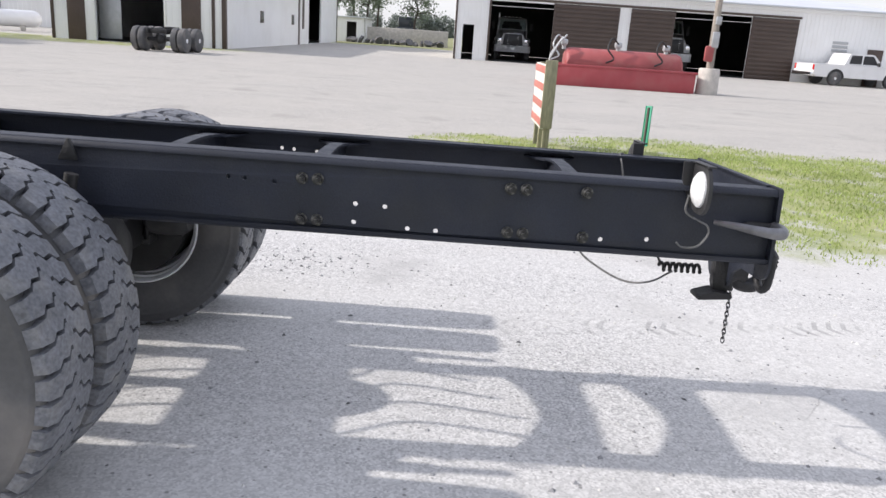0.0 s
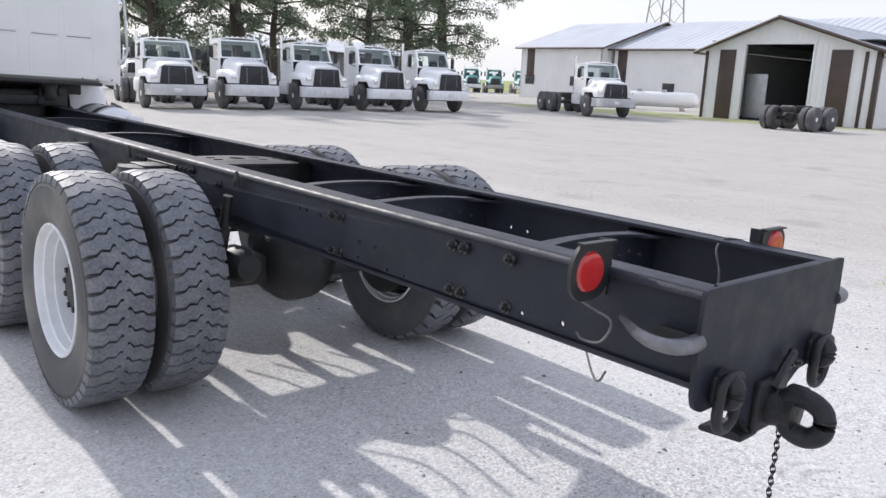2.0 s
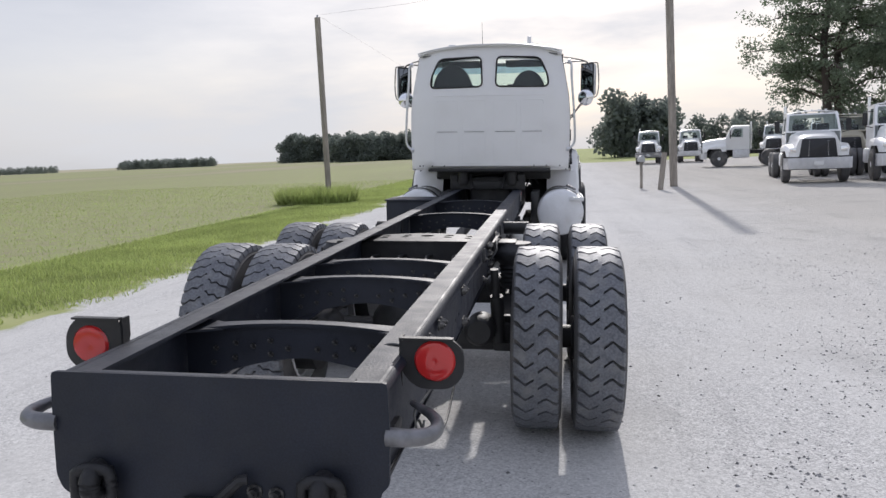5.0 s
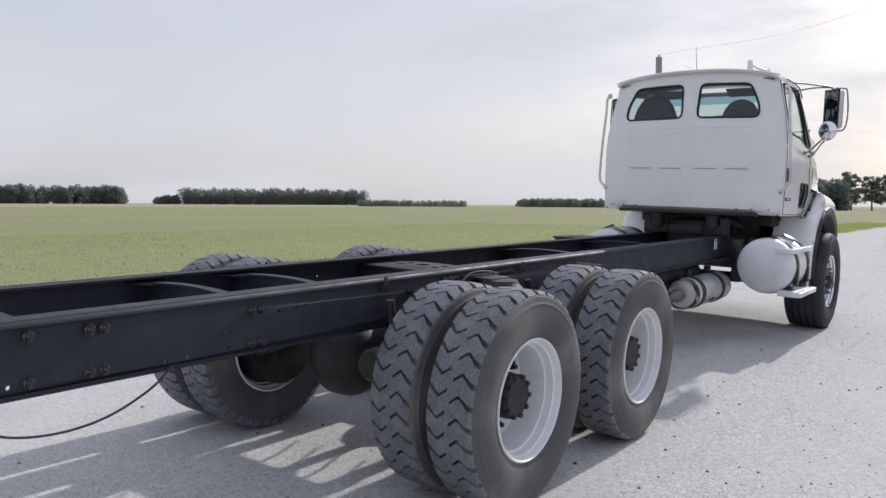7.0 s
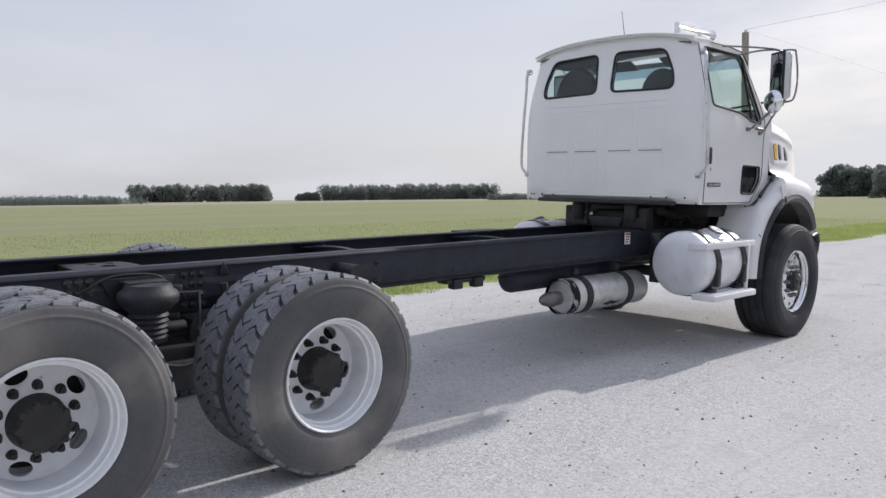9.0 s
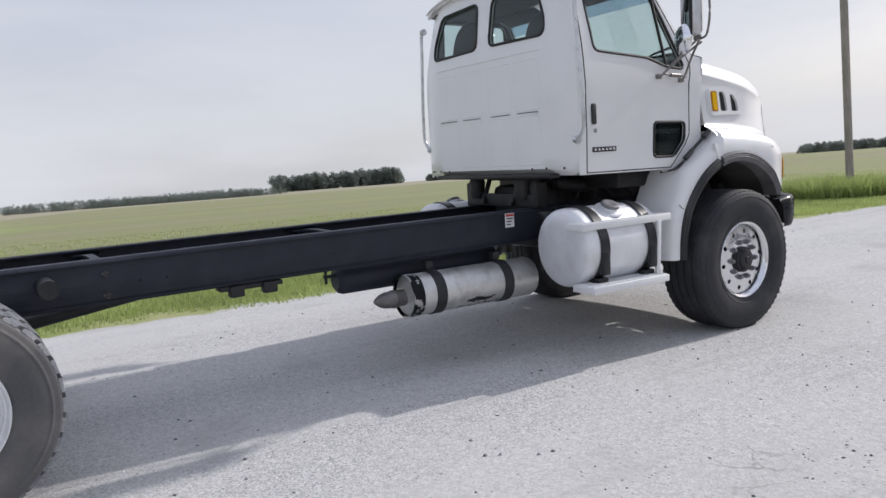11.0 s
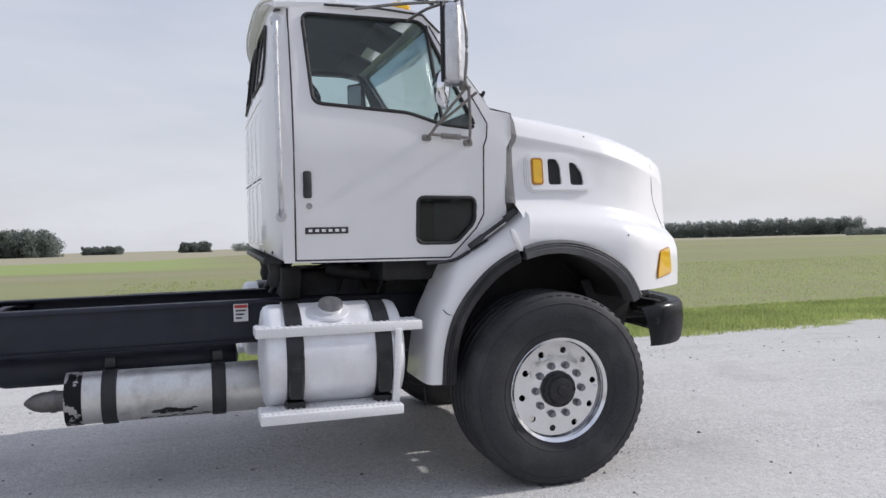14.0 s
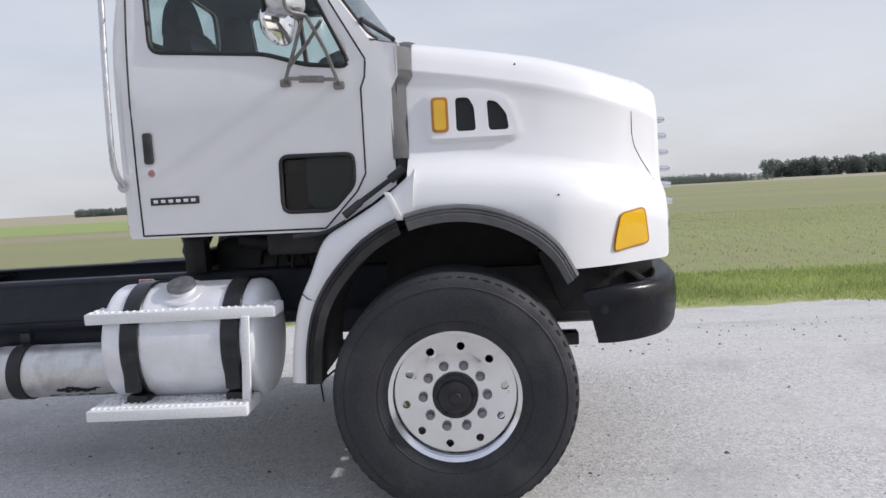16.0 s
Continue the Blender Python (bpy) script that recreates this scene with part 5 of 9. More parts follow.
    # cowl between windscreen and bonnet
    bm = B()
    rows = []
    for u in [-1 + k / 10 for k in range(21)]:
        p = ws_at(u, 0.02)
        rows.append([bm.verts.new(p), bm.verts.new((u * 0.972, max(p.y + 0.02, 9.085), 2.145 + 0.045 * (1 - u * u))), bm.verts.new((u * 0.94, 9.05, 1.55))])
    for a, b in zip(rows, rows[1:]):
        for j in range(2):
            bm.faces.new((a[j], a[j + 1], b[j + 1], b[j]))
    part("cowl", bm, M_WHITE, cab, sharp=50)
    for x in (-0.45, 0.45):
        bm = B()
        tube(bm, [(x, 9.03, 2.205), (x + 0.12, 9.02, 2.235), (x + 0.45, 8.93, 2.26)], 0.008, 6)
        tube(bm, [(x + 0.1, 9.03, 2.232), (x + 0.5, 8.925, 2.262)], 0.011, 6)
        bar(bm, (x, 9.03, 2.17), (x, 9.03, 2.215), 0.02)
        part("wiper", bm, M_PLASTIC, cab)


build_cab_shell()


def build_cab_inside():
    for s in (-1, 1):
        bm = B()
        prism(bm, rounded([(7.93, 1.62), (8.09, 1.62), (8.02, 2.30), (7.93, 2.36), (7.88, 2.28)], 0.05), "x", s * 0.42 - 0.25, s * 0.42 + 0.25, 0.05)
        mid_x, half_x = (0.47, 0.20) if s > 0 else (-0.47, 0.25)
        top = [(mid_x + half_x * math.cos(a), 2.28 + (0.245 if s > 0 else 0.33) * math.sin(a)) for a in [math.pi * k / 12 for k in range(13)]]
        prism(bm, top, "y", 7.87, 7.97, 0.03)
        box(bm, (s * 0.42, 8.28, 1.66), (0.5, 0.5, 0.16), 0.05)
        box(bm, (s * 0.42, 8.28, 1.45), (0.38, 0.4, 0.26), 0.02)
        part("seat", bm, M_SEAT, cab, "dark cloth high-backed seat")
    bm = B()
    prism(bm, rounded([(8.62, 1.40), (8.95, 1.40), (8.97, 2.10), (8.85, 2.15), (8.68, 2.08), (8.62, 1.90)], 0.05), "x", -0.93, 0.93, 0.02)
    part("dashboard", bm, M_TRIM, cab, "dark grey dashboard")
    bm = B()
    m = pose(-0.42, 8.50, 2.06, -55, 0, 0)
    tube(bm, [m @ Vector((0.23 * math.cos(a), 0.23 * math.sin(a), 0)) for a in [2 * math.pi * k / 28 for k in range(28)]], 0.015, 8, True)
    for a in (0.3, 2.84, 4.71):
        bar(bm, m @ Vector((0, 0, -0.02)), m @ Vector((0.22 * math.cos(a), 0.22 * math.sin(a), 0)), 0.013)
    bar(bm, m @ Vector((0, 0, -0.3)), m @ Vector((0, 0, 0.01)), 0.04)
    part("steering_wheel", bm, M_PLASTIC, cab, "black steering wheel")
    bm = B()
    rows = [[bm.verts.new((u * 0.82, y, 2.70 + 0.07 * (1 - u * u))) for u in [-1 + k / 6 for k in range(13)]] for y in (7.76, 8.1, 8.5)]
    for a, b in zip(rows, rows[1:]):
        for k in range(12):
            bm.faces.new((a[k], a[k + 1], b[k + 1], b[k]))
    ext = bmesh.ops.extrude_face_region(bm, geom=bm.faces[:])
    bmesh.ops.translate(bm, verts=[v for v in ext["geom"] if isinstance(v, bmesh.types.BMVert)], vec=(0, 0, -0.012))
    part("headlining", bm, M_TRIM, cab)
    bm = B()
    for x in (-0.42, 0.42):
        box(bm, (0, 0, 0), (0.52, 0.17, 0.018), 0.006, pose(x, 8.44, 2.665, -22, 0, 0))
    part("sun_visor", bm, M_TRIM, cab)
    bm = B()
    box(bm, (0, 8.3, 1.36), (1.84, 1.0, 0.03))
    part("cab_floor", bm, M_TRIM, cab)


build_cab_inside()


def build_roof_gear():
    # air horn lying fore and aft on its brackets
    bm = B()
    ym = Matrix(((0, 1, 0, 0.47), (1, 0, 0, 0), (0, 0, 1, 2.925), (0, 0, 0, 1)))
    lathe(bm, [(8.17, 0.0), (8.17, 0.012), (8.40, 0.013), (8.60, 0.018), (8.70, 0.027), (8.75, 0.04), (8.775, 0.055), (8.778, 0.05), (8.74, 0.02), (8.74, 0.0)], 24, ym)
    horn = part("air_horn", bm, M_CHROME, cab, "slim chrome air horn on the roof")
    bm = B()
    box(bm, (0.47, 8.15, 2.915), (0.05, 0.045, 0.10), 0.008)
    box(bm, (0.47, 8.15, 2.835), (0.04, 0.05, 0.08), 0.006)
    part("horn_valve", bm, M_TREADPLATE, horn)
    bm = B()
    box(bm, (0.47, 8.56, 2.86), (0.03, 0.03, 0.12), 0.006)
    part("horn_bracket", bm, M_TREADPLATE, horn)
    for x in (-0.55, -0.28, 0, 0.28, 0.55):
        bm = B()
        box(bm, (x, 8.53, 2.842 - 0.08 * x * x), (0.13, 0.12, 0.06), 0.024, seg=3)
        part("marker_lamp", bm, M_AMBER, cab, "amber roof marker lamp")
    bm = B()
    box(bm, (-0.48, 8.0, 2.845), (0.09, 0.07, 0.04), 0.01)
    part("roof_fitting", bm, M_TREADPLATE, cab)
    bm = B()
    bar(bm, (-0.12, 8.2, 2.84), (-0.12, 8.12, 3.15), 0.004, 0.002, 6)
    bar(bm, (-0.12, 8.2, 2.83), (-0.12, 8.195, 2.87), 0.012, 0.008, 8)
    part("antenna", bm, M_PLASTIC, cab)
    # dark lip above the door window
    for s in (-1, 1):
        bm = B()
        tube(bm, [(s * 0.885, 8.02, 2.72), (s * 0.885, 8.3, 2.722), (s * 0.885, 8.58, 2.70), (s * 0.90, 8.68, 2.60)], 0.007, 6)
        part("drip_gutter", bm, M_PLASTIC, cab)


build_roof_gear()


def build_mirror(s):
    bm = B()
    arms = [
        [(s * 0.90, 8.19, 2.705), (s * 1.05, 8.40, 2.705), (s * 1.19, 8.63, 2.695), (s * 1.225, 8.66, 2.665)],
        [(s * 0.89, 8.49, 2.66), (s * 1.05, 8.56, 2.69), (s * 1.18, 8.645, 2.695), (s * 1.225, 8.66, 2.665)],
        [(s * 0.965, 8.565, 1.992), (s * 1.02, 8.575, 2.005), (s * 1.12, 8.65, 2.13), (s * 1.235, 8.72, 2.24)],
        [(s * 0.962, 8.81, 1.965), (s * 1.02, 8.81, 1.985), (s * 1.11, 8.78, 2.11), (s * 1.235, 8.73, 2.24)],
        [(s * 1.03, 8.575, 2.008), (s * 1.035, 8.81, 1.988)],
        [(s * 1.06, 8.60, 2.05), (s * 1.12, 8.705, 2.14), (s * 1.20, 8.79, 2.22)],
        [(s * 1.23, 8.66, 2.688), (s * 1.325, 8.66, 2.680), (s * 1.345, 8.66, 2.655), (s * 1.36, 8.675, 2.5), (s * 1.36, 8.675, 2.36), (s * 1.335, 8.675, 2.25), (s * 1.25, 8.73, 2.235)],
    ]
    for pts in arms:
        tube(bm, pts if len(pts) < 4 else bend(pts, 4), 0.0085, 8)
    for y, z in ((8.565, 1.992), (8.81, 1.967)):
        box(bm, (s * 0.985, y, z), (0.035, 0.05, 0.035), 0.008)
    bar(bm, (s * 1.032, 8.64, 2.0), (s * 1.034, 8.75, 1.993), 0.016)
    arm = part("mirror_arm", bm, M_ARM, truck, "dull worn steel tube mirror arm")
    bm = B()
    turned = pose(s * 1.235, 8.65, 2.458, 0, 0, -30 * s)
    box(bm, (0, 0, 0), (0.185, 0.10, 0.42), 0.04, turned, seg=4)
    head = part("mirror_head", bm, M_STAINLESS, arm, "tall dull metal mirror head")
    bm = B()
    box(bm, (0, -0.046, 0), (0.188, 0.016, 0.424), 0.006, turned)
    part("mirror_frame", bm, M_GASKET, head, "black rubber frame")
    bm = B()
    box(bm, (0, -0.0545, 0), (0.158, 0.004, 0.385), 0.0015, turned)
    part("mirror_glass", bm, M_MIRROR, head, "flat mirror glass")
    bm = B()
    box(bm, (s * 1.235, 8.70, 2.245), (0.05, 0.04, 0.05), 0.01)
    part("mirror_clamp", bm, M_ARM, arm)
    bm = B()
    lathe(bm, [(-0.055, 0.0), (-0.048, 0.05), (-0.028, 0.088), (0.0, 0.108), (0.012, 0.11), (0.02, 0.104), (0.03, 0.06), (0.034, 0.0)], 26, pose(s * 1.19, 8.60, 2.233, 0, 0, 90 - 26 * s))
    part("round_mirror", bm, M_CHROME, arm, "round convex chrome spot mirror")


build_mirror(1)
build_mirror(-1)


# ---- bonnet, wings, bumper ----
ARCH = [(8.60, 0.62), (8.615, 0.80), (8.66, 0.97), (8.75, 1.115), (8.89, 1.255), (9.05, 1.345), (9.20, 1.385), (9.36, 1.39), (9.52, 1.355), (9.67, 1.28), (9.78, 1.18), (9.86, 1.06)]
ARCH_S = [tuple(p)[:2] for p in bend([(y, z, 0) for y, z in ARCH], 4)]
BACK_EDGE = [(8.505, 0.62), (8.525, 0.80), (8.56, 0.97), (8.63, 1.12), (8.70, 1.27), (8.80, 1.335), (8.93, 1.41), (9.03, 1.48), (9.14, 1.575)]


def arch_z(y):
    if y >= 9.86:
        return 1.085
    for (y0, z0), (y1, z1) in zip(ARCH_S, ARCH_S[1:]):
        if y0 <= y <= y1:
            return z0 + (z1 - z0) * (y - y0) / max(1e-6, y1 - y0)
    return 1.3


def bonnet_section(y):
    u = (y - 9.11) / 1.27
    zt = 2.205 - 0.165 * u - 0.08 * u * u - 0.018 * max(0, (u - 0.93) / 0.07) ** 2
    ws = 0.955 - 0.04 * u - 0.22 * u ** 4
    zf = 1.60 - 0.03 * u - 0.14 * u * u
    xf = 1.135 - 0.02 * (1 - u) - 0.29 * max(0, (u - 0.5) / 0.5) ** 1.7
    zb = arch_z(y)
    lip = 0.010 * max(0.0, 1 - u / 0.85)
    pts = [(0, zt), (0.4 * ws, zt - 0.005), (0.66 * ws, zt - 0.016), (0.80 * ws, zt - 0.034), (0.875 * ws, zt - 0.058), (0.912 * ws, zt - 0.09),
           (0.934 * ws, zt - 0.13), (0.952 * ws, zt - 0.172), (0.958 * ws, zt - 0.184), (0.958 * ws - lip, zt - 0.202), (0.963 * ws - 0.8 * lip, zt - 0.268), (0.975 * ws - 0.5 * lip, zf + 0.18), (0.995 * ws, zf + 0.055), (ws + 0.012, zf + 0.015),
           (ws + (xf - ws) * 0.35, zf - 0.012), (ws + (xf - ws) * 0.72, zf - 0.05), (ws + (xf - ws) * 0.94, zf - 0.11), (xf, zf - 0.18), (xf + 0.002, max(zb + 0.03, zf - 0.24) if zf - 0.24 > zb else (zf - 0.18 + zb) / 2), (xf, zb)]
    return pts


def step_back(z):
    """The bonnet's rear edge steps back below the cowl's shoulder."""
    k = min(1.0, max(0.0, (2.0 - z) / 0.06))
    return 0.032 * k * k * (3 - 2 * k)


def build_bonnet():
    bm = B()
    ys = [9.137 + 1.243 * k / 36 for k in range(37)]
    rows = []
    for y in ys:
        half = bonnet_section(y)
        line = [(-x, z) for x, z in half[:0:-1]] + half
        rows.append([bm.verts.new((x, y - step_back(z) * max(0.0, 1 - (y - 9.137) / 0.2), z)) for x, z in line])
    m = len(rows[0])
    for a, b in zip(rows, rows[1:]):
        for j in range(m - 1):
            bm.faces.new((a[j], a[j + 1], b[j + 1], b[j]))
    # rounded nose
    last = bonnet_section(ys[-1])
    line = [(-x, z) for x, z in last[:0:-1]] + last
    prev = rows[-1]
    for grow_y, shrink in ((0.018, 0.985), (0.03, 0.95), (0.034, 0.88)):
        cz = 1.5
        row = [bm.verts.new((x * shrink, ys[-1] + grow_y, cz + (z - cz) * shrink)) for x, z in line]
        for j in range(m - 1):
            bm.faces.new((prev[j], prev[j + 1], row[j + 1], row[j]))
        prev = row
    bm.faces.new(prev)
    bonnet = part("bonnet", bm, M_WHITE, truck, "white one-piece bonnet with wide flared wings", sharp=60)
    # side vents: an amber lamp and two dark openings in a raised surround
    for s in (-1, 1):
        def skin(y, z, d=0.0):
            sec = bonnet_section(y)
            for (x0, z0), (x1, z1) in zip(sec, sec[1:]):
                if z1 <= z <= z0 and z0 - z1 > 1e-6:
                    return Vector((s * (x0 + (x1 - x0) * (z0 - z) / (z0 - z1) + d), y, z))
            return Vector((s * 0.96, y, z))
        bm = B()
        surround = rounded([(9.205, 1.90), (9.46, 1.905), (9.575, 1.87), (9.635, 1.70), (9.205, 1.70)], 0.045)
        vents = [rounded([(9.335, 1.885), (9.395, 1.885), (9.42, 1.84), (9.425, 1.73), (9.335, 1.73)], 0.018), rounded([(9.48, 1.868), (9.525, 1.86), (9.57, 1.80), (9.578, 1.728), (9.485, 1.728)], 0.018)]
        lampo = rounded([(9.222, 1.89), (9.30, 1.89), (9.30, 1.728), (9.222, 1.728)], 0.02)
        panel(bm, surround, vents + [lampo], lambda y, z: skin(y, z, 0.022), lambda y, z, s=s: Vector((-s * 0.036, 0, 0)), 0.06)
        pod = part("vent_surround", bm, M_WHITE, bonnet, "raised white vent surround")
        for out, proud in ((0.010, 0.015), (0.020, 0.007)):
            bm = B()
            panel(bm, grow(surround, out), [grow(surround, -0.008)], lambda y, z, proud=proud: skin(y, z, proud), lambda y, z, s=s: Vector((-s * 0.03, 0, 0)), 0.06)
            part("surround_foot", bm, M_WHITE, pod)
        for v in vents:
            bm = B()
            panel(bm, grow(v, 0.003), [], lambda y, z: skin(y, z, 0.004), lambda y, z, s=s: Vector((-s * 0.012, 0, 0)))
            vent = part("vent_mesh", bm, M_GASKET, pod, "dark vent opening")
        bm = B()
        panel(bm, lampo, [], lambda y, z: skin(y, z, 0.026), lambda y, z, s=s: Vector((-s * 0.04, 0, 0)), 0.03)
        lamp = part("side_lamp", bm, M_AMBERDARK, pod, "amber side lamp")
        bm = B()
        panel(bm, rounded([(9.234, 1.878), (9.288, 1.878), (9.288, 1.74), (9.234, 1.74)], 0.016), [], lambda y, z: skin(y, z, 0.031), lambda y, z, s=s: Vector((-s * 0.02, 0, 0)), 0.03)
        part("lens", bm, M_AMBER, lamp)
        # corner lamp in the wing
        bm = B()
        hl = rounded([(10.122, 1.318), (10.278, 1.338), (10.296, 1.165), (10.072, 1.142), (10.085, 1.21)], 0.03)
        panel(bm, hl, [], lambda y, z: skin(y, z, 0.008), lambda y, z, s=s: Vector((-s * 0.03, 0, 0)), 0.04)
        lamp = part("turn_lamp", bm, M_AMBERDARK, bonnet, "amber wrap-round turn lamp")
        bm = B()
        panel(bm, grow(hl, -0.008), [], lambda y, z: skin(y, z, 0.014), lambda y, z, s=s: Vector((-s * 0.02, 0, 0)), 0.04)
        part("lens", bm, M_AMBER, lamp)
        bm = B()
        panel(bm, rounded([(s * 0.60, 1.165), (s * 0.80, 1.175), (s * 0.79, 1.315), (s * 0.60, 1.32)], 0.02), [], lambda x, z: Vector((x, 10.417, z)), lambda x, z: Vector((0, -0.02, 0)))
        part("headlamp", bm, M_CHROME, bonnet, "clear headlamp")
        for y, z in ((9.62, 2.03), (9.78, 1.42)):
            bm = B()
            p = skin(y, z)
            bar(bm, p - Vector((s * 0.004, 0, 0)), p + Vector((s * 0.003, 0, 0)), 0.005, seg=8)
            part("bonnet_rivet", bm, M_GASKET, bonnet)
        # grille seam behind the nose
        bm = B()
        tube(bm, [skin(y, z, 0.0005) for y, z in ((10.275, 1.97), (10.275, 1.93), (10.268, 1.86), (10.262, 1.78), (10.26, 1.68), (10.27, 1.62), (10.30, 1.56), (10.345, 1.49), (10.37, 1.45))], 0.0018, 6)
        part("nose_seam", bm, M_RIBGREY, bonnet)
    # rubber seal between cowl and bonnet
    bm = B()
    sec = bonnet_section(9.115)[:14]
    sec = [(a[0] + (b[0] - a[0]) * j / 5, a[1] + (b[1] - a[1]) * j / 5) for a, b in zip(sec, sec[1:]) for j in range(5)] + [sec[-1]]
    line = [(-x, z) for x, z in sec[:0:-1]] + sec
    for k in range(5):
        t = k / 4
        y = 9.070 + 0.072 * t
        puff = 0.005 * math.sin(math.pi * t)
        row = []
        for x, z in line:
            wide = cab_half(z) + 0.002 if abs(x) > 0.85 and z > 1.55 else abs(x) + 0.004
            row.append(bm.verts.new((math.copysign(wide * (1 - t) + (abs(x) + 0.004) * t + puff, x) if abs(x) > 0.01 else 0.0, y - step_back(z), z + 0.002 + puff)))
        if k:
            for j in range(len(row) - 1):
                bm.faces.new((last_row[j], last_row[j + 1], row[j + 1], row[j]))
        last_row = row
    bmesh.ops.solidify(bm, geom=bm.faces[:], thickness=0.008)
    part("cowl_seal", bm, M_SEAL, truck, "wide grey rubber seal behind the bonnet")
    # grille with bright bars
    bm = B()
    panel(bm, rounded([(-0.5, 1.26), (0.5, 1.26), (0.44, 1.80), (-0.44, 1.80)], 0.06), [], lambda x, z: Vector((x, 10.44 - 0.05 * (z - 1.3), z)), lambda x, z: Vector((0, -0.03, 0)))
    grille = part("grille", bm, M_GRILLE, truck, "dark grille with bright bars")
    for k in range(6):
        bm = B()
        z = 1.33 + 0.085 * k
        box(bm, (0, 10.478 - 0.05 * (z - 1.3), z), (0.98 - 0.02 * k, 0.08, 0.03), 0.01)
        part("grille_bar", bm, M_CHROME, grille)


build_bonnet()


def build_wing_backs():
    for s in (-1, 1):
        # the wing behind the wheel, below the cab
        bm = B()
        back = [tuple(p)[:2] for p in bend([(y, z, 0) for y, z in BACK_EDGE], 4)]
        n = len(back)
        # the stretch of the arch from its foot to the cowl
        front = []
        target = [p for p in ARCH_S if p[0] <= 9.14 or p[1] < 1.2 and p[0] < 9.2]
        for k in range(n):
            t = k / (n - 1) * (len(target) - 1)
            i = min(int(t), len(target) - 2)
            f = t - i
            front.append((target[i][0] * (1 - f) + target[i + 1][0] * f, target[i][1] * (1 - f) + target[i + 1][1] * f))
        rows = []
        for (y0, z0), (y1, z1) in zip(back, front):
            row = []
            for x, f in ((0.70, -0.02), (0.98, 0.0), (1.05, 0.03), (1.095, 0.14), (1.118, 0.35), (1.128, 0.7), (1.128, 1.0), (1.06, 1.02), (0.72, 1.02)):
                row.append(bm.verts.new((s * x, y0 + (y1 - y0) * f, z0 + (z1 - z0) * f)))
            rows.append(row)
        for a, b in zip(rows, rows[1:]):
            for j in range(len(a) - 1):
                bm.faces.new((a[j], a[j + 1], b[j + 1], b[j]))
        bm.faces.new(rows[0])
        bm.faces.new(rows[-1])
        wing = part("rear_wing", bm, M_WHITE, truck, "white wing panel behind the front wheel", sharp=50)
        # seam where the cab meets the wing
        bm = B()
        tube(bm, bend([(s * 0.985, 8.71, 1.30), (s * 0.992, 8.80, 1.343), (s * 0.992, 8.92, 1.412)], 5), 0.006, 6)
        part("wing_seam", bm, M_GASKET, wing)
        # crack in the paint
        bm = B()
        tube(bm, [(s * 1.1215, 8.60, 1.035), (s * 1.124, 8.625, 1.01), (s * 1.126, 8.655, 1.0), (s * 1.128, 8.675, 0.965)], 0.0028, 5)
        part("paint_crack", bm, M_DARKPRINT, wing)
        # black flare round the opening
        bm = B()
        c = Vector((9.26, 0.6))
        # the front stretch is coloured grey for the sun on its ribs
        for stretch_of, rubber, tale in (([p for p in ARCH_S if p[0] <= 9.075], M_PLASTIC, "black rubber wheel-arch flare"), ([p for p in ARCH_S if p[0] > 9.055], M_RIBGREY, "ribbed wheel-arch flare coloured grey as in sunlight")):
          bm = B()
          rows = []
          for y, z in stretch_of:
            inward = (c - Vector((y, z))).normalized()
            row = []
            for x, d in ((1.02, -0.012), (1.128, -0.012), (1.150, -0.006), (1.155, 0.004), (1.149, 0.010), (1.156, 0.017), (1.150, 0.024), (1.157, 0.032), (1.151, 0.042), (1.14, 0.066), (1.02, 0.066)):
                p = Vector((y, z)) + inward * d
                row.append(bm.verts.new((s * x, p.x, p.y)))
            rows.append(row)
          for a, b in zip(rows, rows[1:]):
            for j in range(len(a) - 1):
                bm.faces.new((a[j], a[j + 1], b[j + 1], b[j]))
          bm.faces.new(rows[0])
          bm.faces.new(rows[-1][::-1])
          part("wheel_arch_flare", bm, rubber, truck, tale, sharp=40)
        # inner liner, an arched dark sheet
        bm = B()
        rows = []
        for y, z in ARCH_S:
            p = Vector((y, z)) + (c - Vector((y, z))).normalized() * 0.05
            rows.append([bm.verts.new((s * x, p.x, p.y)) for x in (0.5, 0.8, 1.10)])
        for a, b in zip(rows, rows[1:]):
            for j in range(2):
                bm.faces.new((a[j], a[j + 1], b[j + 1], b[j]))
        part("arch_liner", bm, M_BLACKROUGH, truck)
        # bonnet latch strap and rubber bumper
        bm = B()
        for (p, q, w) in (((8.80, 1.372), (8.88, 1.432), 0.019), ((8.88, 1.432), (9.02, 1.525), 0.013), ((9.02, 1.525), (9.085, 1.575), 0.022)):
            a, b = Vector((s * 1.02, *p)), Vector((s * 1.02, *q))
            bar(bm, a, b, w, w * 0.9, 10)
        part("bonnet_strap", bm, M_PLASTIC, truck, "black rubber bonnet strap")
        bm = B()
        prism(bm, [(9.00, 1.475), (9.03, 1.47), (9.085, 1.345), (9.05, 1.345)], "x", s * 1.125 - 0.012, s * 1.125 + 0.012, 0.004)
        part("latch_plate", bm, M_WHITE, truck)
        bm = B()
        tube(bm, bend([(s * 1.0, 8.80, 1.345), (s * 1.01, 8.70, 1.30), (s * 1.0, 8.55, 1.285)], 4), 0.010, 6)
        part("wing_cable", bm, M_PLASTIC, truck)


build_wing_backs()


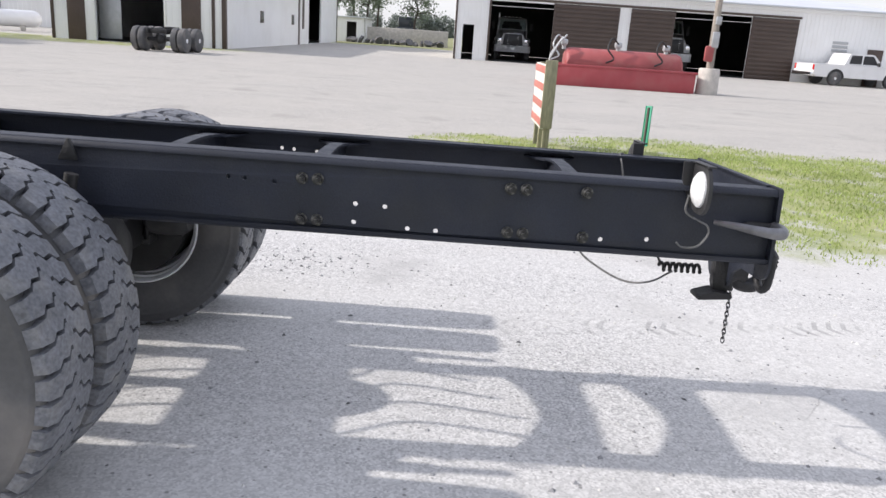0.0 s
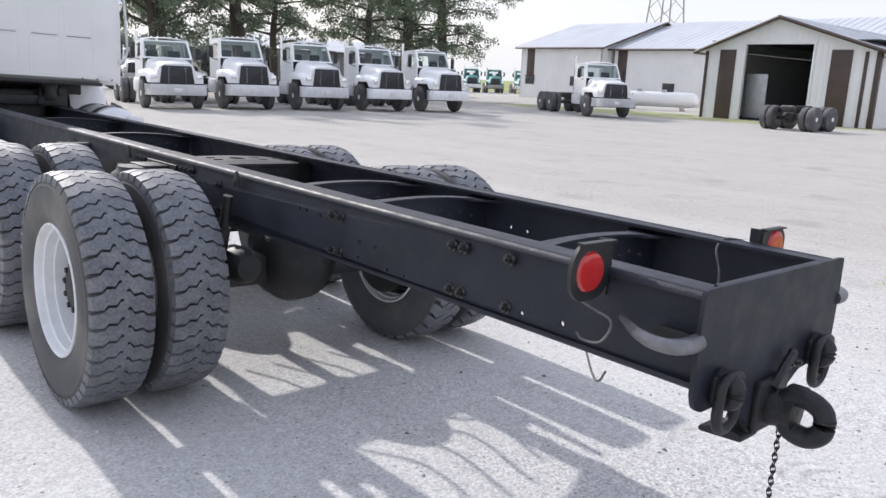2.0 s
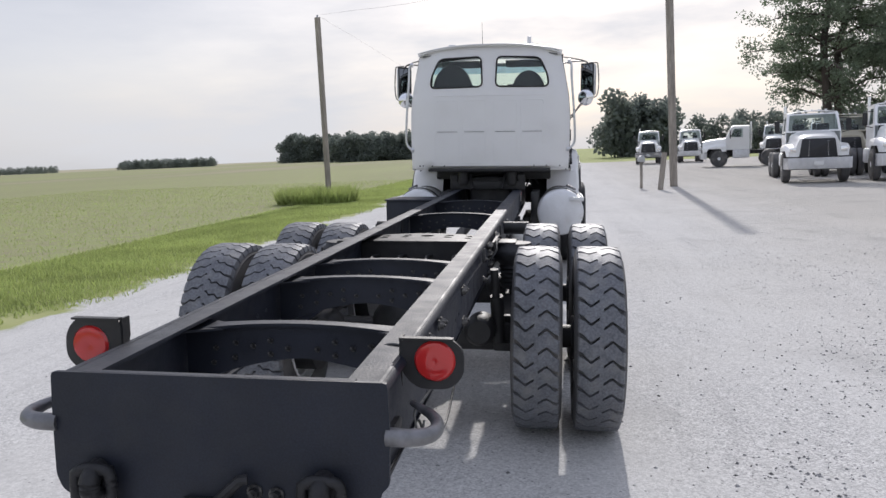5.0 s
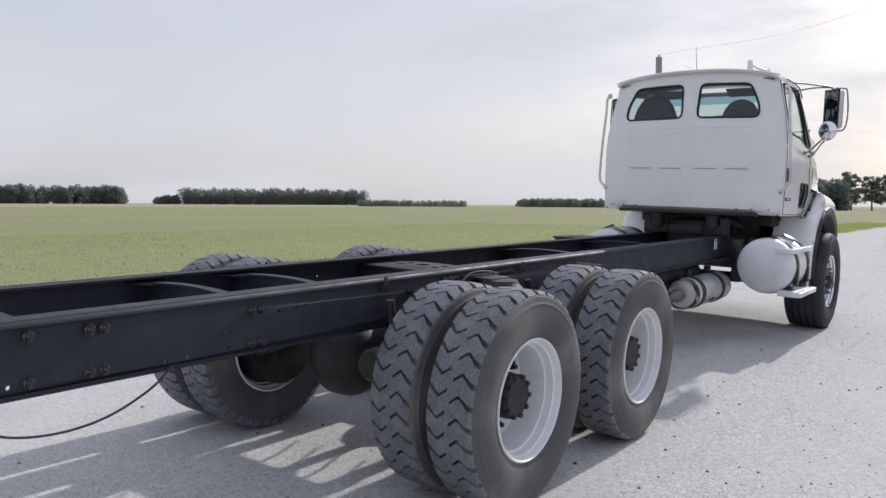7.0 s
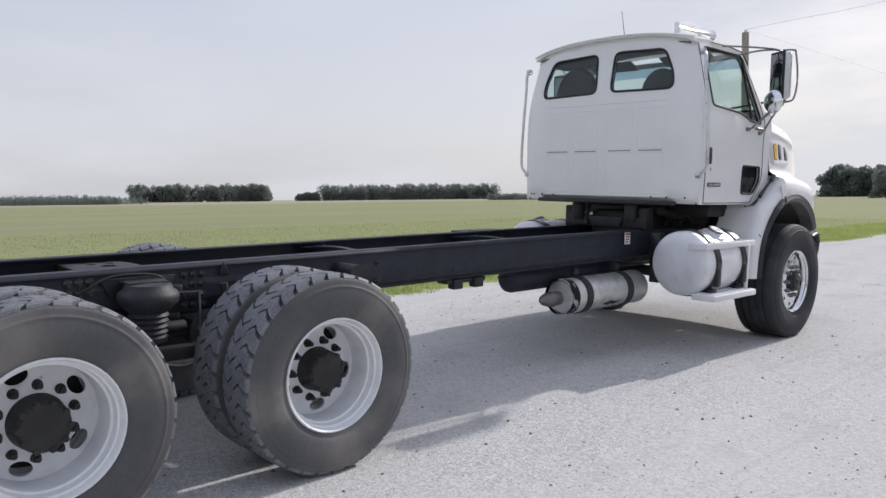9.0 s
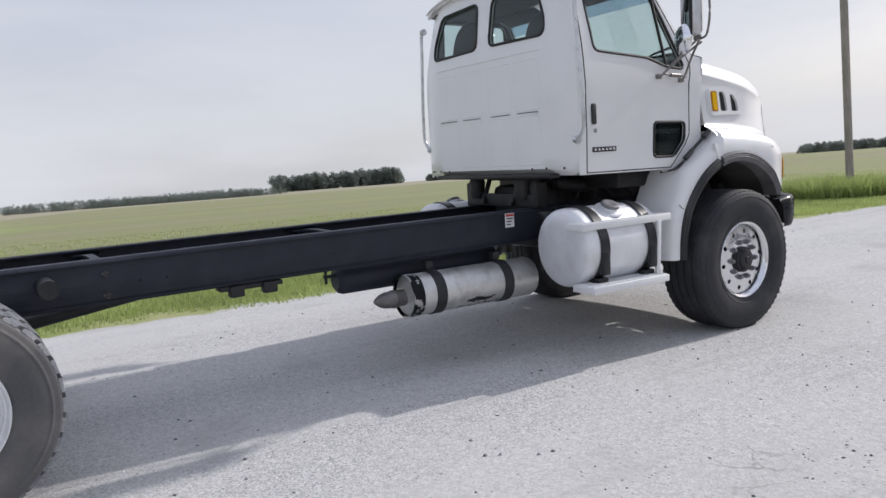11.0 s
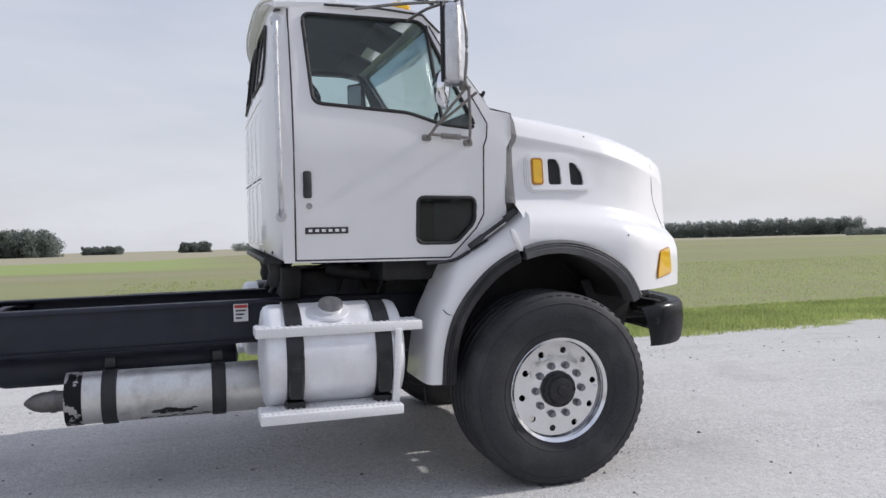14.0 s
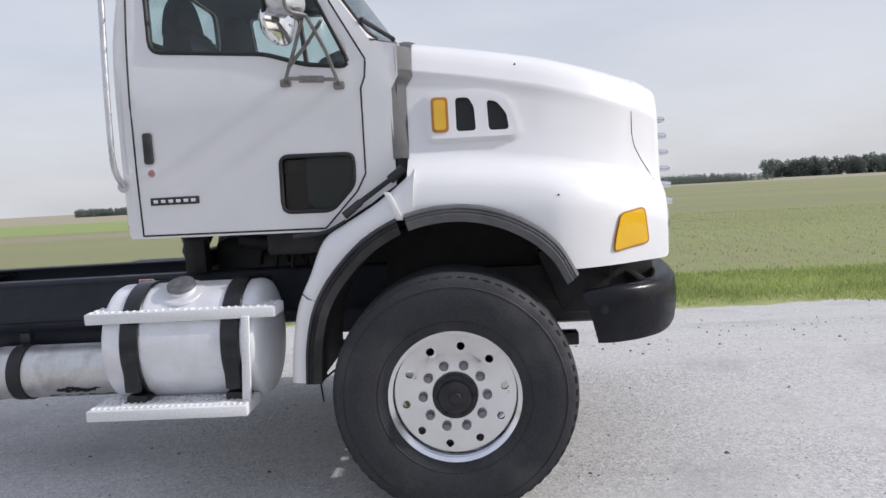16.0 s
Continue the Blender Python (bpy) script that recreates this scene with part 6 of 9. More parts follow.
def build_bumper():
    bm = B()
    # plan line from one end round to the other
    plan = [(-1.12, 9.89), (-1.12, 10.05), (-1.06, 10.22), (-0.94, 10.35), (-0.70, 10.455), (-0.3, 10.505), (0, 10.51)]
    plan = plan + [(-x, y) for x, y in plan[-2::-1]]
    plan = [tuple(p)[:2] for p in bend([(x, y, 0) for x, y in plan], 4)]
    prof = [(0.085, 0.992), (0.035, 1.004), (0.01, 0.998), (-0.006, 0.975), (-0.012, 0.90), (-0.008, 0.82), (0.0, 0.77), (0.015, 0.742), (0.06, 0.735)]
    rows = []
    n = len(plan)
    for k, (x, y) in enumerate(plan):
        a, b = Vector(plan[max(0, k - 1)]), Vector(plan[min(n - 1, k + 1)])
        t = (b - a).normalized()
        out = Vector((-t.y, t.x))
        f = min(1.0, min(k, n - 1 - k) / 5)
        rows.append([bm.verts.new((x - out.x * d, y - out.y * d + (0.99 - z) * 0.30 * (1 - f), z - (0.02 * (1 - f) if j < 4 else 0.0))) for j, (d, z) in enumerate(prof)])
    for a, b in zip(rows, rows[1:]):
        for j in range(len(prof) - 1):
            bm.faces.new((a[j], a[j + 1], b[j + 1], b[j]))
    ext = bmesh.ops.solidify(bm, geom=bm.faces[:], thickness=0.012)
    bumper = part("bumper", bm, M_BUMPER, truck, "glossy black wrap-round front bumper", sharp=50)
    for s in (-1, 1):
        bm = B()
        bar(bm, (s * 1.11, 10.0, 0.90), (s * 1.136, 10.0, 0.90), 0.021, seg=16)
        bar(bm, (s * 1.13, 10.0, 0.90), (s * 1.146, 10.0, 0.90), 0.012, seg=6)
        part("bumper_bolt", bm, M_BLACK, bumper)
        bm = B()
        box(bm, (s * 0.45, 9.85, 0.93), (0.09, 1.1, 0.20), 0.01)
        box(bm, (s * 0.62, 10.28, 0.93), (0.34, 0.05, 0.10), 0.01)
        part("bumper_bracket", bm, M_BLACKROUGH, bumper)
        bm = B()
        prism(bm, [(9.70, 1.12), (9.84, 0.80), (10.08, 0.79), (10.15, 1.02), (9.9, 1.14)], "x", s * 0.60 - 0.05, s * 0.60 + 0.05, 0.01)
        part("splash_panel", bm, M_BLACKROUGH, bumper)



build_bumper()


def shorten_nose():
    """The bonnet's front, its lamps, the grille and the bumper end a little further back."""
    for me in {ob.data for ob in truck.children_recursive if ob.type == "MESH"}:
        for v in me.vertices:
            if v.co.y > 9.75:
                v.co.y -= 0.085 * min(1.0, (v.co.y - 9.75) / 0.5)


shorten_nose()


def build_engine():
    bm = B()
    box(bm, (0, 9.3, 1.05), (0.72, 1.7, 0.75), 0.06)
    engine = part("engine", bm, M_BLACKROUGH, truck, "dark engine under the bonnet")
    part("gearbox", box(B(), (0, 8.35, 0.98), (0.52, 0.9, 0.5), 0.05), M_BLACKROUGH, engine)
    part("radiator", box(B(), (0, 10.2, 1.4), (1.1, 0.1, 0.7), 0.02), M_BLACKROUGH, engine)
    bm = B()
    bar(bm, (-0.9, 9.272, 0.50), (0.9, 9.272, 0.50), 0.06, seg=14)
    for s in (-1, 1):
        box(bm, (s * 0.43, 9.27, 0.62), (0.10, 1.3, 0.07), 0.01)
        bar(bm, (s * 0.80, 9.272, 0.40), (s * 0.80, 9.272, 0.72), 0.05)
        bar(bm, (s * 0.86, 9.272, 0.55), (s * 0.95, 9.272, 0.55), 0.2, seg=24)
    part("front_axle", bm, M_BLACKROUGH, truck)
    # cab mount at the frame, with its air bags and struts
    bm = B()
    box(bm, (FX, 7.83, 1.12), (0.9, 0.07, 0.10), 0.01)
    for s in (-1, 1):
        lathe(bm, [(-0.09, 0.0), (-0.09, 0.055), (-0.04, 0.07), (0.0, 0.06), (0.04, 0.07), (0.09, 0.05), (0.09, 0.0)], 18, pose(FX + s * 0.30, 7.80, 1.22, 0, -90, 0))
        bar(bm, (FX + s * 0.18, 7.76, 1.08), (FX + s * 0.24, 7.90, 1.31), 0.02)
        box(bm, (FX + s * 0.42, 7.86, 1.16), (0.09, 0.12, 0.2), 0.015)
    part("cab_mount", bm, M_BLACKROUGH, truck, "black cab mount with air bags on the frame")
    bm = B()
    box(bm, (FX, 8.05, 1.29), (0.75, 0.10, 0.05), 0.01)
    box(bm, (0, 8.56, 1.235), (1.5, 0.42, 0.12), 0.02)
    part("cab_underside", bm, M_BLACKROUGH, truck)
    bm = B()
    lathe(bm, [(-0.22, 0.0), (-0.22, 0.035), (-0.19, 0.045), (0.1, 0.045), (0.12, 0.035), (0.22, 0.03), (0.22, 0.0)], 20, pose(0.36, 8.30, 1.20, 0, 8, 82))
    part("air_filter", bm, M_BLACKROUGH, truck)
    for k in range(5):
        bm = B()
        x, y = FX + 0.1 + 0.09 * k, 7.95 + 0.11 * k
        tube(bm, bend([(x, y, 1.08), (x + 0.05, y + 0.05, 1.2), (x + 0.12, y + 0.25, 1.26), (x + 0.25, y + 0.4, 1.10)], 5), 0.011, 6)
        part("hose", bm, M_BLACKROUGH, truck)
    # loose cable hanging behind the wing, with a short end
    bm = B()
    tube(bm, bend([(0.78, 8.47, 0.66), (0.79, 8.50, 0.575), (0.80, 8.55, 0.55), (0.80, 8.60, 0.55), (0.80, 8.66, 0.59)], 6), 0.006, 6)
    tube(bm, bend([(0.80, 8.582, 0.548), (0.80, 8.585, 0.50), (0.80, 8.592, 0.43)], 4), 0.005, 6)
    part("loose_cable", bm, M_BLACKROUGH, truck)


build_engine()


def build_side_gear():
    # fuel tank, straps, steps on the right; tank and battery box on the left
    for s in (1, -1):
        cx, cz, r = s * 0.875, 0.80, 0.281
        bm = B()
        lathe(bm, [(7.625, 0.0), (7.628, 0.12), (7.636, 0.20), (7.645, 0.25), (7.657, 0.271), (7.675, 0.279), (7.69, r), (8.335, r), (8.35, 0.279), (8.368, 0.271), (8.38, 0.25), (8.39, 0.20), (8.398, 0.12), (8.40, 0.0)], 64, Matrix(((0, 1, 0, cx), (1, 0, 0, 0), (0, 0, 1, cz), (0, 0, 0, 1))))
        tank = part("fuel_tank", bm, M_TANK, truck, "silver cylindrical fuel tank under the cab")
        bm = B()
        lathe(bm, [(-0.006, 0.105), (0.006, 0.10), (0.010, 0.062), (0.030, 0.060), (0.04, 0.03), (0.042, 0.0)], 22, pose(cx + s * (r - 0.006) * 0.42, 8.0, cz + (r - 0.006) * 0.907, 0, -90 + s * 25, 0))
        cap = part("filler_neck", bm, M_TANK, tank)
        bm = B()
        lathe(bm, [(0.028, 0.064), (0.032, 0.068), (0.05, 0.064), (0.054, 0.05), (0.05, 0.03), (0.05, 0.0)], 22, pose(cx + s * (r - 0.006) * 0.42, 8.0, cz + (r - 0.006) * 0.907, 0, -90 + s * 25, 0))
        part("filler_cap", bm, M_HOOK, cap, "worn grey filler cap")
        for y in (7.79, 8.26):
            bm = B()
            pts = [(cx + (r + 0.006) * math.cos(a), y, cz + (r + 0.006) * math.sin(a)) for a in [math.pi * 2 * k / 48 for k in range(49)]]
            rows = [[bm.verts.new((px + dx * 0, py + dy, pz)) for dy in (-0.045, -0.039, 0.039, 0.045)] for (px, py, pz) in pts for dx in (0,)]
            for k, row in enumerate(rows):
                lift = (0, 0.006, 0.006, 0)
                for v, d in zip(row, lift):
                    out = Vector((v.co.x - cx, 0, v.co.z - cz)).normalized()
                    v.co += out * d
            for a, b in zip(rows, rows[1:]):
                for j in range(3):
                    bm.faces.new((a[j], a[j + 1], b[j + 1], b[j]))
            box(bm, (cx - s * (r + 0.03), y, cz + 0.02), (0.10, 0.09, 0.45), 0.01)
            part("tank_strap", bm, M_GLOSSBLACK, tank, "black tank strap")
            bm = B()
            box(bm, (cx + s * (r * 0.97), y, cz - 0.10), (0.05, 0.07, 0.17), 0.012)
            box(bm, (cx + s * (r * 0.70), y, cz - 0.235), (0.12, 0.10, 0.06), 0.012)
            part("step_bracket", bm, M_GLOSSBLACK, tank)
        for (y0, y1, x0, x1, z) in ((7.59, 8.475, 0.98, 1.15, 0.963), (7.6, 8.34, 1.02, 1.24, 0.535)):
            bm = B()
            box(bm, (s * (x0 + x1) / 2, (y0 + y1) / 2, z), (x1 - x0, y1 - y0, 0.05), 0.006)
            n = 26
            for k in range(n):
                for j in range(3):
                    y = y0 + (y1 - y0) * (k + 0.5) / n
                    x = x0 + (x1 - x0) * (j + 0.5) / 3
                    box(bm, (s * x, y, z + 0.0265), (0.03, 0.009, 0.006), 0.0, None)
            part("step", bm, M_TREADPLATE, tank, "aluminium tread-plate step")
        bm = B()
        prism(bm, [(8.295, 0.53), (8.335, 0.53), (8.358, 0.95), (8.322, 0.95)], "x", s * 1.15 - 0.012, s * 1.15 + 0.012, 0.004)
        part("step_post", bm, M_TREADPLATE, tank)
    bm = B()
    box(bm, (-0.80, 7.10, 0.84), (0.62, 0.52, 0.30), 0.02)
    box(bm, (-0.80, 7.10, 0.995), (0.65, 0.55, 0.02), 0.006)
    part("battery_box", bm, M_BLACK, truck, "black steel battery box beside the frame")
    # muffler with its bands and tail spout
    x, z = 0.40, 0.552
    ym = Matrix(((0, 1, 0, x), (1, 0, 0, 0), (0, 0, 1, z), (0, 0, 0, 1)))
    bm = B()
    lathe(bm, [(6.61, 0.0), (6.61, 0.118), (6.625, 0.142), (6.65, 0.147), (7.68, 0.147), (7.70, 0.14), (7.71, 0.12), (7.71, 0.0)], 40, ym)
    muf = part("muffler", bm, M_MUFFLER, truck, "scuffed silver muffler with black bands")
    for y in (6.83, 7.42):
        bm = B()
        lathe(bm, [(y - 0.04, 0.147), (y - 0.038, 0.156), (y + 0.038, 0.156), (y + 0.04, 0.147)], 40, ym)
        bmesh.ops.delete(bm, geom=[f for f in bm.faces if len(f.verts) > 4], context="FACES")
        box(bm, (x - 0.03, y, z + 0.19), (0.06, 0.06, 0.06), 0.01)
        part("muffler_band", bm, M_PLASTIC, muf)
    rng = random.Random(17)          # flakes knocked off low between the bands
    bm = B()
    for k in range(46):
        yc, ac = (rng.gauss(7.17, 0.055), rng.gauss(-0.62, 0.075)) if k < 30 else (rng.uniform(6.98, 7.37), rng.gauss(-1.02, 0.05))
        size = rng.uniform(0.006, 0.022) if k < 30 else rng.uniform(0.008, 0.018)
        loop = []
        for j in range(7):
            q, rr = 2 * math.pi * j / 7, size * rng.uniform(0.5, 1.2)
            a = ac + rr * math.sin(q) * 0.6 / 0.147
            loop.append(bm.verts.new((x + 0.1478 * math.cos(a), yc + rr * math.cos(q) * 1.5, z + 0.1478 * math.sin(a))))
        bm.faces.new(loop)
    bmesh.ops.solidify(bm, geom=bm.faces[:], thickness=0.0006)
    part("scuff_mark", bm, M_CASTIRON, muf, "dark flaked patches low on the muffler")
    bm = B()
    lathe(bm, [(6.605, 0.139), (6.603, 0.150), (6.69, 0.151), (6.692, 0.144)], 40, ym)
    bmesh.ops.delete(bm, geom=[f for f in bm.faces if len(f.verts) > 4], context="FACES")
    part("burnt_band", bm, mat("burnt_steel", (0.45, 0.44, 0.43), 0.5, 0.7, dirt=(0.012, 0.012, 0.013), dirt_amount=1.0, dirt_scale=14, dirt_from=0.47, dirt_to=0.5, bump=0.3), muf, "flaking burnt end band")
    bm = B()
    lathe(bm, [(6.58, 0.058), (6.50, 0.058), (6.49, 0.064), (6.47, 0.064), (6.46, 0.058), (6.42, 0.057), (6.38, 0.046), (6.35, 0.028), (6.33, 0.01)], 22, ym @ Matrix.Translation((0.05, -0.02, -0.01)))
    part("exhaust_spout", bm, mat("exhaust_steel", (0.2, 0.19, 0.185), 0.5, 0.8, var=0.2, scale=20), muf)
    # air tank behind it, and the brackets below the frame
    bm = B()
    lathe(bm, [(6.20, 0.0), (6.20, 0.07), (6.22, 0.095), (6.25, 0.105), (7.50, 0.105), (7.53, 0.095), (7.55, 0.0)], 30, Matrix(((0, 1, 0, 0.17), (1, 0, 0, 0), (0, 0, 1, 0.70), (0, 0, 0, 1))))
    bar(bm, (0.17, 6.12, 0.73), (0.17, 6.2, 0.73), 0.012)
    bar(bm, (0.17, 6.135, 0.68), (0.17, 6.135, 0.78), 0.01)
    part("air_tank", bm, M_BLACK, truck, "long black air tank under the frame")
    bm = B()
    for y in (5.45, 5.66):
        box(bm, (FX + 0.40, y, 0.755), (0.07, 0.09, 0.07), 0.01)
    box(bm, (FX + 0.36, 5.55, 0.775), (0.1, 0.4, 0.03), 0.008)
    part("valve_bracket", bm, M_BLACKROUGH, truck)
    # warning label on the frame
    bm = B()
    box(bm, (FX + RAIL_HALF + 0.0015, 7.56, 0.992), (0.003, 0.085, 0.105), 0.0)
    label = part("label_plate", bm, M_PAPER, truck, "white warning label with red heading")
    bm = B()
    box(bm, (FX + RAIL_HALF + 0.0045, 7.56, 1.03), (0.002, 0.075, 0.018), 0.0)
    part("label_heading", bm, M_REDPRINT, label)
    for k in range(3):
        bm = B()
        box(bm, (FX + RAIL_HALF + 0.0045, 7.56 - 0.006 * k, 1.005 - 0.022 * k), (0.002, 0.06 - 0.012 * k, 0.009), 0.0)
        part("label_bar", bm, M_DARKPRINT, label)


build_side_gear()

# ---- buildings ----
def set_back(ob, by, turn, about):
    """Moves a thing away from a plan point, turned and enlarged with its distance."""
    pivot = Matrix.Translation((*about, ZG))
    ob.matrix_basis = pivot @ pose(0, 0, 0, 0, 0, turn) @ Matrix.Scale(by, 4) @ pivot.inverted() @ ob.matrix_basis
    return ob


WEST, SOUTH = (1.20, -0.45, (-2.2, -0.3)), (1.135, -1.15, (-2.9, 1.13))


def ribbed_wall(name, a, b, z0, z1, parent, material, holes=(), gable=None, rib=0.23, label="", thick=0.12):
    """A metal-clad wall from a to b (plan points) with openings (u0, u1, w0, w1 along and up) and standing ribs. gable: (along, height) of a peak."""
    a, b = Vector(a), Vector(b)
    length = (b - a).length
    t = (b - a) / length
    out = Vector((t.y, -t.x))
    outer = [(0, z0), (length, z0), (length, z1)] + ([gable] if gable else []) + [(0, z1)]
    loops = [[(u0, max(w0, z0 + 0.004)), (u1, max(w0, z0 + 0.004)), (u1, w1), (u0, w1)] for u0, u1, w0, w1 in holes]
    bm = B()
    panel(bm, outer, loops, lambda u, w: Vector((a.x + t.x * u, a.y + t.y * u, w)), lambda u, w: Vector((-out.x * thick, -out.y * thick, 0)))
    wall = part(name, bm, material, parent, label)

    def top_at(u):
        if not gable:
            return z1
        g, h = gable
        return z1 + (h - z1) * (u / g if u < g else (length - u) / (length - g))
    bm = B()
    count = int(length / rib)
    for k in range(1, count):
        u = length * k / count
        spans = [(z0, top_at(u) - 0.03)]
        for u0, u1, w0, w1 in holes:
            if u0 - 0.05 < u < u1 + 0.05:
                spans = [s for lo, hi in spans for s in ((lo, min(hi, w0)), (max(lo, w1), hi)) if s[1] - s[0] > 0.05]
        for lo, hi in spans:
            c = a + t * u
            q = [(c - t * 0.022, 0.002), (c - t * 0.010, 0.018), (c + t * 0.010, 0.018), (c + t * 0.022, 0.002)]
            ring0 = [bm.verts.new((p.x + out.x * d, p.y + out.y * d, lo)) for p, d in q]
            ring1 = [bm.verts.new((p.x + out.x * d, p.y + out.y * d, hi)) for p, d in q]
            for j in range(3):
                bm.faces.new((ring0[j], ring0[j + 1], ring1[j + 1], ring1[j]))
    ribs = part("wall_ribs", bm, material, wall)
    ribs["kind"] = "stuff"
    return wall, t, out


def strip(parent, name, a, b, u0, u1, z0, z1, material, proud=0.03, label=""):
    a, b = Vector(a), Vector(b)
    t = (b - a).normalized()
    out = Vector((t.y, -t.x))
    c = a + t * (u0 + u1) / 2 + out * (proud / 2 + 0.004)
    bm = B()
    ang = math.degrees(math.atan2(t.y, t.x))
    box(bm, (0, 0, 0), (u1 - u0, proud, z1 - z0), min(0.01, proud * 0.3))
    return part(name, bm, material, parent, label, m=pose(c.x, c.y, (z0 + z1) / 2, 0, 0, ang))


def gable_roof(parent, x0, x1, y0, y1, eave, peak, along, over=0.35, ridge=None):
    """Two slopes with standing ribs and dark edge trim. along: the axis of the ridge."""
    for s in (-1, 1):
        bm = B()
        if along == "x":
            mid = (y0 + y1) / 2 if ridge is None else ridge
            edge = y0 - over if s < 0 else y1 + over
            drop = (peak - eave) * over / abs(mid - (y0 if s < 0 else y1))
            quad = [(x0 - over, edge, eave - drop), (x1 + over, edge, eave - drop), (x1 + over, mid, peak), (x0 - over, mid, peak)]
        else:
            mid = (x0 + x1) / 2 if ridge is None else ridge
            edge = x0 - over if s < 0 else x1 + over
            drop = (peak - eave) * over / abs(mid - (x0 if s < 0 else x1))
            quad = [(edge, y0 - over, eave - drop), (edge, y1 + over, eave - drop), (mid, y1 + over, peak), (mid, y0 - over, peak)]
        lo, hi = [bm.verts.new(Vector(q) + Vector((0, 0, 0.02))) for q in quad], [bm.verts.new(Vector(q) + Vector((0, 0, 0.10))) for q in quad]
        bm.faces.new(lo)
        bm.faces.new(hi)
        for j in range(4):
            bm.faces.new((lo[j], lo[(j + 1) % 4], hi[(j + 1) % 4], hi[j]))
        ribs = []
        n = int((Vector(quad[1]) - Vector(quad[0])).length / 0.6)
        for k in range(n + 1):
            p = Vector(quad[0]).lerp(Vector(quad[1]), k / n) + Vector((0, 0, 0.11))
            q = Vector(quad[3]).lerp(Vector(quad[2]), k / n) + Vector((0, 0, 0.11))
            ribs.append((p, q))
        roof = part("roof", bm, M_ROOF, parent, "pale ribbed metal roof slope")
        for p, q in ribs:
            part("roof_rib", bar(B(), p, q, 0.018, seg=4), M_ROOF, roof)
        bm = B()
        for q0, q1 in ((quad[0], quad[3]), (quad[1], quad[2]), (quad[0], quad[1])):
            bm = B()
            bar(bm, Vector(q0) + Vector((0, 0, 0.03)), Vector(q1) + Vector((0, 0, 0.03)), 0.08, seg=4)
            part("edge_trim", bm, M_BROWN, roof, "dark brown roof edge trim")


def small_window(parent, a, b, u, z, w=0.9, h=0.62):
    win = strip(parent, "window", a, b, u - w / 2, u + w / 2, z - h / 2, z + h / 2, M_BROWN, 0.05, "small two-pane window in a brown frame")
    for s in (-1, 1):
        bm = B()
        box(bm, (s * w * 0.235, -0.028, 0), (w * 0.4, 0.012, h * 0.78), 0.003)
        part("pane", bm, mat("window_pane", (0.05, 0.055, 0.06), 0.1) if "window_pane" not in bpy.data.materials else bpy.data.materials["window_pane"], win)
    return win


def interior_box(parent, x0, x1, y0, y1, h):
    # near-black floor, ceiling and back carry the bays' indoor shade in their colour
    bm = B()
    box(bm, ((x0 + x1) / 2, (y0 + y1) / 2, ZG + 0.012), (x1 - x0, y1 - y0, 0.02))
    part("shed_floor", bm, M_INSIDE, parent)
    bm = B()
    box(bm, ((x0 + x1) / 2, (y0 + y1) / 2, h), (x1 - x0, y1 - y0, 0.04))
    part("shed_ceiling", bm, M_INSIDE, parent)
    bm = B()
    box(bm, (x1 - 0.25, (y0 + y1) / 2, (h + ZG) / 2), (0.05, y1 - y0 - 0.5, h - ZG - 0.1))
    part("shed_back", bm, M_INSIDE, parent)


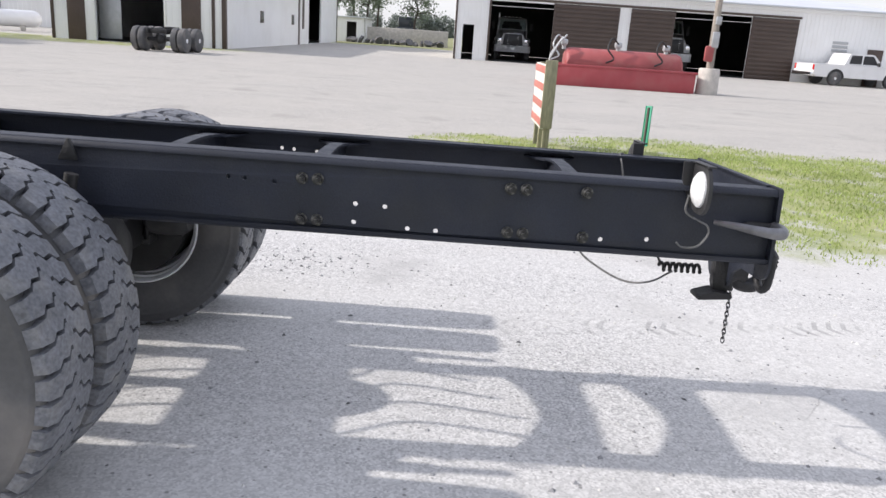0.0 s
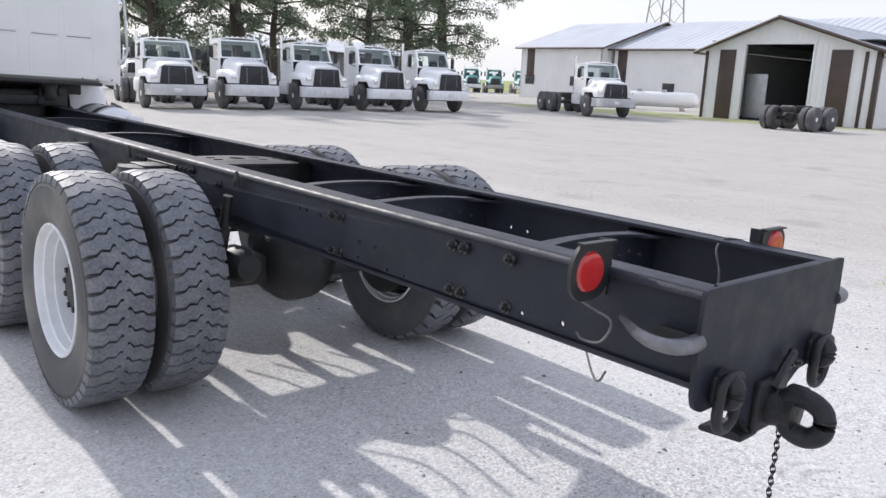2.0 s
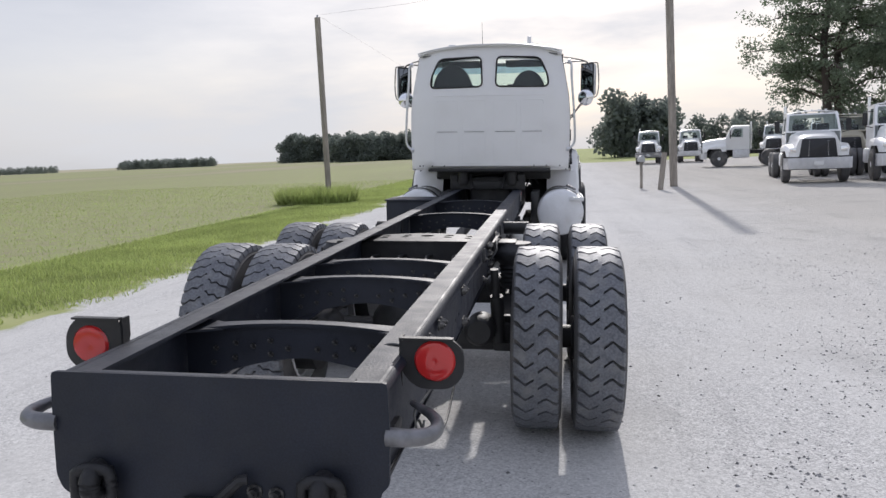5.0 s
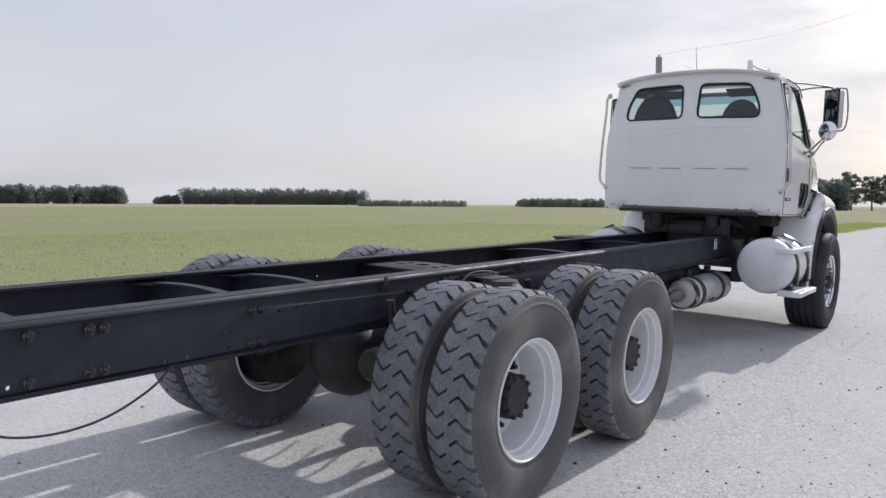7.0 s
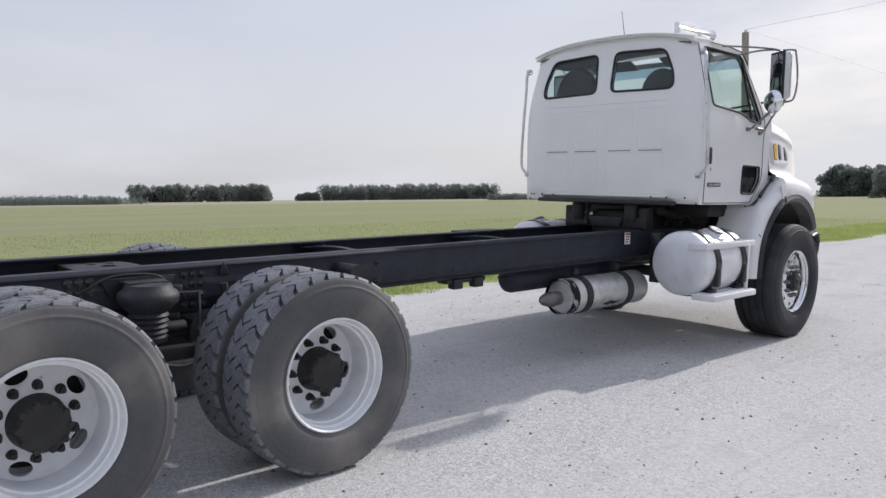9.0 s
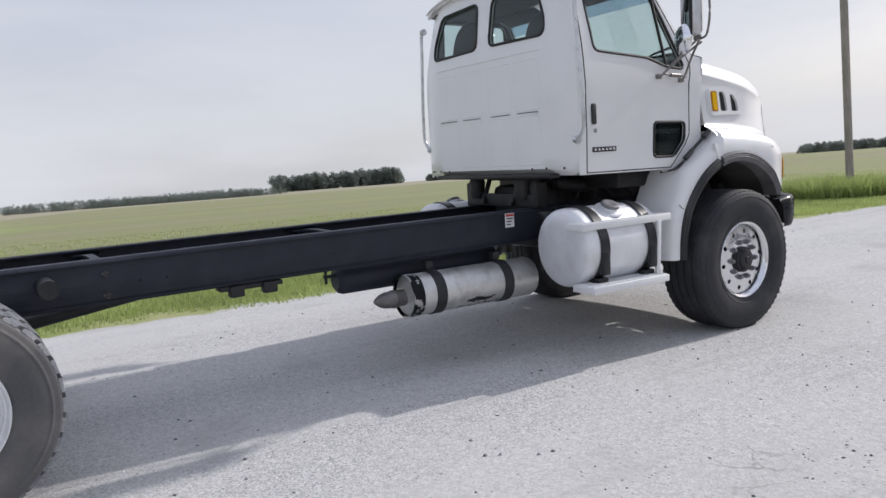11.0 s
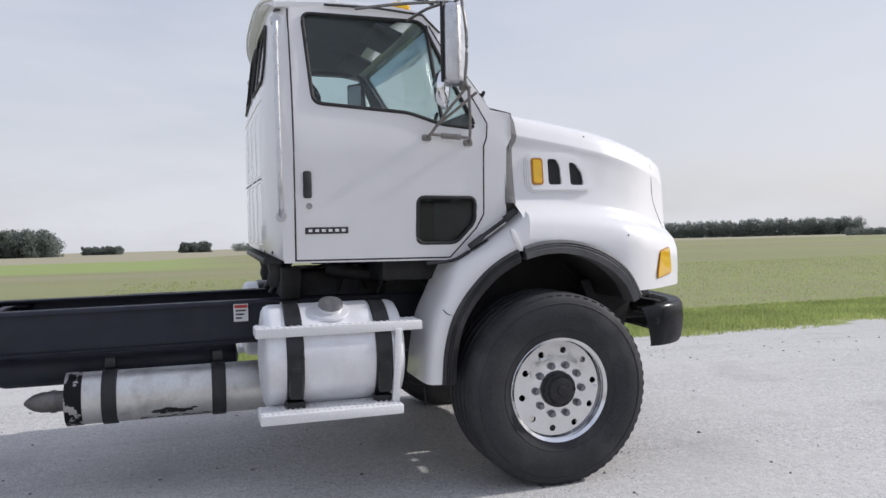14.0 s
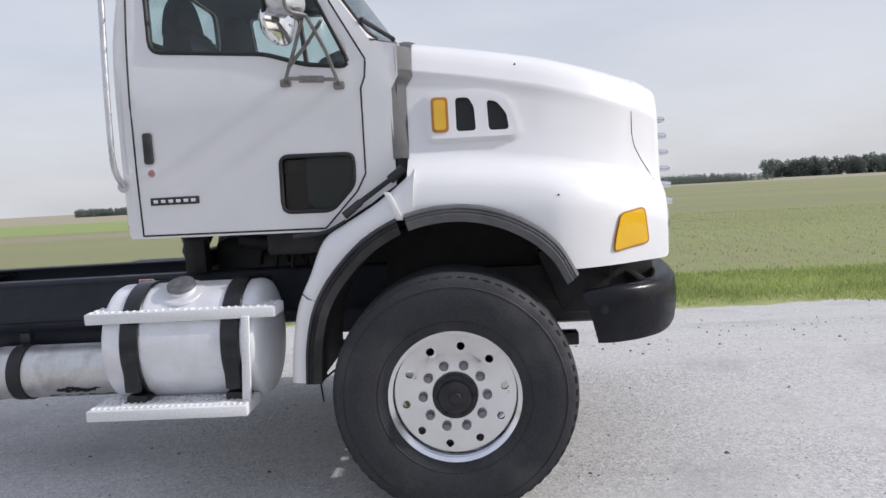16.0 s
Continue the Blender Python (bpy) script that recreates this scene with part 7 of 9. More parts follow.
def build_workshop_wing():
    """The low gabled wing whose open door faces the road."""
    b = thing("workshop_wing", None, "white metal workshop wing, brown trim, wide open door", "building")
    y0, y1, x0, x1 = 11.03, 18.68, 32.0, 48.6
    eave, peak = 3.03, 4.38
    A, C = (x0, y1), (x0, y0)
    L = y1 - y0
    ribbed_wall("wall", A, C, ZG, eave, b, M_SIDING, [(1.95, 4.98, ZG, 3.28)], (L / 2 - 0.35, peak), label="white ribbed gable wall")
    ribbed_wall("wall", C, (x1, y0), ZG, eave, b, M_SIDING, label="white ribbed side wall")
    ribbed_wall("wall", (x1, y1), A, ZG, eave, b, M_SIDING)
    for u0, u1 in ((0.72, 1.5), (5.75, 6.6)):
        strip(b, "brown_panel", A, C, u0, u1, ZG, 3.05, M_BROWN, 0.05, "dark brown wall panel")
    for u in (0.06, L - 0.06, L - 0.5):
        strip(b, "corner_trim", A, C, u - 0.07, u + 0.07, ZG, eave - 0.05, M_BROWN, 0.05)
    for u in (0.07, 16.3):
        strip(b, "corner_trim", C, (x1, y0), u - 0.12, u + 0.12, ZG, eave - 0.02, M_BROWN, 0.05)
    for u0, u1, z0, z1 in ((1.85, 1.95, ZG, 3.28), (4.98, 5.08, ZG, 3.28), (1.85, 5.08, 3.28, 3.38)):
        strip(b, "door_trim", A, C, u0, u1, z0, z1, M_SIDING, 0.06)
    small_window(b, C, (x1, y0), 6.6, 1.42, 0.62, 0.6)
    small_window(b, C, (x1, y0), 14.4, 1.42, 0.62, 0.6)
    gable_roof(b, x0, x1, y0, y1, eave, peak, "x", 0.4, y1 - (L / 2 - 0.35))
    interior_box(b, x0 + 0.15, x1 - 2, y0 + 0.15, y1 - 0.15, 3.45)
    bm = B()
    box(bm, (x0 + 0.7, y1 - 2.3, 1.0), (0.05, 1.0, 2.0), 0.01)
    part("inner_door", bm, M_GALV, b, "grey panel leaning inside the doorway")
    for y in (14.4, 15.6):
        bm = B()
        box(bm, (x0 + 9, y, 2.75), (0.25, 0.9, 0.10), 0.02)
        part("strip_light", bm, M_PAPER, b)
    bm = B()
    bar(bm, (32.3, 11.03, 2.75), (32.3, 10.6, 2.85), 0.03)
    box(bm, (32.3, 10.55, 2.82), (0.3, 0.3, 0.16), 0.05)
    part("yard_light", bm, M_GALV, b, "grey yard light on a bracket")
    set_back(b, *WEST)


build_workshop_wing()


def build_workshop_main():
    b = thing("workshop_hall", None, "long white metal workshop hall, pale roof, open end door", "building")
    x0, x1, y0, y1 = 48.7, 65.2, 11.1, 36.0
    eave, peak = 4.0, 6.45
    A, C = (x0, y0), (x1, y0)
    ribbed_wall("wall", A, C, ZG, eave, b, M_SIDING, [(3.6, 8.6, ZG, 3.5)], (8.1, peak), 0.3, label="white gable wall with open doorway")
    ribbed_wall("wall", (x0, y1), (x0, y0), ZG, eave, b, M_SIDING, [], None, 0.3, label="white ribbed long wall")
    ribbed_wall("wall", (x1, y0), (x1, y1), ZG, eave, b, M_SIDING, [], None, 0.6)
    for u in (0.1, 16.4):
        strip(b, "corner_trim", A, C, u - 0.15, u + 0.15, ZG, eave - 0.05, M_BROWN, 0.05)
    strip(b, "brown_panel", A, C, 1.2, 1.7, 0.9, 3.9, M_BROWN, 0.05)
    strip(b, "brown_panel", (x0, y1), (x0, y0), 0.35, 1.2, ZG, eave - 0.05, M_BROWN, 0.05)
    small_window(b, (x0, y1), (x0, y0), 5.0, 1.15, 1.0, 0.7)
    gable_roof(b, x0, x1, y0, y1, eave, peak, "y", 0.45)
    interior_box(b, x0 + 0.2, x1 - 0.2, y0 + 0.2, y0 + 10, 3.9)
    bm = B()
    for k in range(3):
        box(bm, (54.6, y0 + 1.2, 0.4 + 0.75 * k), (2.6, 0.8, 0.08), 0.02)
    for x in (53.4, 55.8):
        box(bm, (x, y0 + 1.2, 1.0), (0.08, 0.8, 2.1), 0.01)
    part("storage_rack", bm, M_GALV, b, "loaded storage rack inside the doorway")
    bm = B()
    bar(bm, (x0 + 8.0, y0 + 5, peak), (x0 + 8.0, y0 + 5, peak + 1.6), 0.03)
    part("roof_mast", bm, M_GALV, b)
    set_back(b, *WEST)

    n = thing("workshop_annex", None, "white metal shed with pale gabled roof", "building")
    x0, x1, y0, y1 = 47.6, 63.5, 36.4, 44.8
    ribbed_wall("wall", (x0, y1), (x0, y0), ZG, 4.05, n, M_SIDING, [], None, 0.3, label="white ribbed wall with brown strip")
    ribbed_wall("wall", (x0, y0), (x1, y0), ZG, 4.05, n, M_SIDING, [], (7.9, 6.4), 0.6)
    ribbed_wall("wall", (x1, y1), (x0, y1), ZG, 4.05, n, M_SIDING, [], (7.9, 6.4), 0.6)
    strip(n, "brown_panel", (x0, y1), (x0, y0), 0.7, 1.5, 1.2, 4.0, M_BROWN, 0.05)
    small_window(n, (x0, y1), (x0, y0), 1.1, 1.4, 1.0, 0.75)
    small_window(n, (x0, y1), (x0, y0), 6.0, 1.4, 1.1, 0.75)
    gable_roof(n, x0, x1, y0, y1, 4.05, 6.4, "y", 0.4)
    set_back(n, *WEST)


build_workshop_main()


def build_door_shop():
    """The long flat-fronted shop with brown roll doors and two open bays."""
    b = thing("truck_shop", None, "white ribbed metal shop with brown roll-up doors", "building")
    x0, x1 = 43.5, 60.0
    ya, yb = 1.75, -24.0
    top = 3.95
    A, C = (x0, ya), (x0, yb)

    def u(y):
        return ya - y
    holes = [(u(1.28), u(0.62), ZG, 1.9), (u(-0.28), u(-3.95), ZG, 3.32), (u(-10.95), u(-15.4), ZG, 3.36)]
    ribbed_wall("wall", A, C, ZG, top, b, M_SIDING, holes, None, 0.25, label="white ribbed front wall with two open bays")
    ribbed_wall("wall", (x1, ya), A, ZG, top, b, M_SIDING, [], None, 0.5)
    ribbed_wall("wall", C, (x1, yb), ZG, top, b, M_SIDING, [], None, 0.5)
    strip(b, "corner_trim", A, C, 0.0, 0.12, ZG, top, M_BROWN, 0.05)
    for y0, y1 in ((-4.02, -7.75), (-8.4, -10.9), (-15.45, -18.1)):
        door = strip(b, "roll_door", A, C, u(y0), u(y1), ZG, 3.38, M_BROWN, 0.05, "brown ribbed roll-up door")
        for k in range(14):
            bm = B()
            box(bm, (0, -0.045, -1.60 + 0.245 * k), (y0 - y1 - 0.04, 0.05, 0.15), 0.02)
            part("door_slat", bm, M_BROWN, door)
    strip(b, "door_head", A, C, u(-0.2), u(-18.2), 3.42, 3.55, M_BROWN, 0.05)
    strip(b, "fascia", A, C, -0.1, u(yb) + 0.1, top - 0.12, top + 0.06, M_SIDING, 0.12)
    for k in range(3):
        strip(b, "wall_notice", A, C, u(-20.2), u(-21.1), 1.75 + 0.22 * k, 1.9 + 0.22 * k, M_GALV, 0.03)
    strip(b, "side_door", A, C, u(-22.3), u(-23.2), ZG, 2.0, M_BROWN, 0.05, "brown side door")
    bm = B()
    box(bm, ((x0 + x1) / 2, (ya + yb) / 2, top + 0.1), (x1 - x0 + 0.6, ya - yb + 0.6, 0.10), 0.02)
    prism(bm, [(x0 - 0.25, top + 0.15), (x1 + 0.25, top + 0.15), ((x0 + x1) / 2, top + 1.1)], "y", yb - 0.25, ya + 0.25)
    part("roof", bm, M_ROOF, b, "low pale metal roof")
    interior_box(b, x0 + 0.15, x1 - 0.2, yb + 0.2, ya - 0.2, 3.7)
    for y in (-0.25, -4.0, -10.9, -15.45):
        strip(b, "door_trim", A, C, u(y) - 0.06, u(y) + 0.06, ZG, 3.4, M_BROWN, 0.06)
    set_back(b, *SOUTH)


build_door_shop()


def build_grey_shed():
    b = thing("grey_shed", None, "low weathered grey shed behind parked trucks", "building")
    x0, x1, y0, y1 = 28.6, 42.0, 53.0, 61.0
    ribbed_wall("wall", (x0, y0), (x1, y0), ZG, 3.2, b, M_GREYWALL, [], None, 0.4, label="weathered grey front wall")
    ribbed_wall("wall", (x0, y1), (x0, y0), ZG, 3.2, b, M_GREYWALL, [], (4.2, 4.3), 0.4)
    gable_roof(b, x0, x1, y0, y1, 3.2, 4.2, "x", 0.4)
    bm = B()
    box(bm, (x0 + 5, y0 - 0.03, 1.2), (3.2, 0.06, 2.5), 0.01)
    part("shed_door", bm, M_GALV, b)


build_grey_shed()


# ---- parked trucks ----
def wheel_simple(parent, x, y, r, w, dual=False, rim=None, out=1):
    bm = B()
    for dx in ((0, -out * (w + 0.04)) if dual else (0,)):
        m = pose(x + dx, y, r)
        lathe(bm, [(-w / 2, r * 0.56), (-w / 2, r * 0.86), (-w * 0.4, r * 0.97), (0, r), (w * 0.4, r * 0.97), (w / 2, r * 0.86), (w / 2, r * 0.56)], 28, m)
    tyre = part("wheel", bm, M_RUBBER, parent, "black tyre on a bright wheel")
    bm = B()
    lathe(bm, [(0.0, r * 0.57), (out * w * 0.46, r * 0.57), (out * w * 0.50, r * 0.52), (out * w * 0.28, r * 0.42), (out * w * 0.30, r * 0.22), (out * w * 0.52, r * 0.18), (out * w * 0.52, 0.0)], 22, pose(x, y, r))
    part("rim", bm, rim or M_WHEELWHITE, tyre)


def build_lot_truck(name, body, long=6.2, label=""):
    """A conventional truck facing -y, its front bumper at y = 0: hood, cab, chassis, wheels."""
    T = thing(name, None, label, "truck", "trucks parked in the yard")
    # chassis
    for s in (-1, 1):
        bm = B()
        box(bm, (s * 0.42, long / 2 + 0.6, 0.88), (0.08, long + 0.6, 0.24), 0.01)
        part("chassis_rail", bm, M_BLACKROUGH, T)
    for y in (2.6, 4.0, 5.2, long + 0.6):
        part("cross_beam", box(B(), (0, y, 0.88), (0.8, 0.1, 0.18), 0.01), M_BLACKROUGH, T)
    # bumper, chrome with end returns
    bm = B()
    plan = [(-1.18, 0.42), (-1.18, 0.22), (-1.05, 0.06), (0, 0.0), (1.05, 0.06), (1.18, 0.22), (1.18, 0.42)]
    rows = [[bm.verts.new((x, y + (0.0 if z in (0.55, 0.83) else 0.03), z)) for z in (0.50, 0.55, 0.83, 0.88)] for x, y in plan]
    for a, c in zip(rows, rows[1:]):
        for j in range(3):
            bm.faces.new((a[j], a[j + 1], c[j + 1], c[j]))
    bmesh.ops.solidify(bm, geom=bm.faces[:], thickness=0.02)
    bumper = part("bumper", bm, M_LOTCHROME, T, "bright chrome front bumper")
    bm = B()
    box(bm, (0, -0.02, 0.69), (0.34, 0.02, 0.16), 0.004)
    part("plate", bm, M_PAPER, bumper)
    # hood with wings
    bm = B()
    rows = []
    for k in range(13):
        t = k / 12
        y = 0.16 + 1.42 * t
        zt = 1.60 + 0.20 * t ** 0.7
        w = 0.70 + 0.15 * t
        zf = 1.22 + 0.14 * min(1, t * 2)
        xf = 1.02 + 0.16 * min(1, t * 2.4)
        dip = 0.92 if t < 0.18 else (1.12 if 0.2 < t < 0.8 else 0.95)
        half = [(0, zt), (w * 0.6, zt - 0.02), (w * 0.9, zt - 0.08), (w, zt - 0.2), (w + 0.05, zf + 0.06), (w + 0.12, zf), (xf - 0.06, zf - 0.04), (xf, zf - 0.14), (xf, dip)]
        line = [(-x, z) for x, z in half[:0:-1]] + half
        rows.append([bm.verts.new((x, y, z)) for x, z in line])
    for a, c in zip(rows, rows[1:]):
        for j in range(len(a) - 1):
            bm.faces.new((a[j], a[j + 1], c[j + 1], c[j]))
    bm.faces.new(rows[0])
    hood = part("hood", bm, body, T, "sloping hood with rounded wings", sharp=55)
    bm = B()
    prism(bm, rounded([(-0.56, 1.52), (0.56, 1.52), (0.66, 0.89), (-0.66, 0.89)], 0.05), "y", 0.09, 0.18, 0.01)
    grille = part("grille", bm, M_GRILLE, hood, "dark mesh grille")
    for s in (-1, 1):
        for k in range(6):
            bm = B()
            box(bm, (s * (0.34 - 0.005 * k), 0.085, 0.96 + 0.095 * k), (0.03, 0.012, 0.022), 0.004)
            part("grille_stud", bm, M_CHROME, grille)
    for s in (-1, 1):
        bm = B()
        prism(bm, rounded([(s * 0.76, 1.25), (s * 0.99, 1.22), (s * 0.99, 1.07), (s * 0.76, 1.07)], 0.03), "y", 0.12, 0.20, 0.01)
        part("headlamp", bm, M_CHROME, hood, "clear headlamp")
        bm = B()
        prism(bm, ring_of(1.15, 0.55, 0.62, 0.62, 26)[:14], "x", s * 0.80, s * 1.12)
        part("wheel_well", bm, M_BLACKROUGH, hood)
    # cab: shell with openings
    def half_w(z):
        return 1.0 - 0.10 * max(0, (z - 1.8) / 0.8)
    side = [(1.58, 1.05), (2.95, 1.05), (2.95, 2.42), (2.05, 2.46), (1.92, 2.42), (1.58, 1.76)]
    win = rounded([(1.84, 1.82), (2.55, 1.78), (2.55, 2.31), (2.04, 2.31)], 0.05)
    cabm = B()
    for s in (-1, 1):
        panel(cabm, side, [win], lambda y, z, s=s: Vector((s * half_w(z), y, z)), lambda y, z, s=s: Vector((-s * 0.03, 0, 0)), 0.3)
    rear_win = rounded([(-0.6, 1.85), (0.6, 1.85), (0.56, 2.27), (-0.56, 2.27)], 0.06)
    panel(cabm, [(-0.93, 1.05), (0.93, 1.05), (0.92, 2.44), (-0.92, 2.44)], [rear_win], lambda x, z: Vector((x, 2.92, z)), lambda x, z: Vector((0, 0.03, 0)), 0.3)
    box(cabm, (0, 2.3, 1.06), (1.9, 1.3, 0.05), 0.01)
    rr = [[cabm.verts.new((u * 0.93, y, 2.41 + 0.08 * (1 - u * u) + dz)) for u in [-1 + k / 5 for k in range(11)]] for y, dz in ((1.90, 0.0), (2.1, 0.045), (2.95, 0.02))]
    for a, c in zip(rr, rr[1:]):
        for j in range(10):
            cabm.faces.new((a[j], a[j + 1], c[j + 1], c[j]))
    panel(cabm, [(-0.98, 0), (0.98, 0), (0.90, 1), (-0.90, 1)], [rounded([(-0.90, 0.08), (0.90, 0.08), (0.83, 0.92), (-0.83, 0.92)], 0.06)],
          lambda u, v: Vector((u, 1.56 + 0.36 * v - 0.10 * (1 - u * u), 1.76 + 0.66 * v)), lambda u, v: Vector((0, 0.03, 0)), 0.3)
    cab_t = part("cab", cabm, body, T, "square day cab with a wide windscreen", sharp=50)
    bm = B()
    panel(bm, rounded([(-0.90, 0.08), (0.90, 0.08), (0.83, 0.92), (-0.83, 0.92)], 0.06), [], lambda u, v: Vector((u, 1.575 + 0.36 * v - 0.10 * (1 - u * u), 1.76 + 0.66 * v)), lambda u, v: Vector((0, 0.006, 0)), 0.3)
    part("windscreen", bm, M_GLASS, cab_t, "wide clear windscreen")
    for s in (-1, 1):
        bm = B()
        panel(bm, win, [], lambda y, z, s=s: Vector((s * (half_w(z) - 0.012), y, z)), lambda y, z, s=s: Vector((-s * 0.005, 0, 0)), 0.3)
        part("side_window", bm, M_GLASS, cab_t)
        bm = B()
        prism(bm, rounded([(2.2, 1.5), (2.4, 1.5), (2.36, 2.05), (2.25, 2.05)], 0.05), "x", s * 0.45 - 0.22, s * 0.45 + 0.22, 0.03)
        part("seat", bm, M_SEAT, cab_t)
        bm = B()
        tube(bm, [(s * 0.97, 1.9, 2.22), (s * 1.28, 1.78, 2.22), (s * 1.28, 1.78, 1.75), (s * 0.99, 1.85, 1.70)], 0.018, 6)
        box(bm, (s * 1.29, 1.80, 1.98), (0.19, 0.07, 0.42), 0.03)
        part("mirror", bm, M_PLASTIC, T)
        bm = B()
        box(bm, (s * 0.88, 2.45, 0.78), (0.46, 1.0, 0.5), 0.08)
        part("side_tank", bm, M_TANK, T)
        wheel_simple(T, s * 1.03, 1.15, 0.52, 0.30, False, M_WHEELWHITE, s)
        for y in (long - 0.9, long + 0.45):
            wheel_simple(T, s * 1.02, y, 0.51, 0.27, True, M_WHEELWHITE, s)
    bm = B()
    box(bm, (0, 1.25, 0.9), (0.85, 1.8, 0.6), 0.05)
    part("engine_block", bm, M_BLACKROUGH, T)
    for y in (1.15, long - 0.9, long + 0.45):
        bm = B()
        bar(bm, (-0.95, y, 0.52), (0.95, y, 0.52), 0.08)
        part("axle", bm, M_BLACKROUGH, T)
    for x in (-0.5, -0.25, 0, 0.25, 0.5):
        bm = B()
        box(bm, (x, 2.03, 2.53), (0.09, 0.07, 0.045), 0.012)
        part("roof_lamp", bm, M_LOTWHITE, cab_t)
    bm = B()
    bar(bm, (-0.86, 3.15, 1.0), (-0.86, 3.15, 2.75), 0.065)
    part("exhaust_stack", bm, M_CHROME, T, "upright chrome exhaust stack")
    return T


def place_truck(T, x, y, heading, first=False):
    m = pose(x, y, ZG, 0, 0, heading) @ Matrix.Diagonal((0.96, 1.04, 1.07, 1))
    if first:
        T.matrix_basis = m
        return T
    return copy_thing(T, m)


row = [(10.3, 27.6), (13.25, 27.1), (16.37, 26.6), (19.48, 26.1), (22.48, 25.5)]
lot = build_lot_truck("parked_truck", M_LOTWHITE, 6.4, "white parked truck with dark grille and chrome bumper")
for k, (x, y) in enumerate(row):
    place_truck(lot, x, y, -10.5, k == 0)
flat = build_lot_truck("chassis_truck", M_LOTWHITE, 6.6, "white bare-chassis truck parked before a white shed")
place_truck(flat, 29.65, 21.4, -28, True)
bay = build_lot_truck("bay_truck", mat("silver_truck_paint", (0.45, 0.46, 0.48), 0.35, coat=0.5, var=0.05), 5.0, "pale truck standing inside an open bay")
set_back(place_truck(bay, 46.5, -1.9, -90, True), *SOUTH)
set_back(place_truck(bay, 46.5, -11.9, -90), *SOUTH)
side = build_lot_truck("long_nose_truck", M_LOTWHITE, 5.0, "white long-nosed truck parked side-on in the yard")
place_truck(side, 10.6, 52.0, -100, True)
for x, y, h in ((8.9, 66.0, -8), (12.6, 67.0, -8), (17.5, 60.0, -20), (20.5, 58.5, -20)):
    place_truck(side, x, y, h)
cream = build_lot_truck("cream_truck", M_CREAM, 5.0, "cream truck parked behind the white row")
place_truck(cream, 13.7, 34.5, -15, True)
teal = build_lot_truck("teal_truck", M_TEAL, 5.0, "teal truck parked far back in the yard")
for k, (x, y) in enumerate(((60.5, 67.0), (63.5, 66.0), (66.5, 65.0), (70, 63.5))):
    place_truck(teal, x, y, -40, k == 0)


def build_pickup():
    P = thing("pickup_truck", pose(42.0, -18.2, ZG, 0, 0, 8), "white four-door pickup truck parked beside the shop", "pickup")
    # tail at y = 0, nose at y = -5.8
    bm = B()
    prof = [(0.0, 0.62), (0.0, 1.12), (-1.75, 1.14), (-1.78, 1.16), (-4.2, 1.16), (-5.65, 1.08), (-5.8, 0.95), (-5.82, 0.55), (-5.3, 0.45), (-0.2, 0.45)]
    prism(bm, rounded(prof, 0.07), "x", -0.98, 0.98, 0.05)
    body = part("body", bm, M_WHITE, P, "white pickup body")
    bm = B()
    prism(bm, rounded([(-1.85, 1.14), (-2.1, 1.78), (-3.55, 1.80), (-4.25, 1.15)], 0.08), "x", -0.83, 0.83, 0.06)
    cabp = part("cabin", bm, M_WHITE, P)
    for s in (-1, 1):
        for y0, y1, y2, y3 in ((-2.12, -2.85, -2.22, -2.85), (-2.95, -3.9, -2.95, -3.52)):
            bm = B()
            prism(bm, rounded([(y0, 1.24), (y1, 1.24), (y3, 1.70), (y2, 1.70)], 0.04), "x", s * 0.835 - 0.006, s * 0.835 + 0.006)
            part("window", bm, M_GRILLE, cabp)
        for y in (-1.35, -4.75):
            wheel_simple(P, s * 0.88, y, 0.40, 0.26, False, M_ALU, s)
            bm = B()
            prism(bm, ring_of(y, 0.42, 0.50, 0.50, 24)[:13], "x", s * 0.985 - 0.008, s * 0.985 + 0.008)
            part("wheel_arch", bm, M_PLASTIC, P)
        bm = B()
        box(bm, (s * 0.90, 0.0, 0.95), (0.16, 0.05, 0.30), 0.02)
        part("tail_lamp", bm, M_RED, P)
        bm = B()
        box(bm, (s * 1.08, -3.75, 1.28), (0.2, 0.1, 0.22), 0.04)
        part("door_mirror", bm, M_PLASTIC, P)
    bm = B()
    box(bm, (0, 0.08, 0.58), (1.9, 0.16, 0.2), 0.03)
    part("rear_bumper", bm, M_CHROME, P)
    set_back(P, *SOUTH)


build_pickup()


# ---- yard things ----
def build_bogie():
    """Two loose axles with dual wheels on a short frame."""
    b = thing("loose_bogie", pose(31.9, 13.5, ZG, 0, 0, -95), "loose tandem axle set with black dual wheels", "axle set")
    for y in (-0.68, 0.68):
        bm = B()
        bar(bm, (-0.95, y, 0.52), (0.95, y, 0.52), 0.08)
        lathe(bm, [(-0.2, 0.03), (-0.1, 0.2), (0.05, 0.22), (0.2, 0.05)], 18, pose(0, y, 0.54, 0, 0, 90))
        part("axle", bm, M_BLACKROUGH, b)
        for s in (-1, 1):
            wheel_simple(b, s * 1.03, y, 0.52, 0.27, True, M_WHEELWHITE, s)
    for s in (-1, 1):
        bm = B()
        box(bm, (s * 0.42, 0, 0.86), (0.09, 2.2, 0.22), 0.01)
        part("frame_rail", bm, M_BLACKROUGH, b)
    for y in (-0.9, 0, 0.9):
        part("cross_beam", box(B(), (0, y, 0.86), (0.8, 0.1, 0.16), 0.01), M_BLACKROUGH, b)
    part("cover_plate", box(B(), (0.1, 0.2, 1.0), (0.5, 0.5, 0.1), 0.03), M_BLACKROUGH, b)


build_bogie()


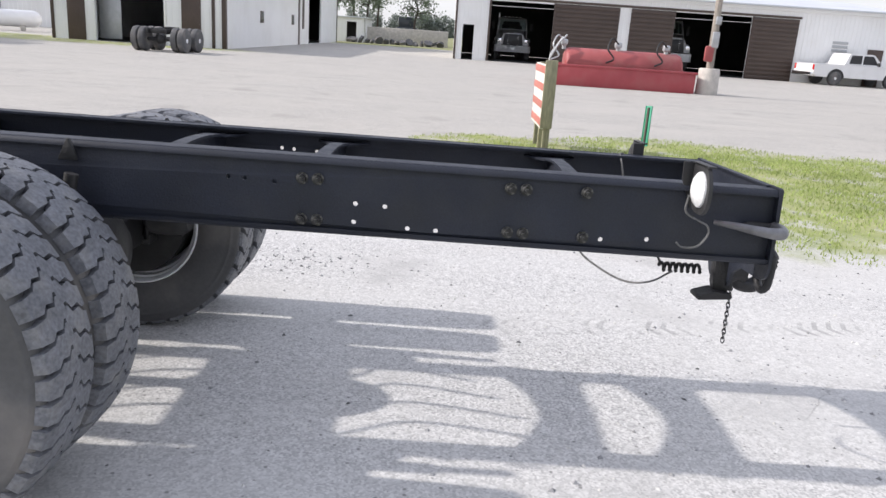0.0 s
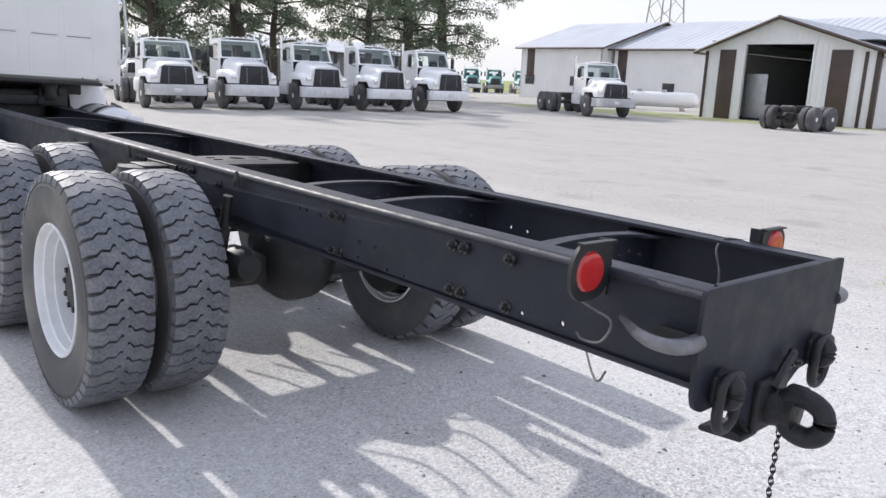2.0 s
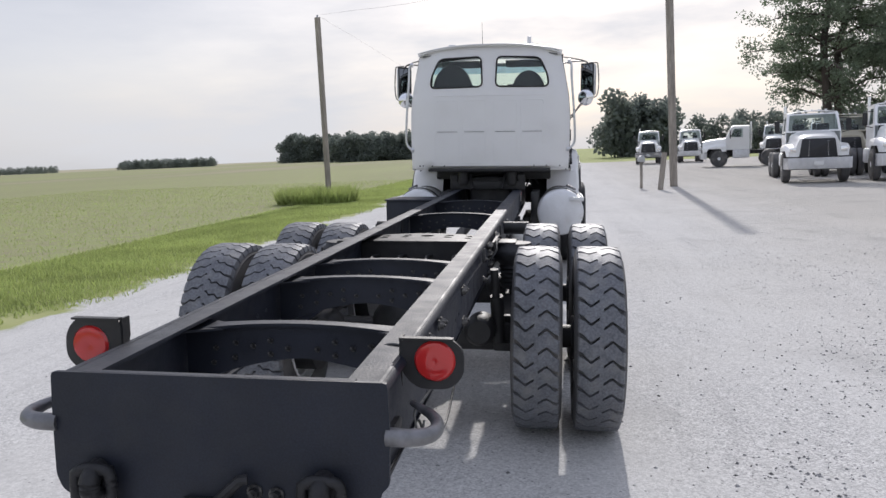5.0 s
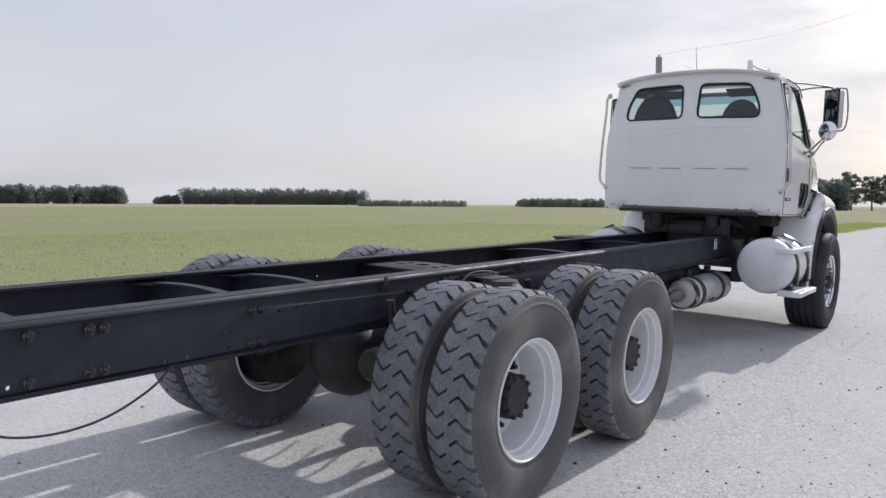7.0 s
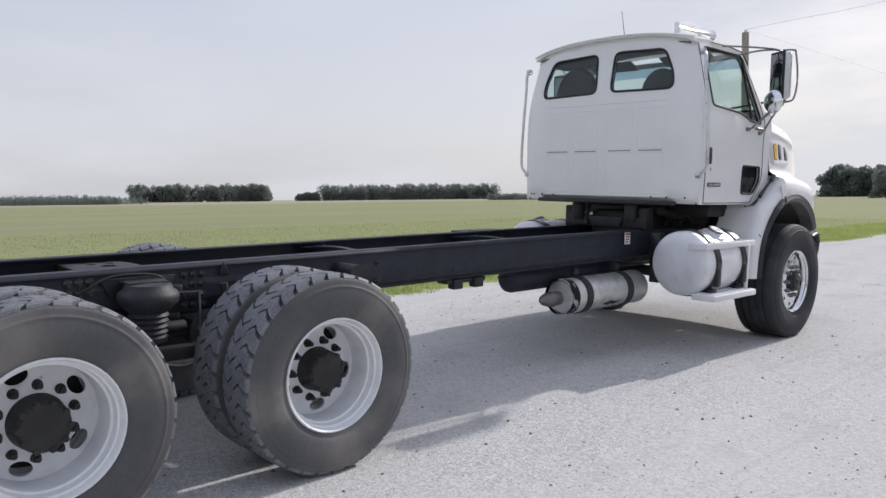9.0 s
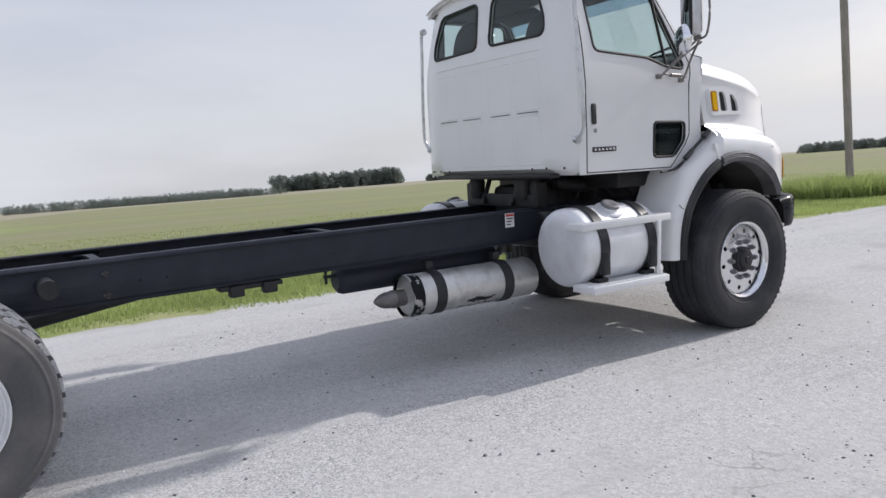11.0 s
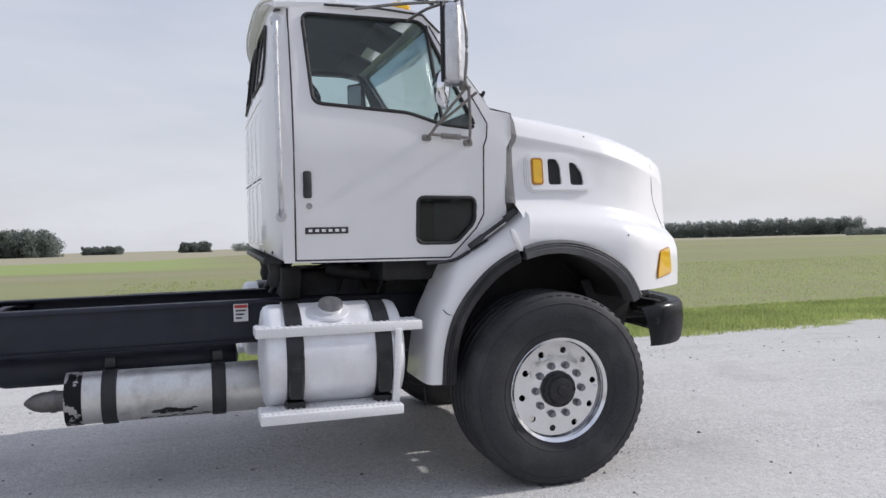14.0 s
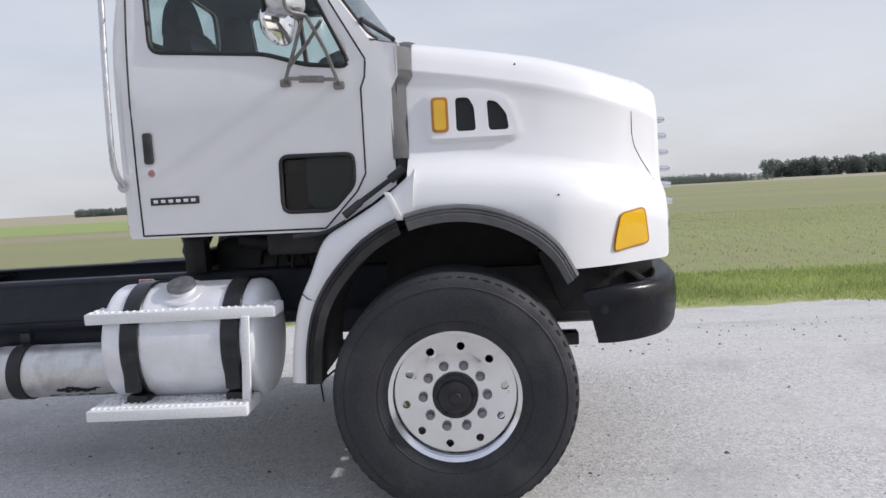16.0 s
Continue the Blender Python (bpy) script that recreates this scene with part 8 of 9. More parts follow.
def build_fuel_tank():
    f = thing("fuel_tank", None, "faded red fuel tank in a red steel containment box", "tank")
    x0, x1, y0, y1, h = 22.75, 24.5, -6.45, -1.85, 0.56
    for a, c in (((x0, (y0 + y1) / 2), (0.06, y1 - y0)), ((x1, (y0 + y1) / 2), (0.06, y1 - y0)), (((x0 + x1) / 2, y0), (x1 - x0 + 0.06, 0.06)), (((x0 + x1) / 2, y1), (x1 - x0 + 0.06, 0.06))):
        bm = B()
        box(bm, (a[0], a[1], (h + ZG) / 2), (c[0], c[1], h - ZG), 0.01)
        part("box_wall", bm, M_REDBOX, f, "red steel box wall")
    bm = B()
    box(bm, (x0, (y0 + y1) / 2, h), (0.14, y1 - y0 + 0.16, 0.07), 0.01)
    box(bm, (x1, (y0 + y1) / 2, h), (0.14, y1 - y0 + 0.16, 0.07), 0.01)
    part("box_rim", bm, M_REDBOX, f)
    bm = B()
    lathe(bm, [(y0 + 0.3, 0.0), (y0 + 0.3, 0.40), (y0 + 0.36, 0.5), (y0 + 0.45, 0.54), (y1 - 0.55, 0.54), (y1 - 0.46, 0.5), (y1 - 0.40, 0.4), (y1 - 0.40, 0.0)], 36, Matrix(((0, 1, 0, 23.6), (1, 0, 0, 0), (0, 0, 1, 0.58), (0, 0, 0, 1))))
    part("tank_shell", bm, M_REDTANK, f, "faded red cylindrical tank")
    for y in (-2.2, -4.0, -5.6):
        bm = B()
        bar(bm, (23.5, y, 1.05), (23.5, y, 1.22), 0.07)
        box(bm, (23.5, y, 1.28), (0.26, 0.22, 0.2), 0.05)
        pump = part("pump", bm, M_GALV, f, "grey pump on the tank top")
        bm = B()
        tube(bm, bend([(23.4, y, 1.30), (23.25, y + 0.25, 1.48), (23.1, y + 0.4, 1.15), (23.0, y + 0.2, 0.85), (22.95, y + 0.45, 0.7)], 5), 0.028, 8)
        part("hose", bm, M_GALV if y > -3 else M_BLACKROUGH, pump)
    bm = B()
    tube(bm, [(22.9, -1.7, 0.1), (22.9, -1.7, 0.75), (22.9, -2.0, 1.3), (22.95, -2.2, 1.5)], 0.03, 8)
    tube(bm, [(23.1, -1.6, 0.2), (23.1, -1.75, 0.9), (23.1, -2.1, 1.45)], 0.025, 8)
    part("filler_pipe", bm, M_GALV, f)
    set_back(f, *SOUTH)


build_fuel_tank()


def build_lamp_post():
    p = thing("yard_pole", pose(23.1, -7.0, ZG), "tall yard pole standing in a round concrete base", "pole")
    bm = B()
    lathe(bm, [(0.0, 0.36), (0.78, 0.34), (0.84, 0.31), (0.84, 0.0)], 28, pose(0, 0, 0, 0, -90, 0))
    part("concrete_base", bm, M_CONCRETE, p, "round weathered concrete base")
    bm = B()
    bar(bm, (0, 0, 0.8), (0.1, 0.05, 8.0), 0.12, 0.09)
    part("mast", bm, M_WOOD, p)
    bm = B()
    box(bm, (-0.14, 0, 1.75), (0.12, 0.22, 0.5), 0.03)
    box(bm, (-0.12, -0.02, 2.35), (0.1, 0.18, 0.25), 0.02)
    part("meter_box", bm, M_GALV, p)
    bm = B()
    box(bm, (-0.13, 0.14, 1.3), (0.12, 0.3, 0.5), 0.06)
    part("red_cover", bm, M_REDTANK, p, "faded red cover tied to the pole")
    set_back(p, *SOUTH)


build_lamp_post()


def build_sign():
    s = thing("striped_sign", pose(7.9, -0.24, ZG, 0, 0, -0.6), "low red-and-white striped wooden sign on posts", "sign")
    bm = B()
    box(bm, (0.45, 0, 0.80), (1.25, 0.05, 0.86), 0.006)
    board = part("board", bm, M_SIGNWHITE, s, "white sign board")
    for k in range(4):
        for side_ in (-1, 1):
            bm = B()
            box(bm, (0.45, side_ * 0.028, 0.46 + 0.235 * k), (1.25, 0.008, 0.10), 0.001)
            part("stripe", bm, M_SIGNRED, board, "faded red stripe")
    bm = B()
    box(bm, (-0.205, -0.05, 0.84), (0.045, 0.165, 0.92), 0.008)
    part("end_board", bm, M_POST, s, "dark weathered end board")
    for x in (-0.13, 0.42, 1.0):
        bm = B()
        box(bm, (x, -0.07, 0.62), (0.10, 0.09, 1.24), 0.008)
        part("post", bm, M_POST, s, "weathered wooden post")


build_sign()


def build_marker():
    m = thing("marker_post", pose(6.3, -1.31, ground_z(6.3) - 0.02, 3, 4, 20), "green plate on a slim dark post in grass", "post")
    part("post", box(B(), (0, 0.012, 0.44), (0.028, 0.018, 0.88), 0.003), M_BROWN, m)
    bm = B()
    box(bm, (0, 0, 0.66), (0.125, 0.006, 0.48), 0.002)
    for x in (-0.062, 0.062):
        box(bm, (x, 0.006, 0.66), (0.006, 0.014, 0.48), 0.002)
    part("plate", bm, M_GREENPOST, m, "folded green plate")


build_marker()



def build_propane():
    p = thing("propane_tank", pose(37.5, 24.6, ZG, 0, 0, 118), "long white propane tank lying on grass", "tank")
    bm = B()
    lathe(bm, [(-2.3, 0.0), (-2.28, 0.18), (-2.15, 0.34), (-1.95, 0.43), (1.95, 0.43), (2.15, 0.34), (2.28, 0.18), (2.3, 0.0)], 32, pose(0, 0, 0.62))
    part("shell", bm, M_WHITE, p)
    for x in (-0.3, 1.1):
        bm = B()
        bar(bm, (x, 0, 1.03), (x, 0, 1.18), 0.17, 0.15, 16)
        part("valve_cover", bm, M_GALV, p)
    for x in (-1.4, 1.4):
        bm = B()
        box(bm, (x, 0, 0.15), (0.25, 0.8, 0.3), 0.02)
        part("foot", bm, M_CONCRETE, p)
    set_back(p, *WEST)


build_propane()


def build_pole(name, x, y, z, top, lean, label):
    p = thing(name, pose(x, y, z), label, "utility pole")
    bm = B()
    tube(bm, [(0, 0, -0.2), (lean[0] * 0.5, lean[1] * 0.5, top / 2), (lean[0], lean[1], top)], 0.115 if x < 0 else 0.15, 12)
    part("mast", bm, M_WOOD, p)
    bm = B()
    bar(bm, (lean[0], lean[1], top - 0.02), (lean[0], lean[1], top + 0.10), 0.045, 0.03)
    part("insulator", bm, M_GALV, p)
    return p


build_pole("utility_pole", -7.95, 27.4, ZF, 7.1, (-0.05, 0.0), "tall wooden utility pole beside the field")
build_pole("utility_pole", 5.45, 29.0, ZG, 10.5, (-0.2, 0.1), "tall wooden utility pole at the yard edge")
bm = B()
tube(bm, bend([(-8.0, 27.4, 6.99), (-9, 60, 7.6), (-7.5, 100, 8.8)], 8), 0.0035, 5)
solid("overhead_wire", bm, M_WIRE, "thin overhead wire between poles", "wire")
bm = B()
tube(bm, bend([(-8.0, 27.4, 6.99), (-3, 31, 8.2), (5.25, 29.1, 10.2)], 8), 0.0035, 5)
solid("overhead_wire", bm, M_WIRE, "thin overhead wire between poles", "wire")


def build_mailbox():
    p = thing("mailbox", pose(4.15, 28.4, ground_z(4.15)), "grey mailbox on a wooden post by the road", "mailbox")
    bm = B()
    box(bm, (0, 0, 0.5), (0.1, 0.1, 1.0), 0.008)
    part("post", bm, M_WOOD, p)
    bm = B()
    prism(bm, rounded([(-0.11, 1.0), (0.11, 1.0), (0.11, 1.16), (0.06, 1.24), (-0.06, 1.24), (-0.11, 1.16)], 0.03), "y", -0.3, 0.3, 0.01)
    part("box", bm, M_GALV, p)


build_mailbox()
bm = B()
tube(bm, [(0, 0, -0.05), (0.16, 0.0, 1.35)], 0.10, 12)
solid("leaning_post", bm, M_WOOD, "short leaning wooden post by the road", "post", m=pose(4.65, 26.9, ground_z(4.65)))


def build_bumper_car(x, y, h, material, label):
    c = thing("parked_car", pose(x, y, ZG, 0, 0, h), label, "car")
    bm = B()
    prism(bm, rounded([(-2.2, 0.35), (2.2, 0.35), (2.25, 0.7), (1.9, 0.85), (-1.9, 0.9), (-2.25, 0.75)], 0.1), "x", -0.85, 0.85, 0.06)
    part("body", bm, material, c)
    bm = B()
    prism(bm, rounded([(-1.5, 0.88), (-0.9, 1.4), (0.5, 1.42), (1.2, 0.86)], 0.12), "x", -0.72, 0.72, 0.05)
    part("cabin", bm, M_GRILLE, c)
    for s in (-1, 1):
        for y2 in (-1.35, 1.35):
            wheel_simple(c, s * 0.76, y2, 0.32, 0.2, False, M_ALU, s)


build_bumper_car(44.5, 49.0, -60, mat("silver_car_paint", (0.5, 0.51, 0.52), 0.3, coat=0.5, var=0.05), "silver car parked on grass by a shed")
for k in range(7):
    build_bumper_car(22 + 3.4 * k, 60 + 0.6 * k, 10 * (k % 3), M_WHITE if k % 2 else M_CARDARK, "white car parked far back in the yard" if k % 2 else "dark car parked far back in the yard")


def build_tower():
    t = thing("lattice_tower", pose(116.3, 73.8, ZG), "far steel lattice transmission tower", "tower")
    bm = B()
    for k in range(10):
        z0, z1 = 3.6 * k, 3.6 * (k + 1)
        w0, w1 = 3.0 * (1 - k / 13), 3.0 * (1 - (k + 1) / 13)
        for sx, sy in ((-1, -1), (1, -1), (1, 1), (-1, 1)):
            bar(bm, (sx * w0, sy * w0, z0), (sx * w1, sy * w1, z1), 0.13, seg=4)
            bar(bm, (sx * w0, sy * w0, z0), (-sy * w1 * 1, sx * w1, z1), 0.07, seg=4)
    for z in (24, 30, 35):
        bar(bm, (-5.5, 0, z), (5.5, 0, z), 0.14, seg=4)
    part("frame", bm, M_GALV, t)


build_tower()


def build_barrier():
    b = thing("concrete_wall", None, "long low pale concrete wall with scrap before it", "wall")
    bm = B()
    box(bm, (80.0, 7.0, 0.7), (0.4, 9.0, 1.7), 0.05)
    part("wall_panel", bm, M_CONCRETE, b)
    random.seed(5)
    for k in range(16):
        bm = B()
        r = random.uniform(0.25, 0.45)
        lathe(bm, [(-0.13, r * 0.5), (-0.13, r), (0.13, r), (0.13, r * 0.5)], 18, pose(77 + random.uniform(-1, 1), 3.2 + 0.62 * k, ZG + r * 0.75, 0, random.uniform(-70, 70), random.uniform(0, 180)))
        part("scrap_tyre", bm, M_RUBBER, b)
    s = thing("old_flatbed", pose(88, 7.5, ZG, 0, 0, 95), "old flatbed truck parked behind a low wall", "truck")
    bm = B()
    box(bm, (0, 0, 1.7), (2.3, 6.5, 0.2), 0.02)
    part("bed", bm, M_CARDARK, s)
    bm = B()
    box(bm, (0, -0.2, 2.35), (1.9, 1.6, 1.3), 0.15)
    part("cab", bm, M_CARDARK, s)
    for sx in (-1, 1):
        for y in (-2.4, 2.0):
            wheel_simple(s, sx * 1.0, y, 0.5, 0.26, False, None, sx)
    h = thing("small_white_shed", None, "small white metal storage shed by the yard", "building")
    ribbed_wall("wall", (78, 16.5), (78, 11.0), ZG, 2.3, h, M_SIDING, [(3.6, 4.6, ZG, 1.9)], None, 0.4)
    ribbed_wall("wall", (78, 11.0), (84, 11.0), ZG, 2.3, h, M_SIDING, [], None, 0.4)
    bm = B()
    box(bm, (81, 13.75, 2.36), (6.4, 5.9, 0.12), 0.02)
    part("roof", bm, M_ROOF, h)
    interior_box(h, 78.2, 84, 11.2, 16.4, 2.2)
    for ob in (b, s, h):
        set_back(ob, 1.1, -0.9, (-2.9, 1.13))


build_barrier()

# ---- trees, woods, grass ----
def leaf_cloud(name, centres, sizes, count, leaf, seed, material, flat=0.75):
    """Many small leaf quads scattered in clumps: (x, y, z) centres with their sizes."""
    rng = np.random.default_rng(seed)
    centres, sizes = np.array(centres, float), np.array(sizes, float)
    pick = rng.choice(len(centres), size=count, p=sizes ** 2 / (sizes ** 2).sum())
    d = rng.normal(size=(count, 3))
    d /= np.linalg.norm(d, axis=1, keepdims=True)
    rad = rng.random(count) ** 0.45
    pos = centres[pick] + d * (rad * sizes[pick])[:, None] * np.array([1, 1, flat])
    a, b = rng.normal(size=(count, 3)), rng.normal(size=(count, 3))
    a /= np.linalg.norm(a, axis=1, keepdims=True)
    b -= (a * b).sum(1, keepdims=True) * a
    b /= np.linalg.norm(b, axis=1, keepdims=True)
    s = leaf * (0.6 + 0.8 * rng.random(count))[:, None]
    verts = np.stack([pos - a * s, pos - b * s * 0.55, pos + a * s, pos + b * s * 0.55], 1).reshape(-1, 3)
    faces = np.arange(count * 4).reshape(-1, 4)
    me = bpy.data.meshes.new(name)
    me.from_pydata(verts.tolist(), [], faces.tolist())
    me.materials.append(material)
    return me


def build_yard_tree(x, y, height, spread, seed, thick=0.34, name="yard_tree", label="tall dark-leaved tree with a bare lower trunk", group="trees behind the parked trucks", limbs=34, leaves=22000, leaf=0.08, clear=3.9):
    """A tall tree with a bare lower trunk, forked limbs and layered, gappy foliage."""
    rng = random.Random(seed)
    T = thing(name, pose(x, y, ground_z(x) - 0.05), label, "tree", group)
    bm = B()
    trunk = [(rng.uniform(-0.1, 0.1) * k, rng.uniform(-0.1, 0.1) * k, height * k / 6) for k in range(7)]
    pts = bend(trunk, 3)
    rings = []
    for k, p in enumerate(pts):
        r = thick * (1 - 0.8 * k / len(pts)) * (1.35 if k == 0 else 1)
        rings.append([bm.verts.new(p + Vector((r * math.cos(a), r * math.sin(a), 0))) for a in [2 * math.pi * j / 10 for j in range(10)]])
    for u, v in zip(rings, rings[1:]):
        for j in range(10):
            bm.faces.new((u[j], u[(j + 1) % 10], v[(j + 1) % 10], v[j]))
    centres, sizes = [], []
    count = limbs
    for k in range(count):
        h = clear + (height - clear - 0.6) * (k / (count - 1))
        f = (h - clear + 0.9) / (height - clear + 0.9)
        reach = spread * (0.85 + 0.8 * f if f < 0.4 else 1.17 - 0.75 * (f - 0.4)) * rng.uniform(0.55, 1.1)
        a = k * 2.4 + rng.uniform(-0.4, 0.4)
        i = min(len(pts) - 2, int(h / height * (len(pts) - 1)))
        base = pts[i]
        tip = base + Vector((reach * math.cos(a), reach * math.sin(a), rng.uniform(-0.6, 1.1)))
        mid = base.lerp(tip, 0.5) + Vector((0, 0, 0.4))
        bar(bm, base, mid, 0.085 * (1.2 - f), 0.05 * (1.2 - f), 6)
        bar(bm, mid, tip, 0.05 * (1.2 - f), 0.012, 6)
        for j in range(9):        # twigs off the limb, each with a spray of leaves
            t = 0.3 + 0.7 * (j + rng.random()) / 9
            root = base.lerp(mid, t * 2) if t < 0.5 else mid.lerp(tip, t * 2 - 1)
            end = root + Vector((rng.uniform(-0.9, 0.9), rng.uniform(-0.9, 0.9), rng.uniform(-0.75, 0.6)))
            bar(bm, root, end, 0.014, 0.005, 4)
            for q in (0.55, 1.0):
                centres.append(tuple(root.lerp(end, q)))
                sizes.append(rng.uniform(0.28, 0.62) * (1 if leaf < 0.1 else 2.0))
    part("trunk", bm, M_BARK, T, "dark rough trunk with spreading limbs")
    part("crown", leaf_cloud("crown", centres, sizes, leaves, leaf, seed, M_LEAF, 0.8), None, T, "dark green layered foliage")


for k, (tx, ty, th_, ts) in enumerate(((15.6, 43.0, 13.5, 4.4), (20.9, 43.0, 14.5, 4.6), (16.7, 44.2, 13.0, 3.8), (30.7, 43.0, 13.5, 4.6), (34.3, 43.5, 14.5, 4.8), (37.6, 43.0, 14.0, 5.4), (25.2, 46.5, 12.0, 4.2))):
    build_yard_tree(tx, ty, th_, ts, 11 + k, 0.5 if k in (1, 4, 5) else 0.3)


def build_wood(a, b, height, seed, depth=22.0, dense=1.0, gaps=0.0, name="far_wood", label="far belt of haze-greyed green trees", base=-0.3):
    """A distant belt of trees: crowns of many leaves down to the ground, its top uneven."""
    rng = random.Random(seed)
    a, b = Vector(a), Vector(b)
    length = (b - a).length
    n = max(3, int(length / (height * 0.24) * dense))
    centres, sizes = [], []
    t = (b - a) / length
    side_ = Vector((-t.y, t.x))
    for row_ in range(2):
        for k in range(n):
            if rng.random() < gaps:
                continue
            u = (k + 0.5 + rng.uniform(-0.3, 0.3)) / n
            p = a.lerp(b, u) + side_ * (rng.uniform(-1, 1) * depth * 0.2 + row_ * depth * 0.4)
            h = height * rng.uniform(0.78, 1.04)
            r = h * rng.uniform(0.25, 0.34)
            for j in range(5):
                centres.append((p.x + rng.uniform(-r, r) * 0.6, p.y + rng.uniform(-r, r) * 0.6, base + h * (0.10 + 0.185 * j)))
                sizes.append(r * (0.95, 1.1, 1.1, 0.98, 0.72)[j] * rng.uniform(0.8, 1.05))
    count = min(52000, 330 * len(centres))
    me = leaf_cloud(name, centres, sizes, count, max(0.16, height * 0.04), seed, M_HAZEWOODS, 0.9)
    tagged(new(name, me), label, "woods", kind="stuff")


woods = [((-702, 271), (-666, 391), 17.5, 1.0, 0.12), ((-630, 430), (-522, 566), 16.5, 1.3, 0.0), ((-649, 413), (-635, 428), 9.0, 1.0, 0.0),
         ((-300, 320), (-255, 365), 4.2, 1.0, 0.15), ((-240, 395), (-190, 410), 5.6, 1.1, 0.0), ((-85, 287), (-45, 297), 11.6, 1.2, 0.0),
         ((-400, -46), (-400, -29), 4.4, 1.1, 0.0), ((-400, -1), (-400, 12.2), 5.6, 1.1, 0.0),
         ((-400, 24.6), (-385, 140), 5.0, 1.0, 0.12), ((-299, -112), (-310, -43), 11.0, 1.3, 0.0), ((-152, 420), (-118, 430), 16.0, 1.2, 0.0),
         ((-385, 60), (-370, 150), 4.0, 1.0, 0.1), ((-300, -155), (-320, -118), 3.6, 1.0, 0.1)]
for k, (wa, wb, wh_, wd, wg) in enumerate(woods):
    build_wood(wa, wb, wh_, 40 + k, 22, wd, wg)
build_wood((9.5, 118), (17.5, 116), 9.5, 71, 8, 1.2, 0.0, "far_wood", "dark green tree clump behind the yard", -0.1)
build_wood((22, 120), (80, 112), 6.5, 72, 10, 0.8, 0.25, "far_wood", "row of small trees behind the yard", -0.1)
for k, (tx, ty, hh, sp) in enumerate(((92, 14.6, 9.0, 1.8), (94, 12.7, 11.0, 1.2), (92, 11.0, 11.0, 1.2), (95, 10.0, 9.5, 1.2))):
    build_yard_tree(tx, ty, hh, sp, 91 + k, 0.16, "thin_pine", "thin bare-stemmed pine past the shop", "thin pines past the shop", 14, 1500, 0.14, 4.0)
build_yard_tree(93, 5.3, 8.4, 2.6, 97, 0.18, "lone_tree", "lone round-topped tree past the shop", "", 16, 1900, 0.14, 3.6)
for k, tx in enumerate((-46.0, -39.5, -34.0, -28.0, -21.5, -17.5)):
    build_yard_tree(tx, 314.0 + 2 * k, (13.5, 12.0, 13.0, 12.5, 9.5, 6.5)[k], 4.2, 101 + k, 0.3, "field_tree", "airy tree at the far end of the field", "airy trees at the far end of the field", 18, 3600, 0.34, 3.6)
build_wood((-9.5, 316), (1.5, 317), 10.5, 79, 10, 1.3, 0.0, "far_wood", "dark tree clump at the end of the road", -0.1)
build_wood((300, 40), (320, -120), 9.0, 75, 14, 0.8, 0.3, "far_wood", "distant tree line on the horizon", -0.1)


def build_grass(name, inside, area, count, low, high, seed, label):
    """Short blades where inside(x, y) holds."""
    rng = np.random.default_rng(seed)
    x0, x1, y0, y1 = area
    p = np.stack([rng.uniform(x0, x1, count), rng.uniform(y0, y1, count)], 1)
    keep = inside(p[:, 0], p[:, 1], rng)
    p = p[keep]
    n = len(p)
    z = np.array([ground_z(v) for v in p[:, 0]]) - 0.01
    h = rng.uniform(low, high, n)
    a = rng.uniform(0, 2 * np.pi, n)
    w = 0.006 + 0.006 * rng.random(n) + h * 0.025
    dx, dy = np.cos(a) * w, np.sin(a) * w
    lean = rng.normal(0, 0.35, (n, 2)) * h[:, None]
    v0 = np.stack([p[:, 0] - dx, p[:, 1] - dy, z], 1)
    v1 = np.stack([p[:, 0] + dx, p[:, 1] + dy, z], 1)
    v2 = np.stack([p[:, 0] + lean[:, 0], p[:, 1] + lean[:, 1], z + h], 1)
    me = bpy.data.meshes.new(name)
    me.from_pydata(np.stack([v0, v1, v2], 1).reshape(-1, 3).tolist(), [], np.arange(3 * n).reshape(-1, 3).tolist())
    me.materials.append(M_BLADE)
    tagged(new(name, me), label, "grass", kind="stuff")


def verge(x, y, rng):
    edge = -5.15 + 0.25 * np.sin(y * 0.9) + 0.15 * np.sin(y * 2.7)
    return (x < edge) & (rng.random(len(x)) < np.clip((edge - x) * 1.5, 0.25, 1))


def isle(x, y, rng):
    c, s = math.cos(radians(-62)), math.sin(radians(-62))
    u, v = ((x - 7.3) * c + (y + 2.8) * s) / 4.6, ((y + 2.8) * c - (x - 7.3) * s) / 1.5
    d = np.minimum(u * u + v * v, np.minimum(((x - 6.7) / 3.9) ** 2 + ((y + 2.6) / 3.0) ** 2, ((x - 8.3) / 1.4) ** 2 + ((y - 0.3) / 1.4) ** 2))
    clump = 0.5 + 0.5 * np.sin(1.9 * x + 1.3 * np.sin(1.7 * y)) * np.sin(2.3 * y + 1.1 * np.sin(1.4 * x))
    return (d < 1.0) & (rng.random(len(x)) < (1.05 - d * 0.7) * (0.16 + 0.84 * clump))


build_grass("verge_grass", verge, (-8.8, -4.7, 1.0, 30.0), 110000, 0.03, 0.10, 3, "rough green grass along the road edge")
build_grass("verge_grass", verge, (-9.0, -4.8, 30.0, 80.0), 50000, 0.05, 0.16, 4, "rough green grass along the road edge")
build_grass("field_crop", lambda x, y, rng: (x < -8.6) & (rng.random(len(x)) < 0.35 + 0.65 * (np.sin(y * 2 * np.pi / 0.76) > 0.2)), (-34.0, -8.5, 4.0, 52.0), 90000, 0.03, 0.09, 8, "sparse young green crop in rows on the field")
build_grass("island_grass", isle, (2.6, 12.5, -8.0, 2.8), 150000, 0.015, 0.06, 5, "thin green grass beside the drive")
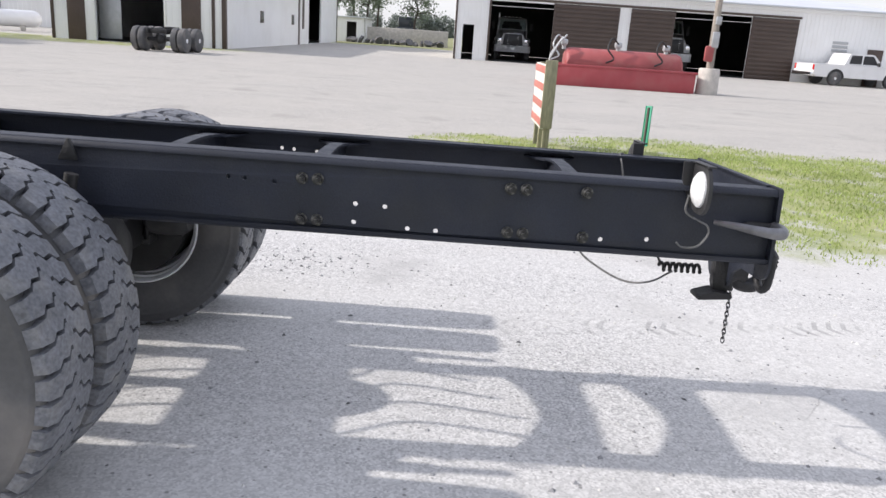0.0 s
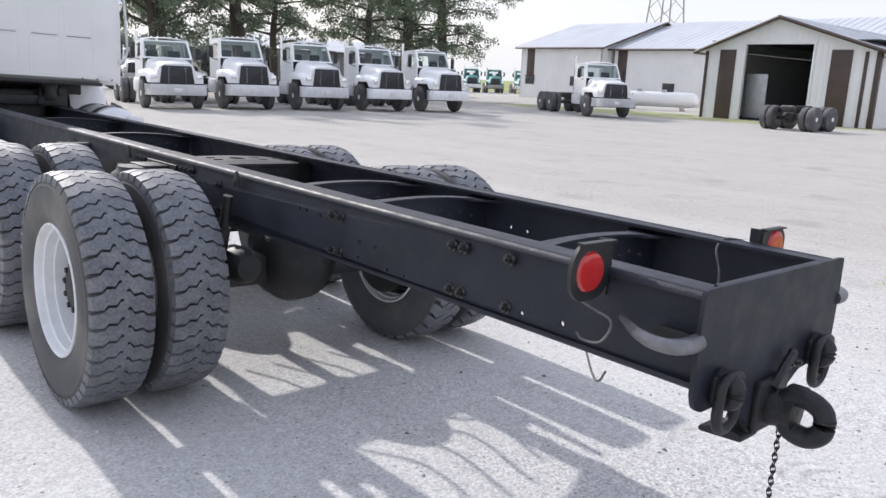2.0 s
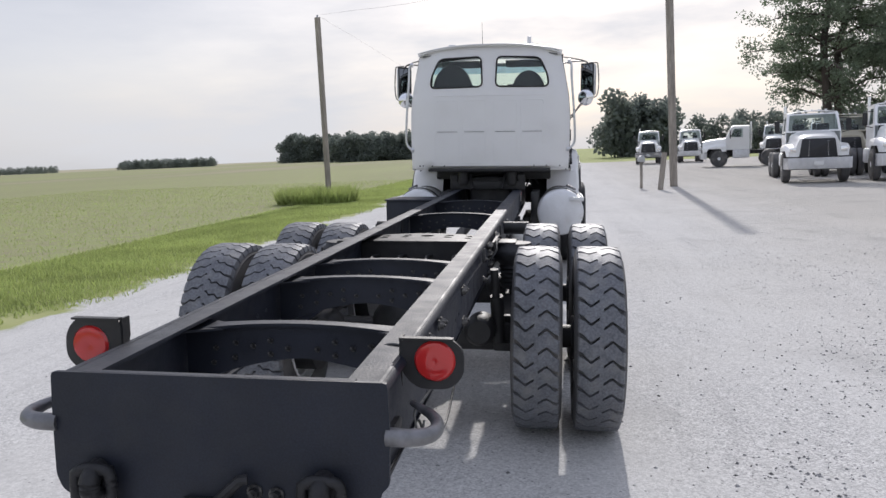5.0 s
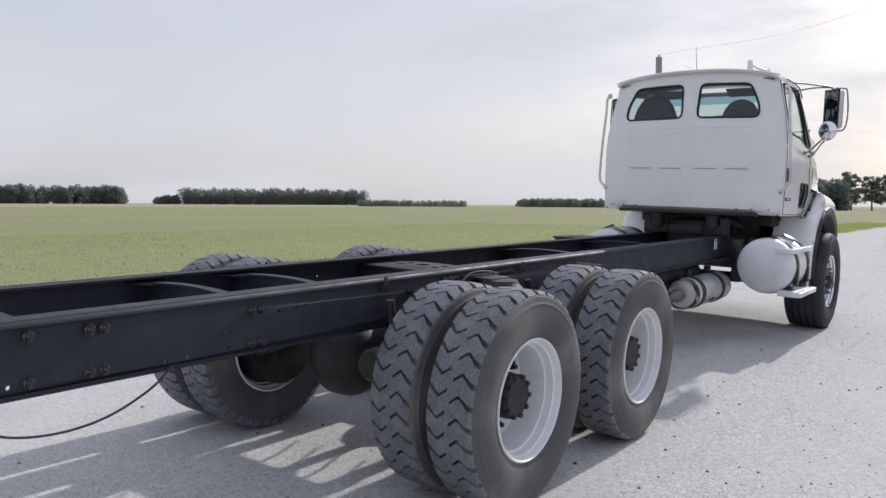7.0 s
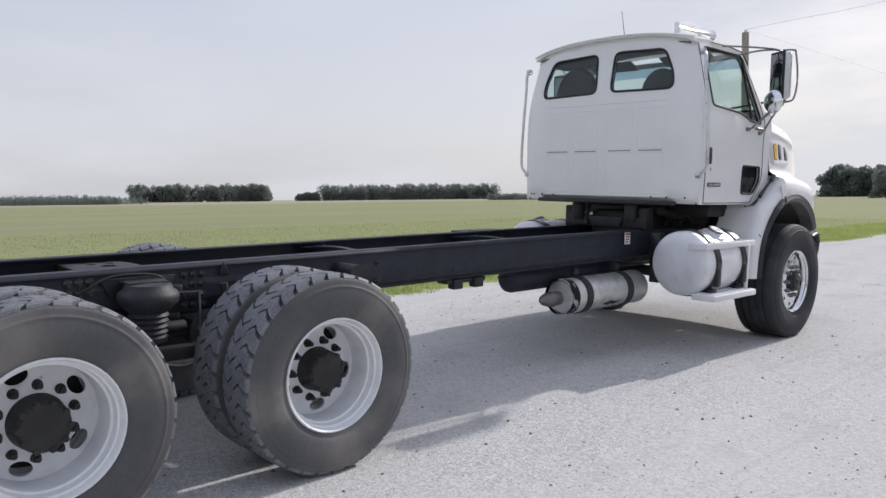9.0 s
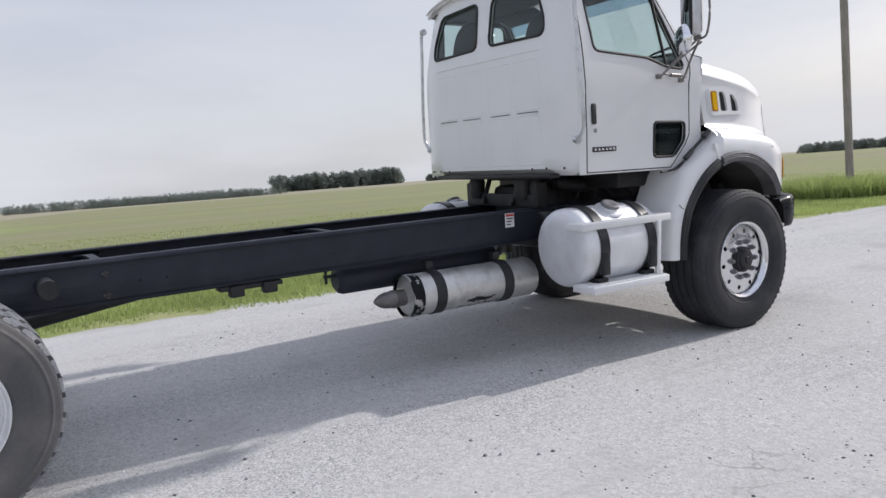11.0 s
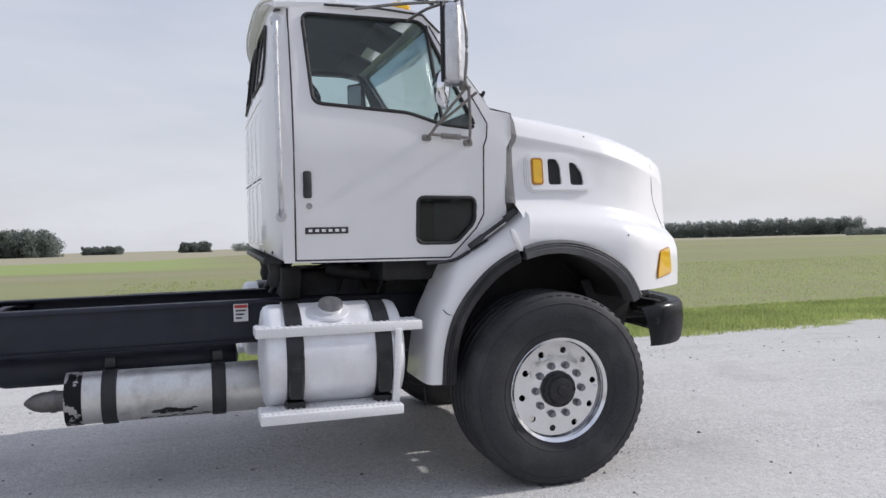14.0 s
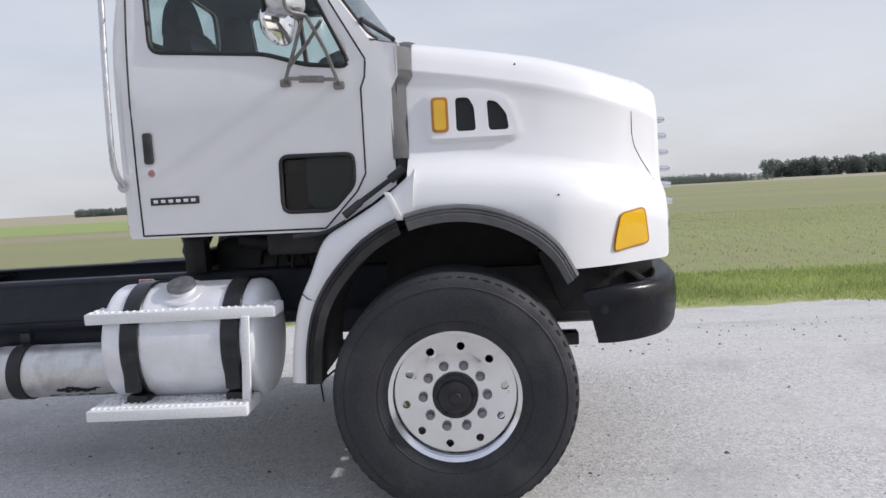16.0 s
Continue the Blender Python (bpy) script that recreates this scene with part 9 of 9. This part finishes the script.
build_grass("pole_grass", lambda x, y, rng: ((x + 8.4) / 1.6) ** 2 + ((y - 27.3) / 1.2) ** 2 < 1, (-10.2, -6.6, 26.0, 28.6), 9000, 0.3, 0.75, 6, "tall green weeds round the pole foot")


def build_stones(name, spots, low, high, seed, material, label):
    """Loose stones pressed into the ground round the spots: (x, y, spread x, spread y, count)."""
    rng = np.random.default_rng(seed)
    corners = np.array([(1, 0, 0), (0, 1, 0), (-1, 0, 0), (0, -1, 0), (0, 0, 0.75)])
    tri = [(0, 1, 4), (1, 2, 4), (2, 3, 4), (3, 0, 4)]
    verts, faces = [], []
    for x, y, sx, sy, count in spots:
        for _ in range(count):
            px, py = rng.normal(x, sx), rng.normal(y, sy)
            if px < -4.8:
                continue
            r = low + (high - low) * rng.random() ** 2.5
            a = rng.uniform(0, 6.28)
            rot = np.array([[math.cos(a), -math.sin(a), 0], [math.sin(a), math.cos(a), 0], [0, 0, 1]])
            c = (corners * (rng.uniform(0.6, 1.3, 3)) * r) @ rot.T + np.array([px, py, ground_z(px) - 0.001])
            k = len(verts)
            verts += c.tolist()
            faces += [(k + a_, k + b_, k + c_) for a_, b_, c_ in tri]
    me = bpy.data.meshes.new(name)
    me.from_pydata(verts, [], faces)
    me.materials.append(material)
    tagged(new(name, me), label, "stones", kind="stuff")


build_stones("loose_stones", [(3.3, 4.2, 0.5, 0.45, 600), (2.0, 1.9, 0.16, 0.28, 260), (2.9, 3.2, 0.3, 0.4, 250), (3.8, 8.5, 0.5, 0.8, 250), (4.4, 5.5, 0.5, 1.2, 300)], 0.005, 0.015, 81, M_STONEDARK, "dark broken chippings in worn spots of the yard")
build_stones("loose_stones", [(3.0, 3.0, 3.0, 5.0, 1500), (3.0, 9.0, 3.0, 4.0, 1000), (1.5, -1.5, 2.0, 1.5, 500), (-2.6, 11.5, 0.8, 3.0, 500)], 0.004, 0.017, 82, M_STONEDARK, "scattered dark pebbles on the yard")
build_stones("loose_stones", [(3.0, 3.0, 3.0, 4.0, 2500), (1.5, -1.0, 2.0, 2.0, 2500), (-3.9, 14.0, 0.25, 5.0, 1500)], 0.004, 0.012, 83, M_STONEPALE, "scattered pale pebbles on the yard")
